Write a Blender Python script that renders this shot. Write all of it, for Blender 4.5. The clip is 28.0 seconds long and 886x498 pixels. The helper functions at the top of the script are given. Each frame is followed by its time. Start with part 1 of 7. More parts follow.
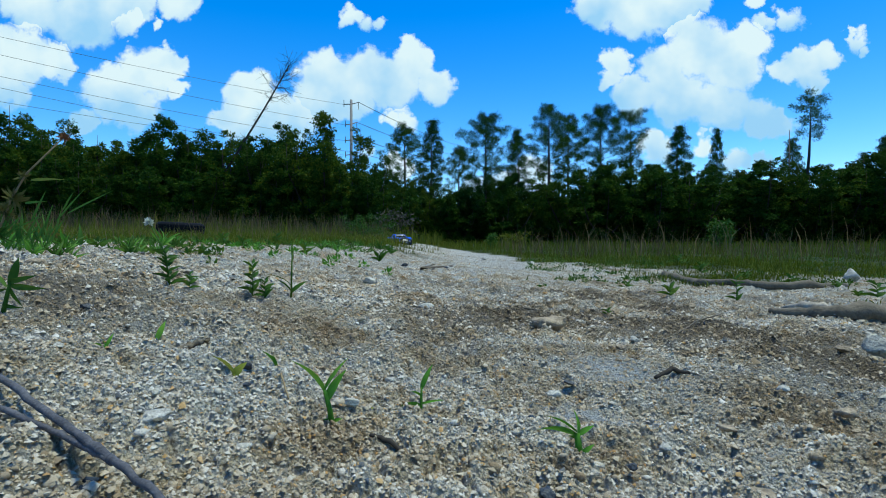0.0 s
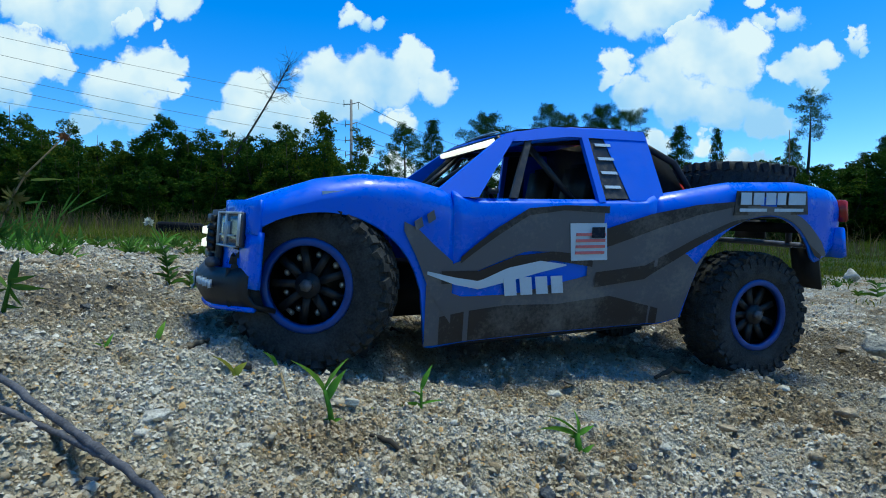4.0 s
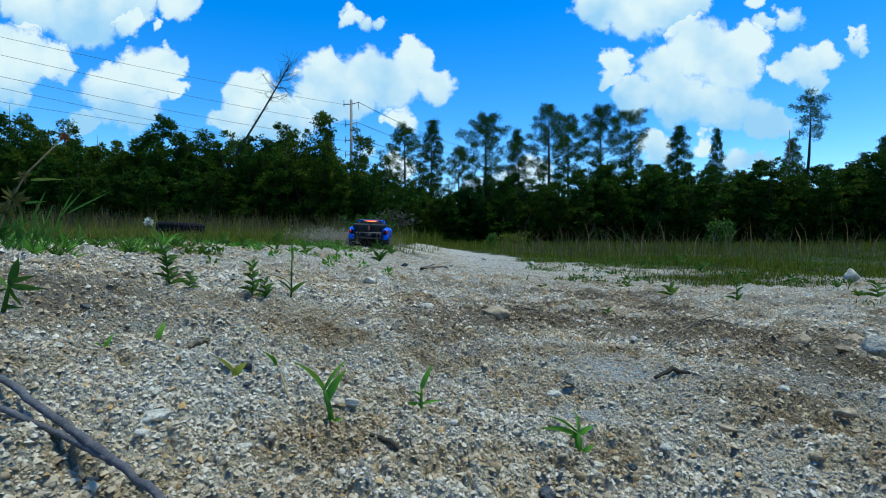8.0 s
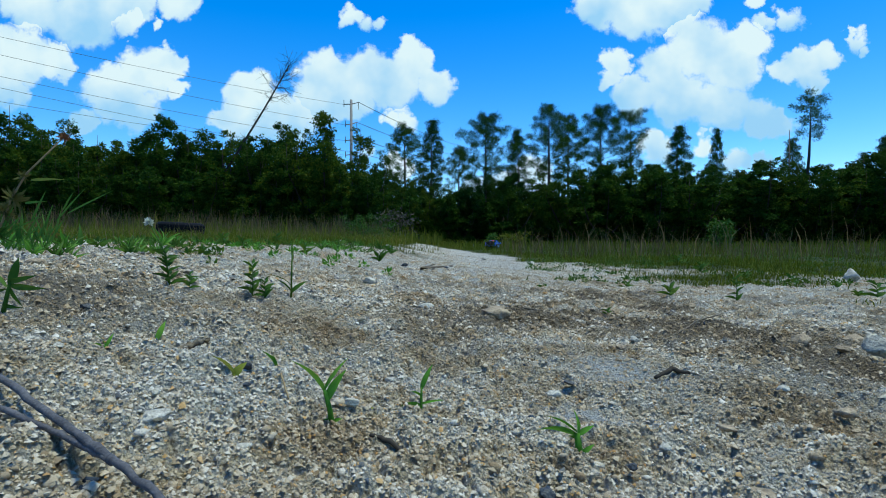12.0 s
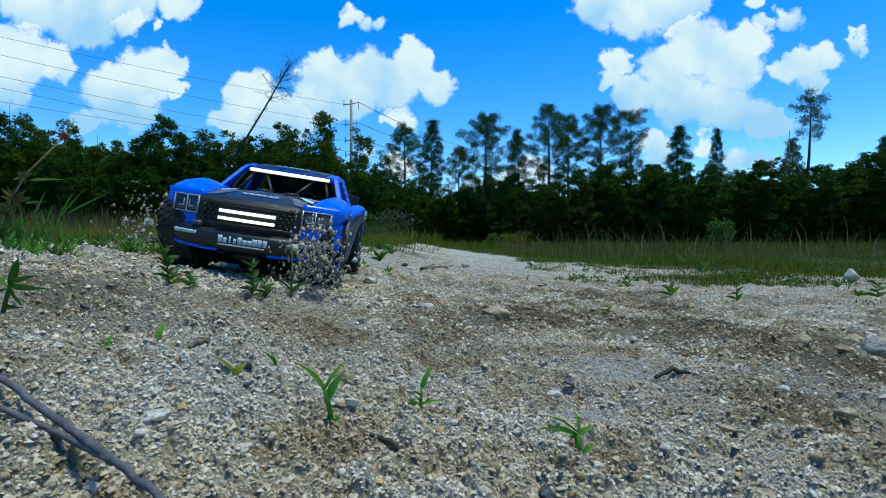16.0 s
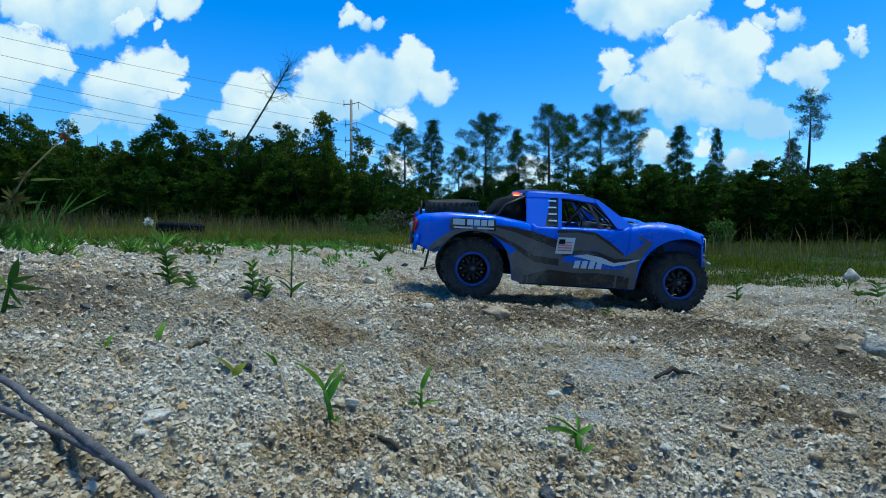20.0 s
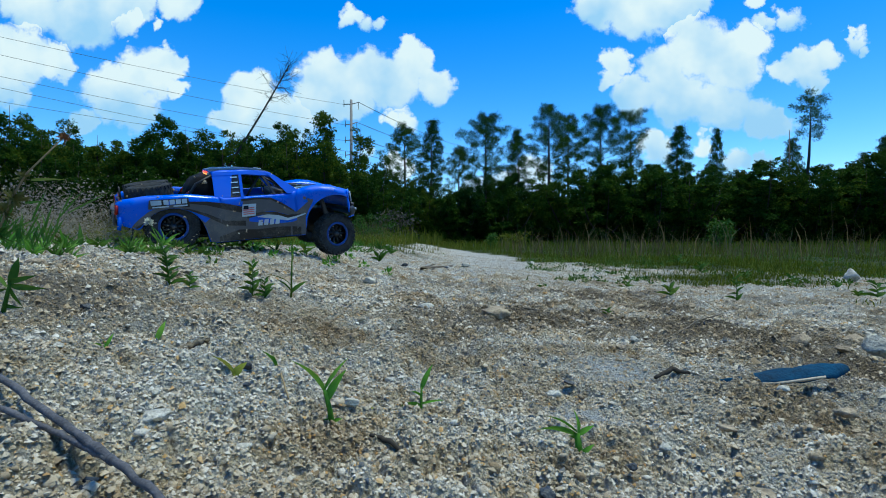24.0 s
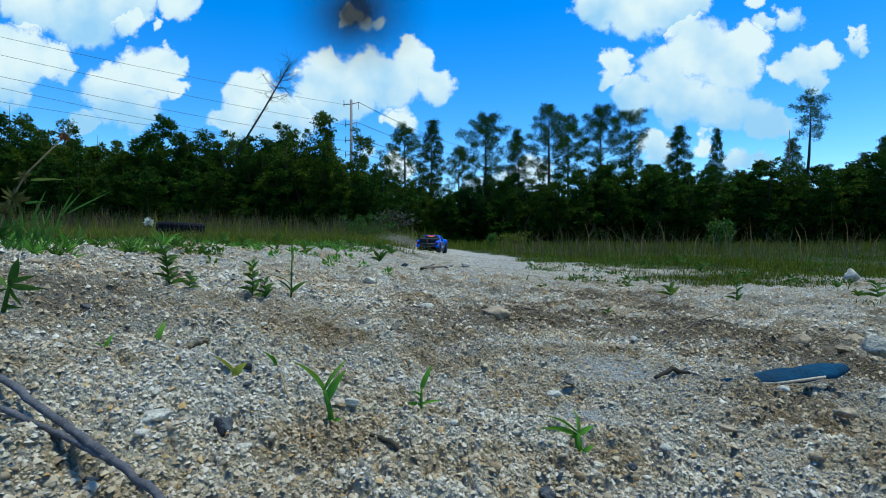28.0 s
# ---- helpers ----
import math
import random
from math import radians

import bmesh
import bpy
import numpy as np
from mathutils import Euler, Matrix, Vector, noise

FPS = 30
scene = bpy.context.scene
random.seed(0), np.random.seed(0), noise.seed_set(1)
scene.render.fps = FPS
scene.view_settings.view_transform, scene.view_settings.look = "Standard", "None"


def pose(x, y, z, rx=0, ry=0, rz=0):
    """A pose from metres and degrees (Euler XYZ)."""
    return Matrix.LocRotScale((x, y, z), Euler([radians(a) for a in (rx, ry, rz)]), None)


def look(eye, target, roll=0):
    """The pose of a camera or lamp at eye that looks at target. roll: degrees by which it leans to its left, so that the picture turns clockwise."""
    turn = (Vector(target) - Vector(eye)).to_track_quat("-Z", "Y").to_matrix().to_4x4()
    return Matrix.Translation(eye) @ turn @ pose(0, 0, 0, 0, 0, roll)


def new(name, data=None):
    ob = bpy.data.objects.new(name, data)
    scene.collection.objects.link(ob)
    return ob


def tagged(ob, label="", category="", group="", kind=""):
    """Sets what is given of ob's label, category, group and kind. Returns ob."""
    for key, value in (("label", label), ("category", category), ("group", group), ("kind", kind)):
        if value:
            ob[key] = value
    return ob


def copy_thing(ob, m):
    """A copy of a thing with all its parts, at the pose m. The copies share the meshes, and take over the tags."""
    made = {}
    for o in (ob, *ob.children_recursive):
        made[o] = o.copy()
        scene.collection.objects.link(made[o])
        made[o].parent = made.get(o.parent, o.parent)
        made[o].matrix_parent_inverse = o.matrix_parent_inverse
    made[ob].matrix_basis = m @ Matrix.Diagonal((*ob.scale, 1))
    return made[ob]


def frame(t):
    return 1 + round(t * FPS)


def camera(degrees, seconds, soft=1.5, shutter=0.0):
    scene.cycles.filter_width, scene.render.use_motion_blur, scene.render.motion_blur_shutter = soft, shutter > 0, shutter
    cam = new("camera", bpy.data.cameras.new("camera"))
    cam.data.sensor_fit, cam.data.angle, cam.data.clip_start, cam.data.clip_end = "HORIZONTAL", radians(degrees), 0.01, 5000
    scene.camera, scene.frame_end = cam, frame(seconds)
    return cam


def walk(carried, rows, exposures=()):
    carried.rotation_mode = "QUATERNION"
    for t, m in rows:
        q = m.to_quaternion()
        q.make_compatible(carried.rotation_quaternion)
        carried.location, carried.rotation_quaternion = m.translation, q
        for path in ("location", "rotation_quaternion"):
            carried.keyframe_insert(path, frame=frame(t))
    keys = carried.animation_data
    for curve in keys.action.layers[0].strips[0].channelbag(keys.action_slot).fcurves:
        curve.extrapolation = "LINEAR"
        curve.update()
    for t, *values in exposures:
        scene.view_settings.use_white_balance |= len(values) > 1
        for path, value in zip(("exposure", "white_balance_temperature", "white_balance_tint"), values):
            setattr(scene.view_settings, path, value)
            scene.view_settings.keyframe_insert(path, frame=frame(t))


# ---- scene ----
# ------------------------------------------------------------ camera, walk
MOVERS = []                     # functions that key the lesser moving things
EYE = 0.12                      # height of the lens over the datum
cam = camera(80.0, 28.0, soft=1.0)
CAM_POSE = pose(0, 0, EYE, 89.45, 0, 0)
walk(cam, [(0.0, CAM_POSE), (28.0, CAM_POSE)], exposures=[(0.0, -.06, 5640, -8), (28.0, -.06, 5640, -8)])

# ------------------------------------------------------------ world and sun
SUN_EL, SUN_AZ = 76.0, 72.0     # degrees above the horizon, and to the right of straight ahead


def mathnode(nt, op, a, b=None, c=None, clamp=False):
    n = nt.nodes.new("ShaderNodeMath")
    n.operation, n.use_clamp = op, clamp
    for k, v in enumerate((a, b, c)):
        if v is None:
            continue
        if isinstance(v, (int, float)):
            n.inputs[k].default_value = v
        else:
            nt.links.new(v, n.inputs[k])
    return n.outputs[0]


# cumulus: heaps of round lobes: bearing to the right, height over the level line, radius (934 to the tangent)
CLOUDS = [
    [(-634, 400, 78), (-724, 430, 66), (-554, 428, 58), (-464, 432, 50), (-690, 405, 50)],
    [(-754, 330, 68), (-684, 318, 42), (-770, 272, 50)], [(-558, 380, 24), (-504, 387, 13)],
    [(-584, 262, 62), (-524, 302, 62), (-484, 322, 36), (-554, 238, 55), (-474, 277, 26), (-634, 212, 34)],
    [(-344, 262, 52), (-364, 222, 56), (-304, 232, 60), (-394, 222, 34), (-270, 205, 46)],
    [(-204, 292, 56), (-134, 302, 60), (-54, 322, 46), (-14, 282, 42), (-94, 282, 66), (-224, 242, 56), (-164, 252, 56)],
    [(-69, 220, 25), (-94, 217, 19), (-144, 162, 23)],
    [(-169, 402, 21), (-144, 392, 23), (-116, 392, 17)],
    [(276, 422, 56), (336, 407, 62), (396, 417, 62), (446, 437, 40)],
    [(456, 342, 72), (386, 312, 57), (506, 322, 67), (536, 362, 40), (301, 322, 32), (296, 292, 29), (346, 267, 51), (416, 252, 62), (486, 242, 67), (556, 222, 45), (596, 212, 34), (326, 247, 34)],
    [(636, 312, 51), (596, 302, 34), (666, 327, 40), (656, 282, 29)],
    [(596, 394, 23), (616, 394, 25), (566, 390, 17), (551, 427, 21)], [(726, 362, 24), (746, 347, 17), (711, 372, 12)],
    [(366, 182, 32), (386, 167, 34), (461, 172, 26), (516, 147, 29), (556, 147, 23)],
    [(-84, 132, 34), (56, 102, 34), (161, 112, 50), (120, 100, 40)],
]

world = bpy.data.worlds.new("sky")
scene.world = world
world.use_nodes = True
wt = world.node_tree
wt.nodes.clear()
w_out = wt.nodes.new("ShaderNodeOutputWorld")
w_bg = wt.nodes.new("ShaderNodeBackground")
w_sky = wt.nodes.new("ShaderNodeTexSky")
w_sky.sky_type, w_sky.sun_disc = "NISHITA", False
w_sky.sun_elevation, w_sky.sun_rotation = radians(SUN_EL), radians(SUN_AZ)
w_sky.air_density, w_sky.dust_density, w_sky.ozone_density = 1.0, 0.3, 2.5
w_hsv = wt.nodes.new("ShaderNodeHueSaturation")
w_hsv.inputs["Saturation"].default_value = 1.47
w_hsv.inputs["Value"].default_value = 1.36
w_hsv.inputs["Hue"].default_value = .512
wt.links.new(w_sky.outputs[0], w_hsv.inputs["Color"])
w_tc = wt.nodes.new("ShaderNodeTexCoord")
w_sep = wt.nodes.new("ShaderNodeSeparateXYZ")
wt.links.new(w_tc.outputs["Generated"], w_sep.inputs[0])
ahead = mathnode(wt, "MAXIMUM", w_sep.outputs[1], 0.02)
w_u = mathnode(wt, "DIVIDE", w_sep.outputs[0], ahead)
w_v = mathnode(wt, "DIVIDE", w_sep.outputs[2], ahead)
w_pos = wt.nodes.new("ShaderNodeCombineXYZ")
wt.links.new(w_u, w_pos.inputs[0])
wt.links.new(w_v, w_pos.inputs[1])


def w_noise(scale, detail, rough=.55, off=0.0):
    n = wt.nodes.new("ShaderNodeTexNoise")
    n.inputs["Scale"].default_value, n.inputs["Detail"].default_value, n.inputs["Roughness"].default_value = scale, detail, rough
    m = wt.nodes.new("ShaderNodeVectorMath")
    m.operation = "ADD"
    wt.links.new(w_pos.outputs[0], m.inputs[0])
    m.inputs[1].default_value = (off, off * .7, off * .3)
    wt.links.new(m.outputs[0], n.inputs["Vector"])
    return n.outputs["Fac"], n.outputs["Color"]


# the lobes are pushed about by two sizes of noise, so that their rims billow
warp0 = wt.nodes.new("ShaderNodeVectorMath")
warp0.operation = "MULTIPLY_ADD"
wt.links.new(w_noise(7, 3, .5, 1.7)[1], warp0.inputs[0])
warp0.inputs[1].default_value = (.05, .05, 0)
wt.links.new(w_pos.outputs[0], warp0.inputs[2])
warp = wt.nodes.new("ShaderNodeVectorMath")
warp.operation = "MULTIPLY_ADD"
wt.links.new(w_noise(22, 6, .58)[1], warp.inputs[0])
warp.inputs[1].default_value = (.07, .07, 0)
wt.links.new(warp0.outputs[0], warp.inputs[2])
sepw = wt.nodes.new("ShaderNodeSeparateXYZ")
wt.links.new(warp.outputs[0], sepw.inputs[0])
WU, WV = sepw.outputs[0], sepw.outputs[1]


def lobe_field(lobes):
    total = None
    for cx, cz, r in lobes:
        cx, cz, r = cx / 934, cz / 934, r * 1.0 / 934
        dx = mathnode(wt, "MULTIPLY", mathnode(wt, "SUBTRACT", WU, cx + .06), 1 / r)
        dz = mathnode(wt, "MULTIPLY", mathnode(wt, "SUBTRACT", WV, cz + .06), 1.1 / r)
        d2 = mathnode(wt, "ADD", mathnode(wt, "MULTIPLY", dx, dx), mathnode(wt, "MULTIPLY", dz, dz))
        g = mathnode(wt, "SUBTRACT", 1.0, d2, clamp=True)
        total = g if total is None else mathnode(wt, "MAXIMUM", total, g)
    # small clouds are thin
    return mathnode(wt, "MULTIPLY", total, min(1.0, .34 + max(r for _, _, r in lobes) / 75))


def lobe_height(lobes):
    """How far up in its heap a point lies, for the light on top and the grey base."""
    lo = min(z - r for _, z, r in lobes) / 934
    hi = max(z + r for _, z, r in lobes) / 934
    return mathnode(wt, "MULTIPLY", mathnode(wt, "SUBTRACT", w_v, lo), 1 / (hi - lo), clamp=True)


density, lift = None, None
for lobes in CLOUDS:
    d, h = lobe_field(lobes), lobe_height(lobes)
    g = mathnode(wt, "MULTIPLY", mathnode(wt, "GREATER_THAN", d, .02), h)
    density = d if density is None else mathnode(wt, "MAXIMUM", density, d)
    lift = g if lift is None else mathnode(wt, "MAXIMUM", lift, g)
# clouds over the rest of the sky, out of view
away = wt.nodes.new("ShaderNodeTexNoise")
away.inputs["Scale"].default_value, away.inputs["Detail"].default_value = 2.6, 7
wt.links.new(w_tc.outputs["Generated"], away.inputs["Vector"])
behind = mathnode(wt, "LESS_THAN", w_sep.outputs[1], 0.5)
over = mathnode(wt, "MULTIPLY", mathnode(wt, "SUBTRACT", away.outputs["Fac"], .53), 6.0, clamp=True)
density = mathnode(wt, "MAXIMUM", density, mathnode(wt, "MULTIPLY", over, behind))
wisp = w_noise(34, 5, .62, 3.0)[0]
edge = mathnode(wt, "ADD", density, mathnode(wt, "MULTIPLY", mathnode(wt, "SUBTRACT", wisp, .5), .60))
edge = mathnode(wt, "ADD", edge, mathnode(wt, "MULTIPLY", mathnode(wt, "SUBTRACT", lift, .45), .22))
cover = wt.nodes.new("ShaderNodeMapRange")
cover.interpolation_type = "SMOOTHSTEP"
cover.inputs["From Min"].default_value, cover.inputs["From Max"].default_value = .10, .56
wt.links.new(edge, cover.inputs["Value"])
puff = w_noise(11, 3.5, .5, 7.0)[0]
tone = mathnode(wt, "ADD", mathnode(wt, "MULTIPLY", puff, 1.3), mathnode(wt, "MULTIPLY", lift, .75))
tone = mathnode(wt, "ADD", tone, mathnode(wt, "MULTIPLY", w_noise(8, 2, .5, 11.0)[0], .5))
ramp = wt.nodes.new("ShaderNodeValToRGB")
ramp.color_ramp.elements[0].position, ramp.color_ramp.elements[0].color = .58, (.46, .70, .97, 1)
ramp.color_ramp.elements[1].position, ramp.color_ramp.elements[1].color = .90, (.97, .99, 1.0, 1)
wt.links.new(mathnode(wt, "MULTIPLY", tone, .60), ramp.inputs[0])
CLOUD_GAIN = 6.2
c_gain = wt.nodes.new("ShaderNodeMix")
c_gain.data_type, c_gain.blend_type = "RGBA", "MULTIPLY"
c_gain.inputs["Factor"].default_value = 1
c_gain.clamp_result = False
wt.links.new(ramp.outputs[0], c_gain.inputs["A"])
c_gain.inputs["B"].default_value = (CLOUD_GAIN, CLOUD_GAIN, CLOUD_GAIN, 1)
w_mix = wt.nodes.new("ShaderNodeMix")
w_mix.data_type = "RGBA"
wt.links.new(cover.outputs[0], w_mix.inputs["Factor"])
wt.links.new(w_hsv.outputs[0], w_mix.inputs["A"])
wt.links.new(c_gain.outputs["Result"], w_mix.inputs["B"])
wt.links.new(w_mix.outputs["Result"], w_bg.inputs["Color"])
w_bg.inputs["Strength"].default_value = 0.15
wt.links.new(w_bg.outputs[0], w_out.inputs[0])

sun_data = bpy.data.lights.new("sun", "SUN")
sun_data.energy, sun_data.angle, sun_data.color = 3.75, radians(14), (1.0, .88, .65)
sun = new("sun", sun_data)
_e, _a = radians(SUN_EL), radians(SUN_AZ)
sun.matrix_world = look((0, 0, 30), Vector((0, 0, 30)) - Vector((math.cos(_e) * math.sin(_a), math.cos(_e) * math.cos(_a), math.sin(_e))))
# ------------------------------------------------------------ materials
def material(name, rough=.8, metal=0.0, spec=.4):
    m = bpy.data.materials.new(name)
    m.use_nodes = True
    b = m.node_tree.nodes["Principled BSDF"]
    b.inputs["Roughness"].default_value, b.inputs["Metallic"].default_value = rough, metal
    b.inputs["Specular IOR Level"].default_value = spec
    return m, m.node_tree, b


def node(nt, kind, **inputs):
    n = nt.nodes.new("ShaderNode" + kind)
    for k, v in inputs.items():
        s = n.inputs[k.replace("_", " ")]
        if hasattr(v, "links"):
            nt.links.new(v, s)
        else:
            s.default_value = v
    return n


def coords(nt, scale=1.0):
    t = nt.nodes.new("ShaderNodeTexCoord")
    return t.outputs["Object"]


def noise_tex(nt, vec, scale, detail=4, rough=.55):
    return node(nt, "TexNoise", Vector=vec, Scale=scale, Detail=detail, Roughness=rough)


def ramp_of(nt, fac, stops):
    r = nt.nodes.new("ShaderNodeValToRGB")
    e = r.color_ramp.elements
    while len(e) < len(stops):
        e.new(.5)
    for k, (p, c) in enumerate(stops):
        e[k].position, e[k].color = p, (*c, 1)
    nt.links.new(fac, r.inputs[0])
    return r.outputs[0]


def mix_col(nt, fac, a, b, mode="MIX"):
    m = nt.nodes.new("ShaderNodeMix")
    m.data_type, m.blend_type = "RGBA", mode
    for s, v in ((m.inputs["Factor"], fac), (m.inputs["A"], a), (m.inputs["B"], b)):
        if isinstance(v, (int, float)):
            s.default_value = v
        elif isinstance(v, tuple):
            s.default_value = (*v, 1)
        else:
            nt.links.new(v, s)
    return m.outputs["Result"]


def bump(nt, bsdf, height, strength, dist):
    b = node(nt, "Bump", Strength=strength, Distance=dist, Height=height)
    nt.links.new(b.outputs[0], bsdf.inputs["Normal"])


def plain(name, col, rough=.6, metal=0.0, spec=.4, vary=.25, scale=30.0, bumpy=0.0, grain=None):
    """One base colour with blotches and grain at two sizes."""
    m, nt, b = material(name, rough, metal, spec)
    v = coords(nt)
    n1, n2 = noise_tex(nt, v, scale, 3), noise_tex(nt, v, grain or scale * 9, 3)
    f = mathnode(nt, "ADD", mathnode(nt, "MULTIPLY", n1.outputs[0], .6), mathnode(nt, "MULTIPLY", n2.outputs[0], .4))
    lo = tuple(c * (1 - vary) for c in col)
    hi = tuple(min(1, c * (1 + vary)) for c in col)
    nt.links.new(ramp_of(nt, f, [(.35, lo), (.65, hi)]), b.inputs["Base Color"])
    nt.links.new(ramp_of(nt, n1.outputs[0], [(.3, (rough * .8,) * 3), (.7, (min(1, rough * 1.2),) * 3)]), b.inputs["Roughness"])
    if bumpy:
        bump(nt, b, n2.outputs[0], .6, bumpy)
    return m


def leafy(name, stops, rough=.55, through_light=.25, island=True):
    """Leaves: every leaf its own tone, some light passes through."""
    m, nt, b = material(name, rough, 0, .10)
    g = nt.nodes.new("ShaderNodeNewGeometry")
    o = nt.nodes.new("ShaderNodeObjectInfo")
    f = mathnode(nt, "ADD", mathnode(nt, "MULTIPLY", g.outputs["Random Per Island"], .6), mathnode(nt, "MULTIPLY", o.outputs["Random"], .4))
    col = ramp_of(nt, f, stops)
    n = noise_tex(nt, coords(nt), .8, 3)
    col = mix_col(nt, mathnode(nt, "MULTIPLY", n.outputs[0], .5), col, (.5, .55, .4), "MULTIPLY")
    nt.links.new(col, b.inputs["Base Color"])
    tr = node(nt, "BsdfTranslucent")
    nt.links.new(col, tr.inputs[0])
    mx = node(nt, "MixShader", Fac=through_light)
    nt.links.new(b.outputs[0], mx.inputs[1])
    nt.links.new(tr.outputs[0], mx.inputs[2])
    nt.links.new(mx.outputs[0], nt.nodes["Material Output"].inputs[0])
    return m


def ground_stain(nt, v):
    """Tan and brown stains with a shape of their own, over a whiter and here and there bluish matrix, and a few ochre spots."""
    n = noise_tex(nt, v, 7.5, 9, .74)
    c = ramp_of(nt, n.outputs[0], [(.36, (.52, .41, .26)), (.45, (.77, .69, .54)), (.53, (1, .98, .92)), (.66, (.92, .98, 1))])
    o = noise_tex(nt, v, 21, 4, .6)
    c = mix_col(nt, ramp_of(nt, o.outputs[0], [(.63, (0, 0, 0)), (.72, (.7, .7, .7))]), c, (.80, .52, .17))
    w = noise_tex(nt, v, 33, 3, .6)
    return mix_col(nt, ramp_of(nt, w.outputs[0], [(.62, (0, 0, 0)), (.72, (.5, .5, .5))]), c, (.50, .40, .28))


def ground_material():
    m, nt, b = material("shell_gravel", .92, 0, .2)
    v = coords(nt)
    at = nt.nodes.new("ShaderNodeAttribute")
    at.attribute_name = "cover"
    sp = node(nt, "SeparateColor")
    nt.links.new(at.outputs["Color"], sp.inputs[0])
    grassy, damp, fine = sp.outputs[0], sp.outputs[1], sp.outputs[2]
    grains = node(nt, "TexVoronoi", Vector=v, Scale=330.0)
    grains2 = node(nt, "TexVoronoi", Vector=v, Scale=120.0)
    g1 = node(nt, "SeparateColor")
    nt.links.new(grains.outputs["Color"], g1.inputs[0])
    g2 = node(nt, "SeparateColor")
    nt.links.new(grains2.outputs["Color"], g2.inputs[0])
    pale = ramp_of(nt, g1.outputs[0], [(0, (0.16, 0.128, 0.088)), (.15, (0.3, 0.256, 0.176)), (.45, (0.46, 0.414, 0.308)), (.8, (0.62, 0.581, 0.466)), (1, (0.8, 0.768, 0.651))])
    odd = ramp_of(nt, g2.outputs[1], [(0, (0.12, 0.138, 0.158)), (.05, (0.3, 0.305, 0.29)), (.08, (0.46, 0.424, 0.334)), (.86, (0.48, 0.443, 0.352)), (.93, (0.5, 0.364, 0.176)), (1, (0.72, 0.69, 0.581))])
    dry = mix_col(nt, .45, pale, odd)
    lumps = node(nt, "TexVoronoi", Vector=v, Scale=42.0)
    lc = node(nt, "SeparateColor")
    nt.links.new(lumps.outputs["Color"], lc.inputs[0])
    dry = mix_col(nt, .35, dry, ramp_of(nt, lc.outputs[0], [(0, (0.22, 0.187, 0.132)), (.3, (0.4, 0.355, 0.255)), (.7, (0.55, 0.502, 0.378)), (1, (0.74, 0.699, 0.563))]))
    sand = noise_tex(nt, v, 9, 5, .65)
    dry = mix_col(nt, ramp_of(nt, sand.outputs[0], [(.40, (0, 0, 0)), (.62, (.75, .75, .75))]), dry, (0.46, 0.394, 0.273))
    big = noise_tex(nt, v, 2.2, 4)
    dry = mix_col(nt, ramp_of(nt, big.outputs[0], [(.35, (0, 0, 0)), (.7, (.35, .35, .35))]), dry, (0.58, 0.542, 0.422))
    dry = mix_col(nt, 1.0, mix_col(nt, .48, dry, (.92, .91, .86)), ground_stain(nt, v), "MULTIPLY")
    dampc = ramp_of(nt, noise_tex(nt, v, 60, 4, .7).outputs[0], [(.3, (0.13, 0.103, 0.066)), (.55, (0.22, 0.182, 0.123)), (.75, (0.36, 0.315, 0.229))])
    col = mix_col(nt, damp, dry, dampc)
    col = mix_col(nt, fine, col, ramp_of(nt, noise_tex(nt, v, 25, 4).outputs[0], [(.3, (0.60, 0.58, 0.50)), (.7, (0.74, 0.72, 0.64))]))
    soil = ramp_of(nt, noise_tex(nt, v, 6, 6, .7).outputs[0], [(.3, (.035, .055, .012)), (.55, (.07, .085, .025)), (.75, (.15, .13, .055))])
    col = mix_col(nt, grassy, col, soil)
    nt.links.new(col, b.inputs["Base Color"])
    hgt = mathnode(nt, "SUBTRACT", 1.0, mathnode(nt, "ADD", grains.outputs["Distance"], mathnode(nt, "MULTIPLY", grains2.outputs["Distance"], .6)))
    coarse = node(nt, "TexVoronoi", Vector=v, Scale=38.0)
    hgt = mathnode(nt, "ADD", hgt, mathnode(nt, "MULTIPLY", noise_tex(nt, v, 420, 4, .7).outputs[0], 1.6))
    hgt = mathnode(nt, "SUBTRACT", hgt, mathnode(nt, "MULTIPLY", coarse.outputs["Distance"], 1.2))
    bump(nt, b, hgt, 1.0, .009)
    return m


def stone_material(name, stops, scale=40.0, stained=.62):
    """Stones, every one its own tone."""
    m, nt, b = material(name, .85, 0, .3)
    g = nt.nodes.new("ShaderNodeNewGeometry")
    v = coords(nt)
    n = noise_tex(nt, v, scale * 6, 5, .7)
    col = ramp_of(nt, g.outputs["Random Per Island"], stops)
    col = mix_col(nt, mathnode(nt, "MULTIPLY", n.outputs[0], .7), col, (.55, .5, .44), "MULTIPLY")
    col = mix_col(nt, stained, col, ground_stain(nt, v), "MULTIPLY")
    nt.links.new(col, b.inputs["Base Color"])
    bump(nt, b, n.outputs[0], .7, .002)
    return m


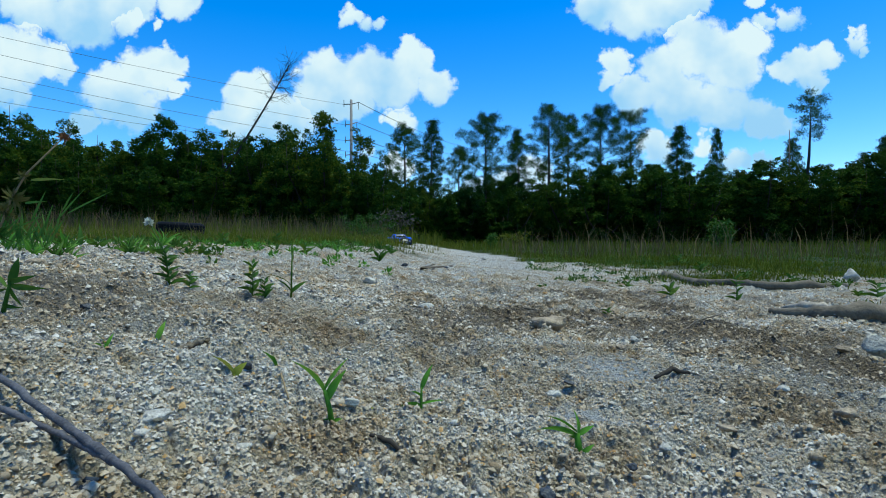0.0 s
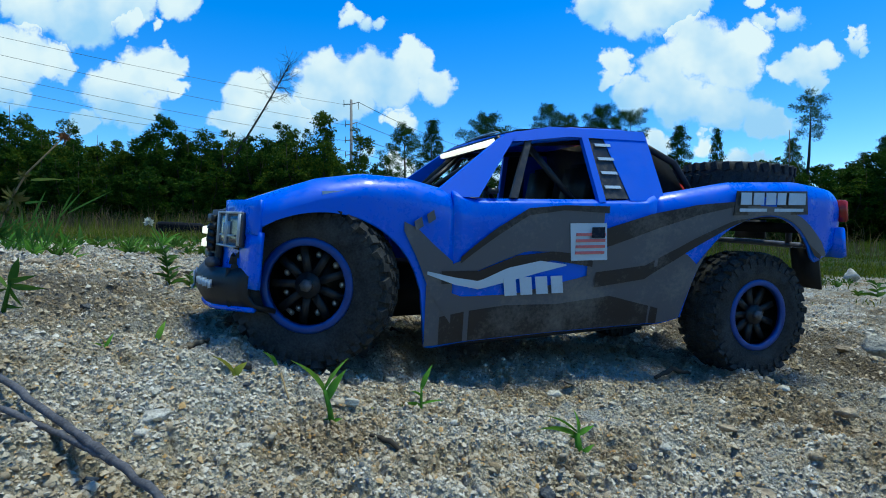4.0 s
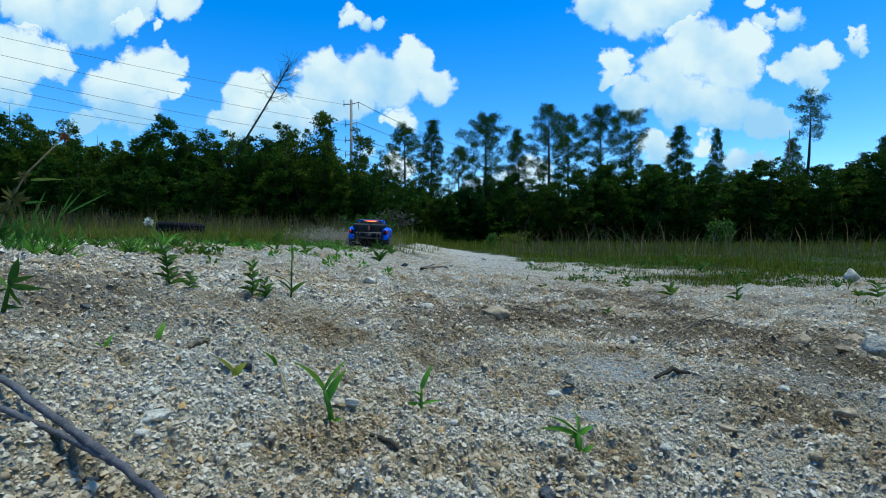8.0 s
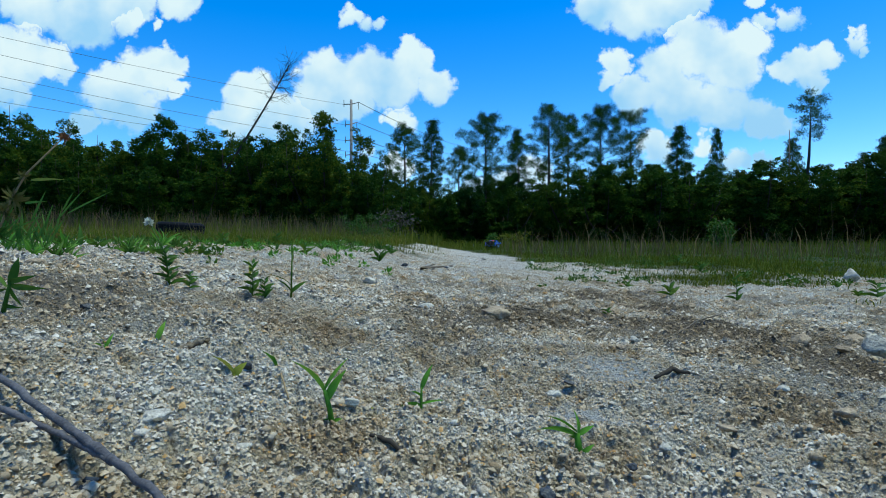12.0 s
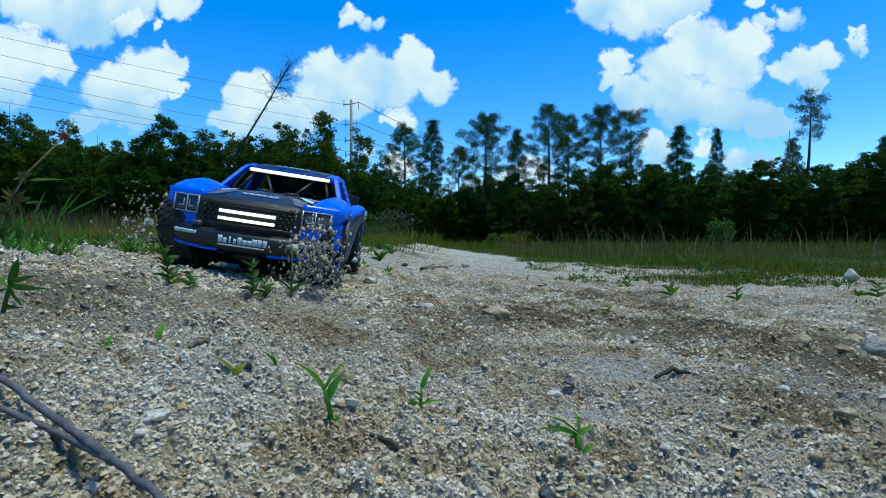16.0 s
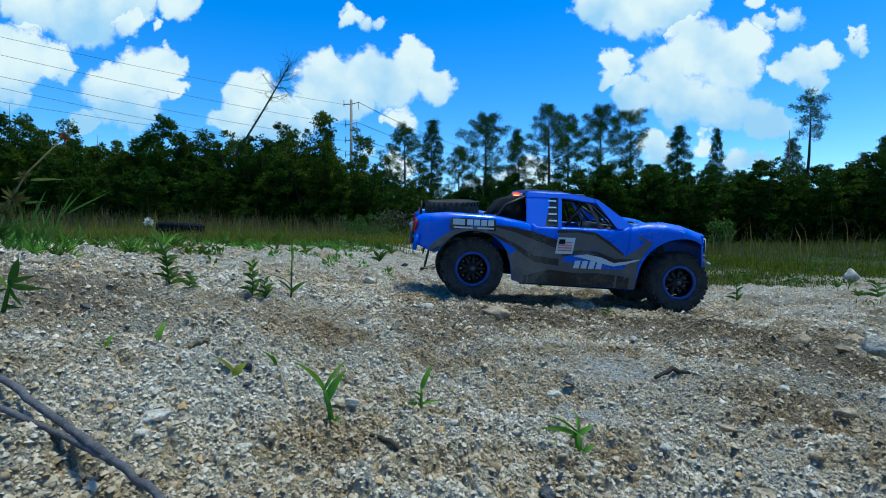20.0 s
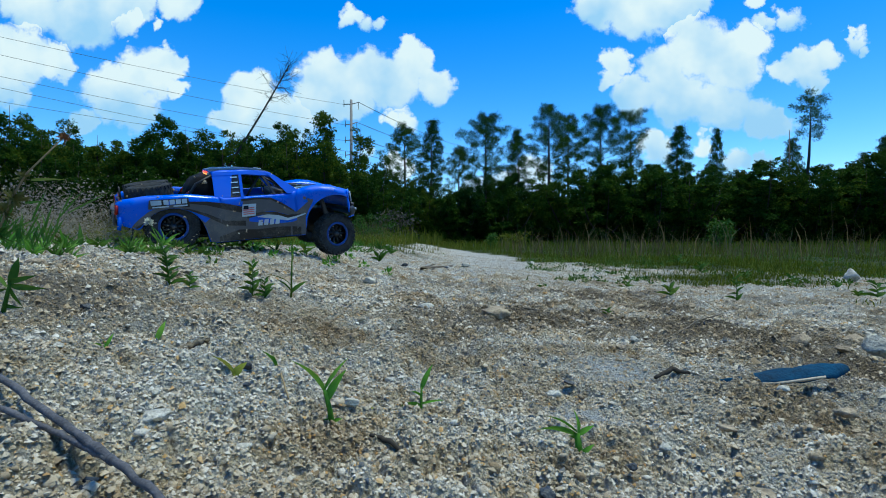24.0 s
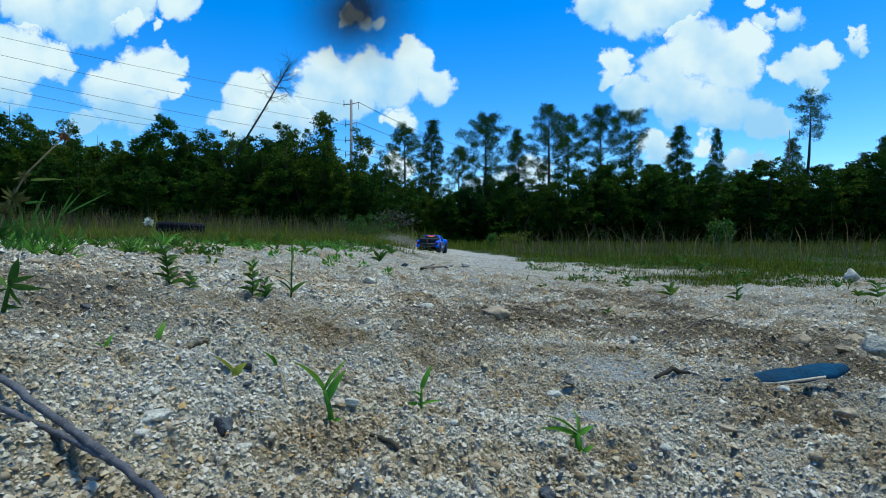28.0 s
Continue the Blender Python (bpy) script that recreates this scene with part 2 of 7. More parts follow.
M_GROUND = ground_material()
M_PEBBLE = stone_material("pebble_mix", [(0, (.07, .09, .12)), (.04, (.20, .21, .22)), (.09, (.35, .29, .20)), (.32, (.53, .48, .39)), (.65, (.68, .65, .58)), (.91, (.82, .81, .77)), (.95, (.60, .42, .19)), (1, (.46, .31, .14))], 40.0, .85)
M_CRUMBLE = stone_material("shell_marl", [(0, (.36, .29, .19)), (.3, (.52, .46, .36)), (.7, (.66, .62, .53)), (1, (.78, .76, .70))], 60.0, .9)
M_SLATE = stone_material("slate_pebble", [(0, (.035, .05, .075)), (.5, (.09, .12, .17)), (1, (.30, .33, .36))], 40.0, .2)
M_CLOD = stone_material("earth_clod", [(0, (0.2, 0.158, 0.0968)), (.5, (0.34, 0.28, 0.185)), (.85, (0.50, 0.43, 0.31)), (1, (.70, .66, .56))])
M_GREYROCK = plain("grey_rock", (.46, .43, .345), .95, 0, .15, .45, 30, .006)
M_LIME = plain("limestone", (.50, .47, .39), .95, 0, .15, .4, 50, .004)
M_TANROCK = plain("tan_rock", (.36, .29, .195), .95, 0, .15, .45, 40, .004)
M_DARKSTONE = plain("dark_stone", (.06, .065, .07), .55, 0, .4, .5, 60, .002)
M_BARK = plain("bark", (.055, .047, .036), .9, 0, .2, .45, 4, .01)
M_DEADWOOD = plain("dead_wood", (.15, .125, .088), .9, 0, .2, .4, 14, .004)
M_TWIG = plain("weathered_twig", (.10, .098, .105), .85, 0, .2, .5, 60, .001)
M_PALEBARK = plain("pale_bark", (.42, .36, .27), .9, 0, .2, .4, 30, .002)
M_BLUEBARK = plain("blue_grey_bark", (.010, .045, .090), .9, 0, .12, .4, 30, .002)
M_BROAD = leafy("broadleaf", [(0, (.013, .042, .005)), (.5, (.036, .086, .008)), (.8, (.090, .14, .011)), (1, (.15, .17, .014))], .75, .36)
M_PINE = leafy("pine_needles", [(0, (.014, .046, .007)), (.6, (.038, .092, .012)), (1, (.10, .15, .018))], .75, .33)
M_DRYLEAF = leafy("dry_twigs", [(0, (.07, .06, .05)), (1, (.16, .14, .12))], .8, .1)
M_GRASS = leafy("field_grass", [(0, (.05, .080, .006)), (.4, (.115, .15, .010)), (.75, (.19, .195, .018)), (1, (.30, .24, .06))], .65, .3)
M_HAY = leafy("dry_grass", [(0, (.09, .075, .025)), (.5, (.19, .14, .06)), (1, (.34, .23, .13))], .7, .2)
M_SPROUT = leafy("fresh_sprout", [(0, (.10, .26, .03)), (.6, (.16, .35, .04)), (1, (.28, .42, .06))], .4, .3)
M_YELLOWLEAF = leafy("yellow_sprout", [(0, (.26, .30, .04)), (1, (.40, .40, .07))], .4, .3)
M_WEED = leafy("weed_leaves", [(0, (.04, .10, .015)), (.6, (.08, .16, .022)), (1, (.16, .24, .035))], .5, .25)
M_BRACT = leafy("withered_leaf", [(0, (.07, .085, .02)), (.6, (.14, .14, .04)), (1, (.24, .17, .07))], .6, .2)
M_GRASSBLADE = leafy("grass_blade", [(0, (.07, .16, .03)), (.6, (.13, .26, .04)), (1, (.28, .34, .07))], .5, .3)
M_FLOWER = leafy("white_flower", [(0, (.55, .55, .48)), (1, (.75, .75, .65))], .6, .3)
M_STRAW = leafy("straw", [(0, (.30, .22, .12)), (1, (.42, .32, .18))], .7, .2)
M_RUST = leafy("brown_seedhead", [(0, (.16, .07, .035)), (1, (.28, .13, .06))], .8, .2)
M_STEEL = plain("weathered_pole", (.22, .21, .20), .7, .1, .4, .2, 2)
M_WIRE = plain("power_wire", (.06, .06, .07), .6, .3, .4, .1, 2)
M_OLDTYRE = plain("old_rubber", (.010, .011, .014), .95, 0, .1, .3, 12, .003)
# ------------------------------------------------------------ building helpers
def link_mesh(name, verts, faces, mat, parent=None, smooth=False, label=""):
    me = bpy.data.meshes.new(name)
    me.from_pydata([tuple(v) for v in verts], [], [tuple(f) for f in faces])
    me.materials.append(mat)
    if smooth:
        me.polygons.foreach_set("use_smooth", [True] * len(me.polygons))
    ob = new(name, me)
    if parent is not None:
        ob.parent = parent
    if label:
        ob["label"] = label
    return ob


def np_mesh(name, v, f, mat, parent=None, smooth=False):
    """A mesh out of a vertex array and an array of faces of one size."""
    me = bpy.data.meshes.new(name)
    n, k = f.shape
    me.vertices.add(len(v))
    me.vertices.foreach_set("co", np.ascontiguousarray(v, np.float32).ravel())
    me.loops.add(n * k)
    me.loops.foreach_set("vertex_index", np.ascontiguousarray(f, np.int32).ravel())
    me.polygons.add(n)
    me.polygons.foreach_set("loop_start", np.arange(0, n * k, k, dtype=np.int32))
    if smooth:
        me.polygons.foreach_set("use_smooth", np.ones(n, bool))
    me.update(calc_edges=True)
    me.materials.append(mat)
    ob = new(name, me)
    if parent is not None:
        ob.parent = parent
    return ob


def part(name, bm, mat, parent, label="", smooth=True):
    me = bpy.data.meshes.new(name)
    bm.to_mesh(me)
    bm.free()
    me.materials.append(mat)
    if smooth:
        me.polygons.foreach_set("use_smooth", [True] * len(me.polygons))
    ob = new(name, me)
    ob.parent = parent
    if label:
        ob["label"] = label
    return ob


def hash01(ix, iy, seed):
    h = (ix.astype(np.int64) * 374761393 + iy.astype(np.int64) * 668265263 + seed * 982451653) & 0x7fffffff
    h = ((h ^ (h >> 13)) * 1274126177) & 0x7fffffff
    return ((h ^ (h >> 16)) & 0xffff) / 65535.0


def vnoise(x, y, size, seed):
    """Value noise, 0 to 1, with lumps of that size in metres."""
    x, y = np.asarray(x, float) / size, np.asarray(y, float) / size
    ix, iy = np.floor(x), np.floor(y)
    fx, fy = x - ix, y - iy
    fx, fy = fx * fx * (3 - 2 * fx), fy * fy * (3 - 2 * fy)
    a, b = hash01(ix, iy, seed), hash01(ix + 1, iy, seed)
    c, d = hash01(ix, iy + 1, seed), hash01(ix + 1, iy + 1, seed)
    return (a * (1 - fx) + b * fx) * (1 - fy) + (c * (1 - fx) + d * fx) * fy


def sstep(lo, hi, v):
    t = np.clip((np.asarray(v, float) - lo) / (hi - lo), 0, 1)
    return t * t * (3 - 2 * t)


def lay(x, y):
    """The lie of the land: a gravel bank high on the left, a hollow on the right, a field that rises to the left."""
    x, y = np.asarray(x, float), np.asarray(y, float)
    r = np.hypot(x, y)
    z = -.125 - np.where(x > 0, .055 * np.tanh(x / .60), -.122 * np.tanh((np.maximum(-x, 0) / .58) ** 1.2))
    a = x / np.maximum(np.abs(y), .3)
    z = z + .14 * sstep(2.5, 9.0, y) * sstep(-.1, -.6, a)
    z = z + (vnoise(x, y, 1.1, 3) - .5) * .03 * sstep(.8, 3.0, r) + (vnoise(x, y, 9.0, 4) - .5) * .10 * sstep(8, 30, r)
    return z + EYE


def covers(x, y):
    """How far a spot is grassy, churned and damp, or powdery."""
    x, y = np.asarray(x, float), np.asarray(y, float)
    wob = (vnoise(x, y, .7, 11) - .5) * 1.0 + (vnoise(x, y, .22, 12) - .5) * .5
    a = x / np.maximum(y, .05)
    left = sstep(.0, 1.2, (y - 2.2) + wob - 6.0 * np.clip(a + .35, 0, .34) - 200 * np.clip(a + .105, 0, 9))
    right = sstep(.0, 1.8, (y - 1.95) + wob * 1.6 - 7.5 * np.clip(.50 - a, 0, .35) - 60 * np.clip(.15 - a, 0, 9))
    far = sstep(15, 17.5, y + wob * 2)
    grassy = np.maximum(np.maximum(left, right), far)
    patch = sstep(.56, .70, vnoise(x, y, .45, 17) * .6 + vnoise(x, y, .16, 18) * .4) * sstep(1.8, 3.5, y) * .7
    grassy = np.where(y < .6, 0, np.maximum(grassy, patch * sstep(.0, .5, np.abs(a - .07) * 4 - .1)))
    track = np.exp(-((x - (.10 + .075 * y)) / (.25 + .085 * y)) ** 2)
    behind = sstep(2.0, 3.5, np.hypot(x, y)) * (np.asarray(y) < .5)
    grassy = np.clip(np.maximum(grassy, behind), 0, 1)
    damp = 0 * x
    for cx, cy, sx, sy, wt_ in ((.40, 1.38, .36, .62, 1.9), (.52, .68, .17, .15, 1.3), (1.05, 1.30, .40, .40, 1.0), (.094, .33, .030, .030, .5), (.19, .39, .035, .035, .4), (-.28, .62, .30, .13, .55),
                                (-.06, .74, .16, .13, .35), (-.40, .52, .14, .10, .45), (.85, .80, .25, .2, .9), (.30, .50, .06, .06, .4), (-.12, .36, .04, .025, .15), (.02, .90, .2, .2, .45)):
        damp = damp + wt_ * np.exp(-((x - cx) / sx) ** 2 - ((y - cy) / sy) ** 2)
    pat = vnoise(x, y, .24, 14) * .45 + vnoise(x, y, .085, 16) * .35 + vnoise(x, y, .03, 19) * .20
    damp = np.clip(damp * (.02 + 2.6 * (pat - .33)), 0, 1) * (1 - grassy)
    fine = sstep(.55, .85, track * sstep(2.2, 3.6, y) + (vnoise(x, y, .4, 15) - .5) * .5) * (1 - grassy) * .6
    for cx, cy, sx, sy in ((.19, .58, .05, .06), (.115, .42, .045, .035)):
        fine = np.maximum(fine, 1.1 * np.exp(-((x - cx) / sx) ** 2 - ((y - cy) / sy) ** 2) * sstep(.2, .5, pat)) * (1 - grassy)
    return grassy, damp, fine


def crumbs(x, y, size, seed):
    """Packed rounded crumbs of that size: the height of the highest dome over a spot, as a share of the size."""
    gx, gy = x / size, y / size
    ix, iy = np.floor(gx), np.floor(gy)
    best = np.zeros_like(gx)
    for dx in (-1, 0, 1):
        for dy in (-1, 0, 1):
            cx, cy = ix + dx, iy + dy
            px, py = cx + hash01(cx, cy, seed), cy + hash01(cx, cy, seed + 1)
            r = .28 + .52 * hash01(cx, cy, seed + 2)
            d = ((gx - px) ** 2 + (gy - py) ** 2) / (r * r)
            best = np.maximum(best, r * np.sqrt(np.clip(1 - d, 0, 1)) * (.5 + .5 * hash01(cx, cy, seed + 3)))
    return best


def relief(x, y):
    """Lumps, crumbs and grains on the lie of the land."""
    x, y = np.asarray(x, float), np.asarray(y, float)
    r = np.hypot(x, y)
    g, d, f = covers(x, y)
    near = sstep(9, 2.0, r)
    n1, n2 = vnoise(x, y, .16, 21), vnoise(x, y, .055, 22)
    n3, n4, n5 = vnoise(x, y, .021, 23), vnoise(x, y, .009, 24), vnoise(x, y, .0045, 25)
    n6 = vnoise(x, y, .0024, 27)
    wx, wy = x + (n4 - .5) * .013 + (n5 - .5) * .006, y + (vnoise(x, y, .010, 28) - .5) * .013 + (n6 - .5) * .004
    lump = (n1 - .5) * .022 + (n2 - .5) * .016 + np.abs(n3 - .5) * .016 + n4 * .0062 * (r < 4) + n5 * .0042 * (r < 1.8) + n6 * .0030 * (r < .9) - .0115
    lump = lump + (crumbs(wx, wy, .026, 31) * .0060 * n2 + crumbs(wx, wy, .0125, 35) * .0095 * (r < 5) + crumbs(wx, wy, .0056, 39) * .0050 * (r < 1.6)) * (1 - .8 * f)
    lump = lump + d * crumbs(wx, wy, .020, 43) * .010
    return lump * near * (1 - .5 * f) + (vnoise(x, y, .5, 26) - .5) * .04 * g


def ground_z(x, y):
    return lay(x, y) + relief(x, y)


def build_ground():
    front = np.radians(np.linspace(-45, 45, 840))
    back = np.radians(np.linspace(45, 315, 70))[1:-1]
    ang = np.concatenate([front, back])
    rad = np.concatenate([[.0, .06, .12, .17], np.geomspace(.20, 1.6, 380), np.geomspace(1.6, 6.0, 90)[1:], np.geomspace(6.0, 3000.0, 90)[1:]])
    R, A = np.meshgrid(rad, ang, indexing="ij")
    X, Y = R * np.sin(A), R * np.cos(A)
    Z = ground_z(X, Y)
    n, k = R.shape
    i = np.arange(n - 1)[:, None] * k + np.arange(k)[None, :]
    j = np.arange(n - 1)[:, None] * k + (np.arange(k)[None, :] + 1) % k
    f = np.stack([i, j, j + k, i + k], -1).reshape(-1, 4)[:, ::-1]
    ob = np_mesh("ground", np.stack([X, Y, Z], -1).reshape(-1, 3), f, M_GROUND, smooth=True)
    g, d, fi = covers(X, Y)
    at = ob.data.attributes.new("cover", "FLOAT_COLOR", "POINT")
    at.data.foreach_set("color", np.stack([g, d, fi, np.ones_like(g)], -1).astype(np.float32).ravel())
    return tagged(ob, "pale crushed shell and gravel track through a weedy field", "ground", kind="structure")


ground = build_ground()
# ------------------------------------------------------------ stones lying about
def icosphere(sub):
    bm = bmesh.new()
    bmesh.ops.create_icosphere(bm, subdivisions=sub, radius=1)
    v = np.array([p.co[:] for p in bm.verts])
    f = np.array([[q.index for q in t.verts] for t in bm.faces])
    bm.free()
    return v, f


ICO1, ICO3 = icosphere(1), icosphere(3)
CHIP = (np.array([(1, 0, -.6), (-.6, .9, -.5), (-.6, -.9, -.5), (.1, 0, .9), (.5, .7, .4), (-.2, -.3, .8)]),
        np.array([(0, 2, 1), (0, 1, 4), (1, 3, 4), (0, 4, 3), (1, 2, 5), (1, 5, 3), (2, 0, 5), (0, 3, 5)]))


GRAIN = (np.array([(1, .1, -.5), (.1, 1, -.5), (-1, .2, -.5), (-.2, -1, -.5), (.15, .1, .8)]), np.array([(0, 1, 4), (1, 2, 4), (2, 3, 4), (3, 0, 4)]))


def scatter_stones(name, xs, ys, sizes, mat, rng, flat=.7, sink=.25, base=ICO1, kind="stuff", label="", category="gravel"):
    """Many rough stones in one mesh, each turned and dented in its own way."""
    v0, f0 = base
    n, m = len(xs), len(v0)
    jit = 1 + rng.uniform(-.42, .42, (n, m, 1))
    v = v0[None] * jit * np.stack([rng.uniform(.75, 1.3, n), rng.uniform(.7, 1.2, n), rng.uniform(.55, 1.0, n) * flat * 1.2], -1)[:, None, :]
    a, t = rng.uniform(0, 6.283, n), rng.normal(0, .35, n)
    ca, sa, ct, st = np.cos(a), np.sin(a), np.cos(t), np.sin(t)
    x1, z1 = v[..., 0] * ct[:, None] + v[..., 2] * st[:, None], -v[..., 0] * st[:, None] + v[..., 2] * ct[:, None]
    x2, y2 = x1 * ca[:, None] - v[..., 1] * sa[:, None], x1 * sa[:, None] + v[..., 1] * ca[:, None]
    z = ground_z(xs, ys) + sizes * (.5 - sink - rng.uniform(0, .35, n)) * .8
    out = np.stack([x2, y2, z1], -1) * (sizes / 2)[:, None, None] + np.stack([xs, ys, z], -1)[:, None, :]
    f = (f0[None] + (np.arange(n) * m)[:, None, None]).reshape(-1, 3)
    ob = np_mesh(name, out.reshape(-1, 3), f, mat)
    return tagged(ob, label, category, kind=kind)


def spread(rng, n, r0, r1, spread_deg=44, pull=0.0):
    """Spots, closer together near the middle of the track's mouth."""
    t = rng.uniform(0, 1, n)
    r = (1 - pull) * np.exp(np.log(r0) + t * np.log(r1 / r0)) + pull * (r0 + t * (r1 - r0))
    a = np.radians(rng.uniform(-spread_deg, spread_deg, n))
    return r * np.sin(a), r * np.cos(a)


rng = np.random.default_rng(5)
xs, ys = spread(rng, 190000, .20, 1.4, pull=.45)
sz = np.clip(rng.lognormal(math.log(.0018), .42, len(xs)), .0009, .0054) * np.clip(.8 + ys * .45, .8, 1.4)
c_ = covers(xs, ys)
keep = (c_[2] < rng.uniform(.2, .9, len(xs))) & (c_[1] < rng.uniform(.05, .8, len(xs)))
scatter_stones("gravel", xs[keep], ys[keep], sz[keep], M_PEBBLE, rng, sink=.20, base=GRAIN, label="loose pale shell and stone grains on the track")
xs, ys = spread(rng, 2600, .20, 1.2, pull=.35)
sz = np.clip(rng.lognormal(math.log(.0042), .35, len(xs)), .003, .010) * np.clip(.8 + ys * .5, .8, 1.5)
c_ = covers(xs, ys)
keep = (c_[2] < rng.uniform(.1, .6, len(xs))) & (c_[1] < rng.uniform(.2, 1.2, len(xs)))
scatter_stones("gravel", xs[keep], ys[keep], sz[keep], M_CRUMBLE, rng, sink=.45, base=ICO1, label="crumbly lumps of pale shell marl")
xs, ys = spread(rng, 150000, .8, 6.0)
sz = np.clip(rng.lognormal(math.log(.0048), .42, len(xs)), .002, .016) * np.clip(.7 + ys * .15, .8, 1.5)
g_, d_, f_ = covers(xs, ys)
keep = (g_ < rng.uniform(.1, .8, len(xs))) & (d_ < rng.uniform(.05, .8, len(xs))) & (f_ < rng.uniform(.2, .9, len(xs)))
scatter_stones("gravel", xs[keep], ys[keep], sz[keep], M_PEBBLE, rng, sink=.20, base=GRAIN, label="coarser pale gravel farther along the track")
xs, ys = spread(rng, 90000, .3, 2.6, 42)
keep = covers(xs, ys)[1] > rng.uniform(.05, .7, len(xs))
sz = np.clip(rng.lognormal(math.log(.0032), .45, len(xs)), .0015, .011) * np.clip(.5 + ys * .7, .6, 1.9)
scatter_stones("earth_crumbs", xs[keep], ys[keep], sz[keep], M_CLOD, rng, sink=.2, base=GRAIN, label="crumbs of churned damp earth", category="soil")
xs, ys = spread(rng, 120, .2, 1.8, pull=.4)
sz = np.clip(rng.lognormal(math.log(.0042), .35, len(xs)), .0025, .009)
scatter_stones("pebbles", xs, ys, sz, M_SLATE, rng, base=CHIP, label="scattered slate-blue and dark grey pebbles")


def rock(name, x, y, size, mat, seed, label, squash=.75, sink=.3, turn=0.0, stretch=1.3, keyed=False):
    """One rough stone with broken facets."""
    r = np.random.default_rng(seed)
    v, f = ICO3
    v = v.copy()
    for _ in range(13):
        d = r.normal(size=3)
        d /= np.linalg.norm(d)
        h = v @ d
        c = r.uniform(.48, .82)
        v = v - np.clip(h - c, 0, None)[:, None] * d * .96
    v *= 1 + (vnoise(v[:, 0] * 3 + seed, v[:, 1] * 3 + v[:, 2] * 2, .8, seed)[:, None] - .5) * .22
    v *= 1 + r.normal(0, .035, (len(v), 1)) + (vnoise(v[:, 0] * 9 + seed, v[:, 1] * 9 + v[:, 2] * 7, .8, seed + 1)[:, None] - .5) * .26
    v *= np.array([stretch, 1.0, squash]) * size / 2
    ob = np_mesh(name, v, f, mat)
    z = max(float(lay(x, y)), float(ground_z(x, y))) + size * squash * (.5 - sink)
    ob.matrix_basis = pose(x, y, z, 0, 0, turn)
    return tagged(ob, label, "stone")


# ------------------------------------------------------------ trees
def tube(verts, faces, pts, radii, sides=6):
    """A tapering round limb along points, added to the lists."""
    pts = [Vector(p) for p in pts]
    start = len(verts)
    for k, p in enumerate(pts):
        d = (pts[min(k + 1, len(pts) - 1)] - pts[max(k - 1, 0)]).normalized()
        s = d.cross(Vector((.31, .95, .1))).normalized()
        t = d.cross(s)
        for q in range(sides):
            a = 2 * math.pi * q / sides
            verts.append(p + (s * math.cos(a) + t * math.sin(a)) * radii[k])
    for k in range(len(pts) - 1):
        for q in range(sides):
            a, b = start + k * sides + q, start + k * sides + (q + 1) % sides
            faces.append((a, b, b + sides, a + sides))
    faces.append(tuple(start + q for q in range(sides))[::-1])
    faces.append(tuple(start + (len(pts) - 1) * sides + q for q in range(sides)))


def leaf_cloud(centres, radii, per, size, rng, droop=.3, aspect=.5, flat=.62):
    """Leaves as small bent diamonds round each clump's centre."""
    n = len(centres) * per
    c = np.repeat(np.asarray(centres, float), per, 0)
    rr = np.repeat(np.asarray(radii, float), per)
    d = rng.normal(size=(n, 3))
    d /= np.linalg.norm(d, axis=1)[:, None]
    p = c + d * (rr * rng.uniform(.05, 1.0, n) ** .55 * rng.uniform(.6, 1.35, n))[:, None] * np.array([1.1, 1.1, flat])
    ax = d + rng.normal(0, .7, (n, 3))
    ax[:, 2] -= droop
    ax /= np.linalg.norm(ax, axis=1)[:, None]
    sd = np.cross(ax, rng.normal(size=(n, 3)))
    sd /= np.linalg.norm(sd, axis=1)[:, None] + 1e-9
    L = (size * rng.uniform(.6, 1.4, n))[:, None]
    W = L * aspect * .5
    q = np.stack([p, p + ax * L * .5 + sd * W, p + ax * L, p + ax * L * .5 - sd * W], 1)
    f = np.arange(n * 4).reshape(-1, 4)
    return q.reshape(-1, 3), f


def finish_tree(top, v, f, cen, rad, per, leaf, rng, aspect, flat, droop, mat, label):
    link_mesh("trunk", v, f, M_BARK, top, True, "dark bark")
    lv, lf = leaf_cloud(cen, rad, per, leaf, rng, droop, aspect, flat)
    np_mesh("crown", lv, lf, mat, top)
    return tagged(top, label, "tree")


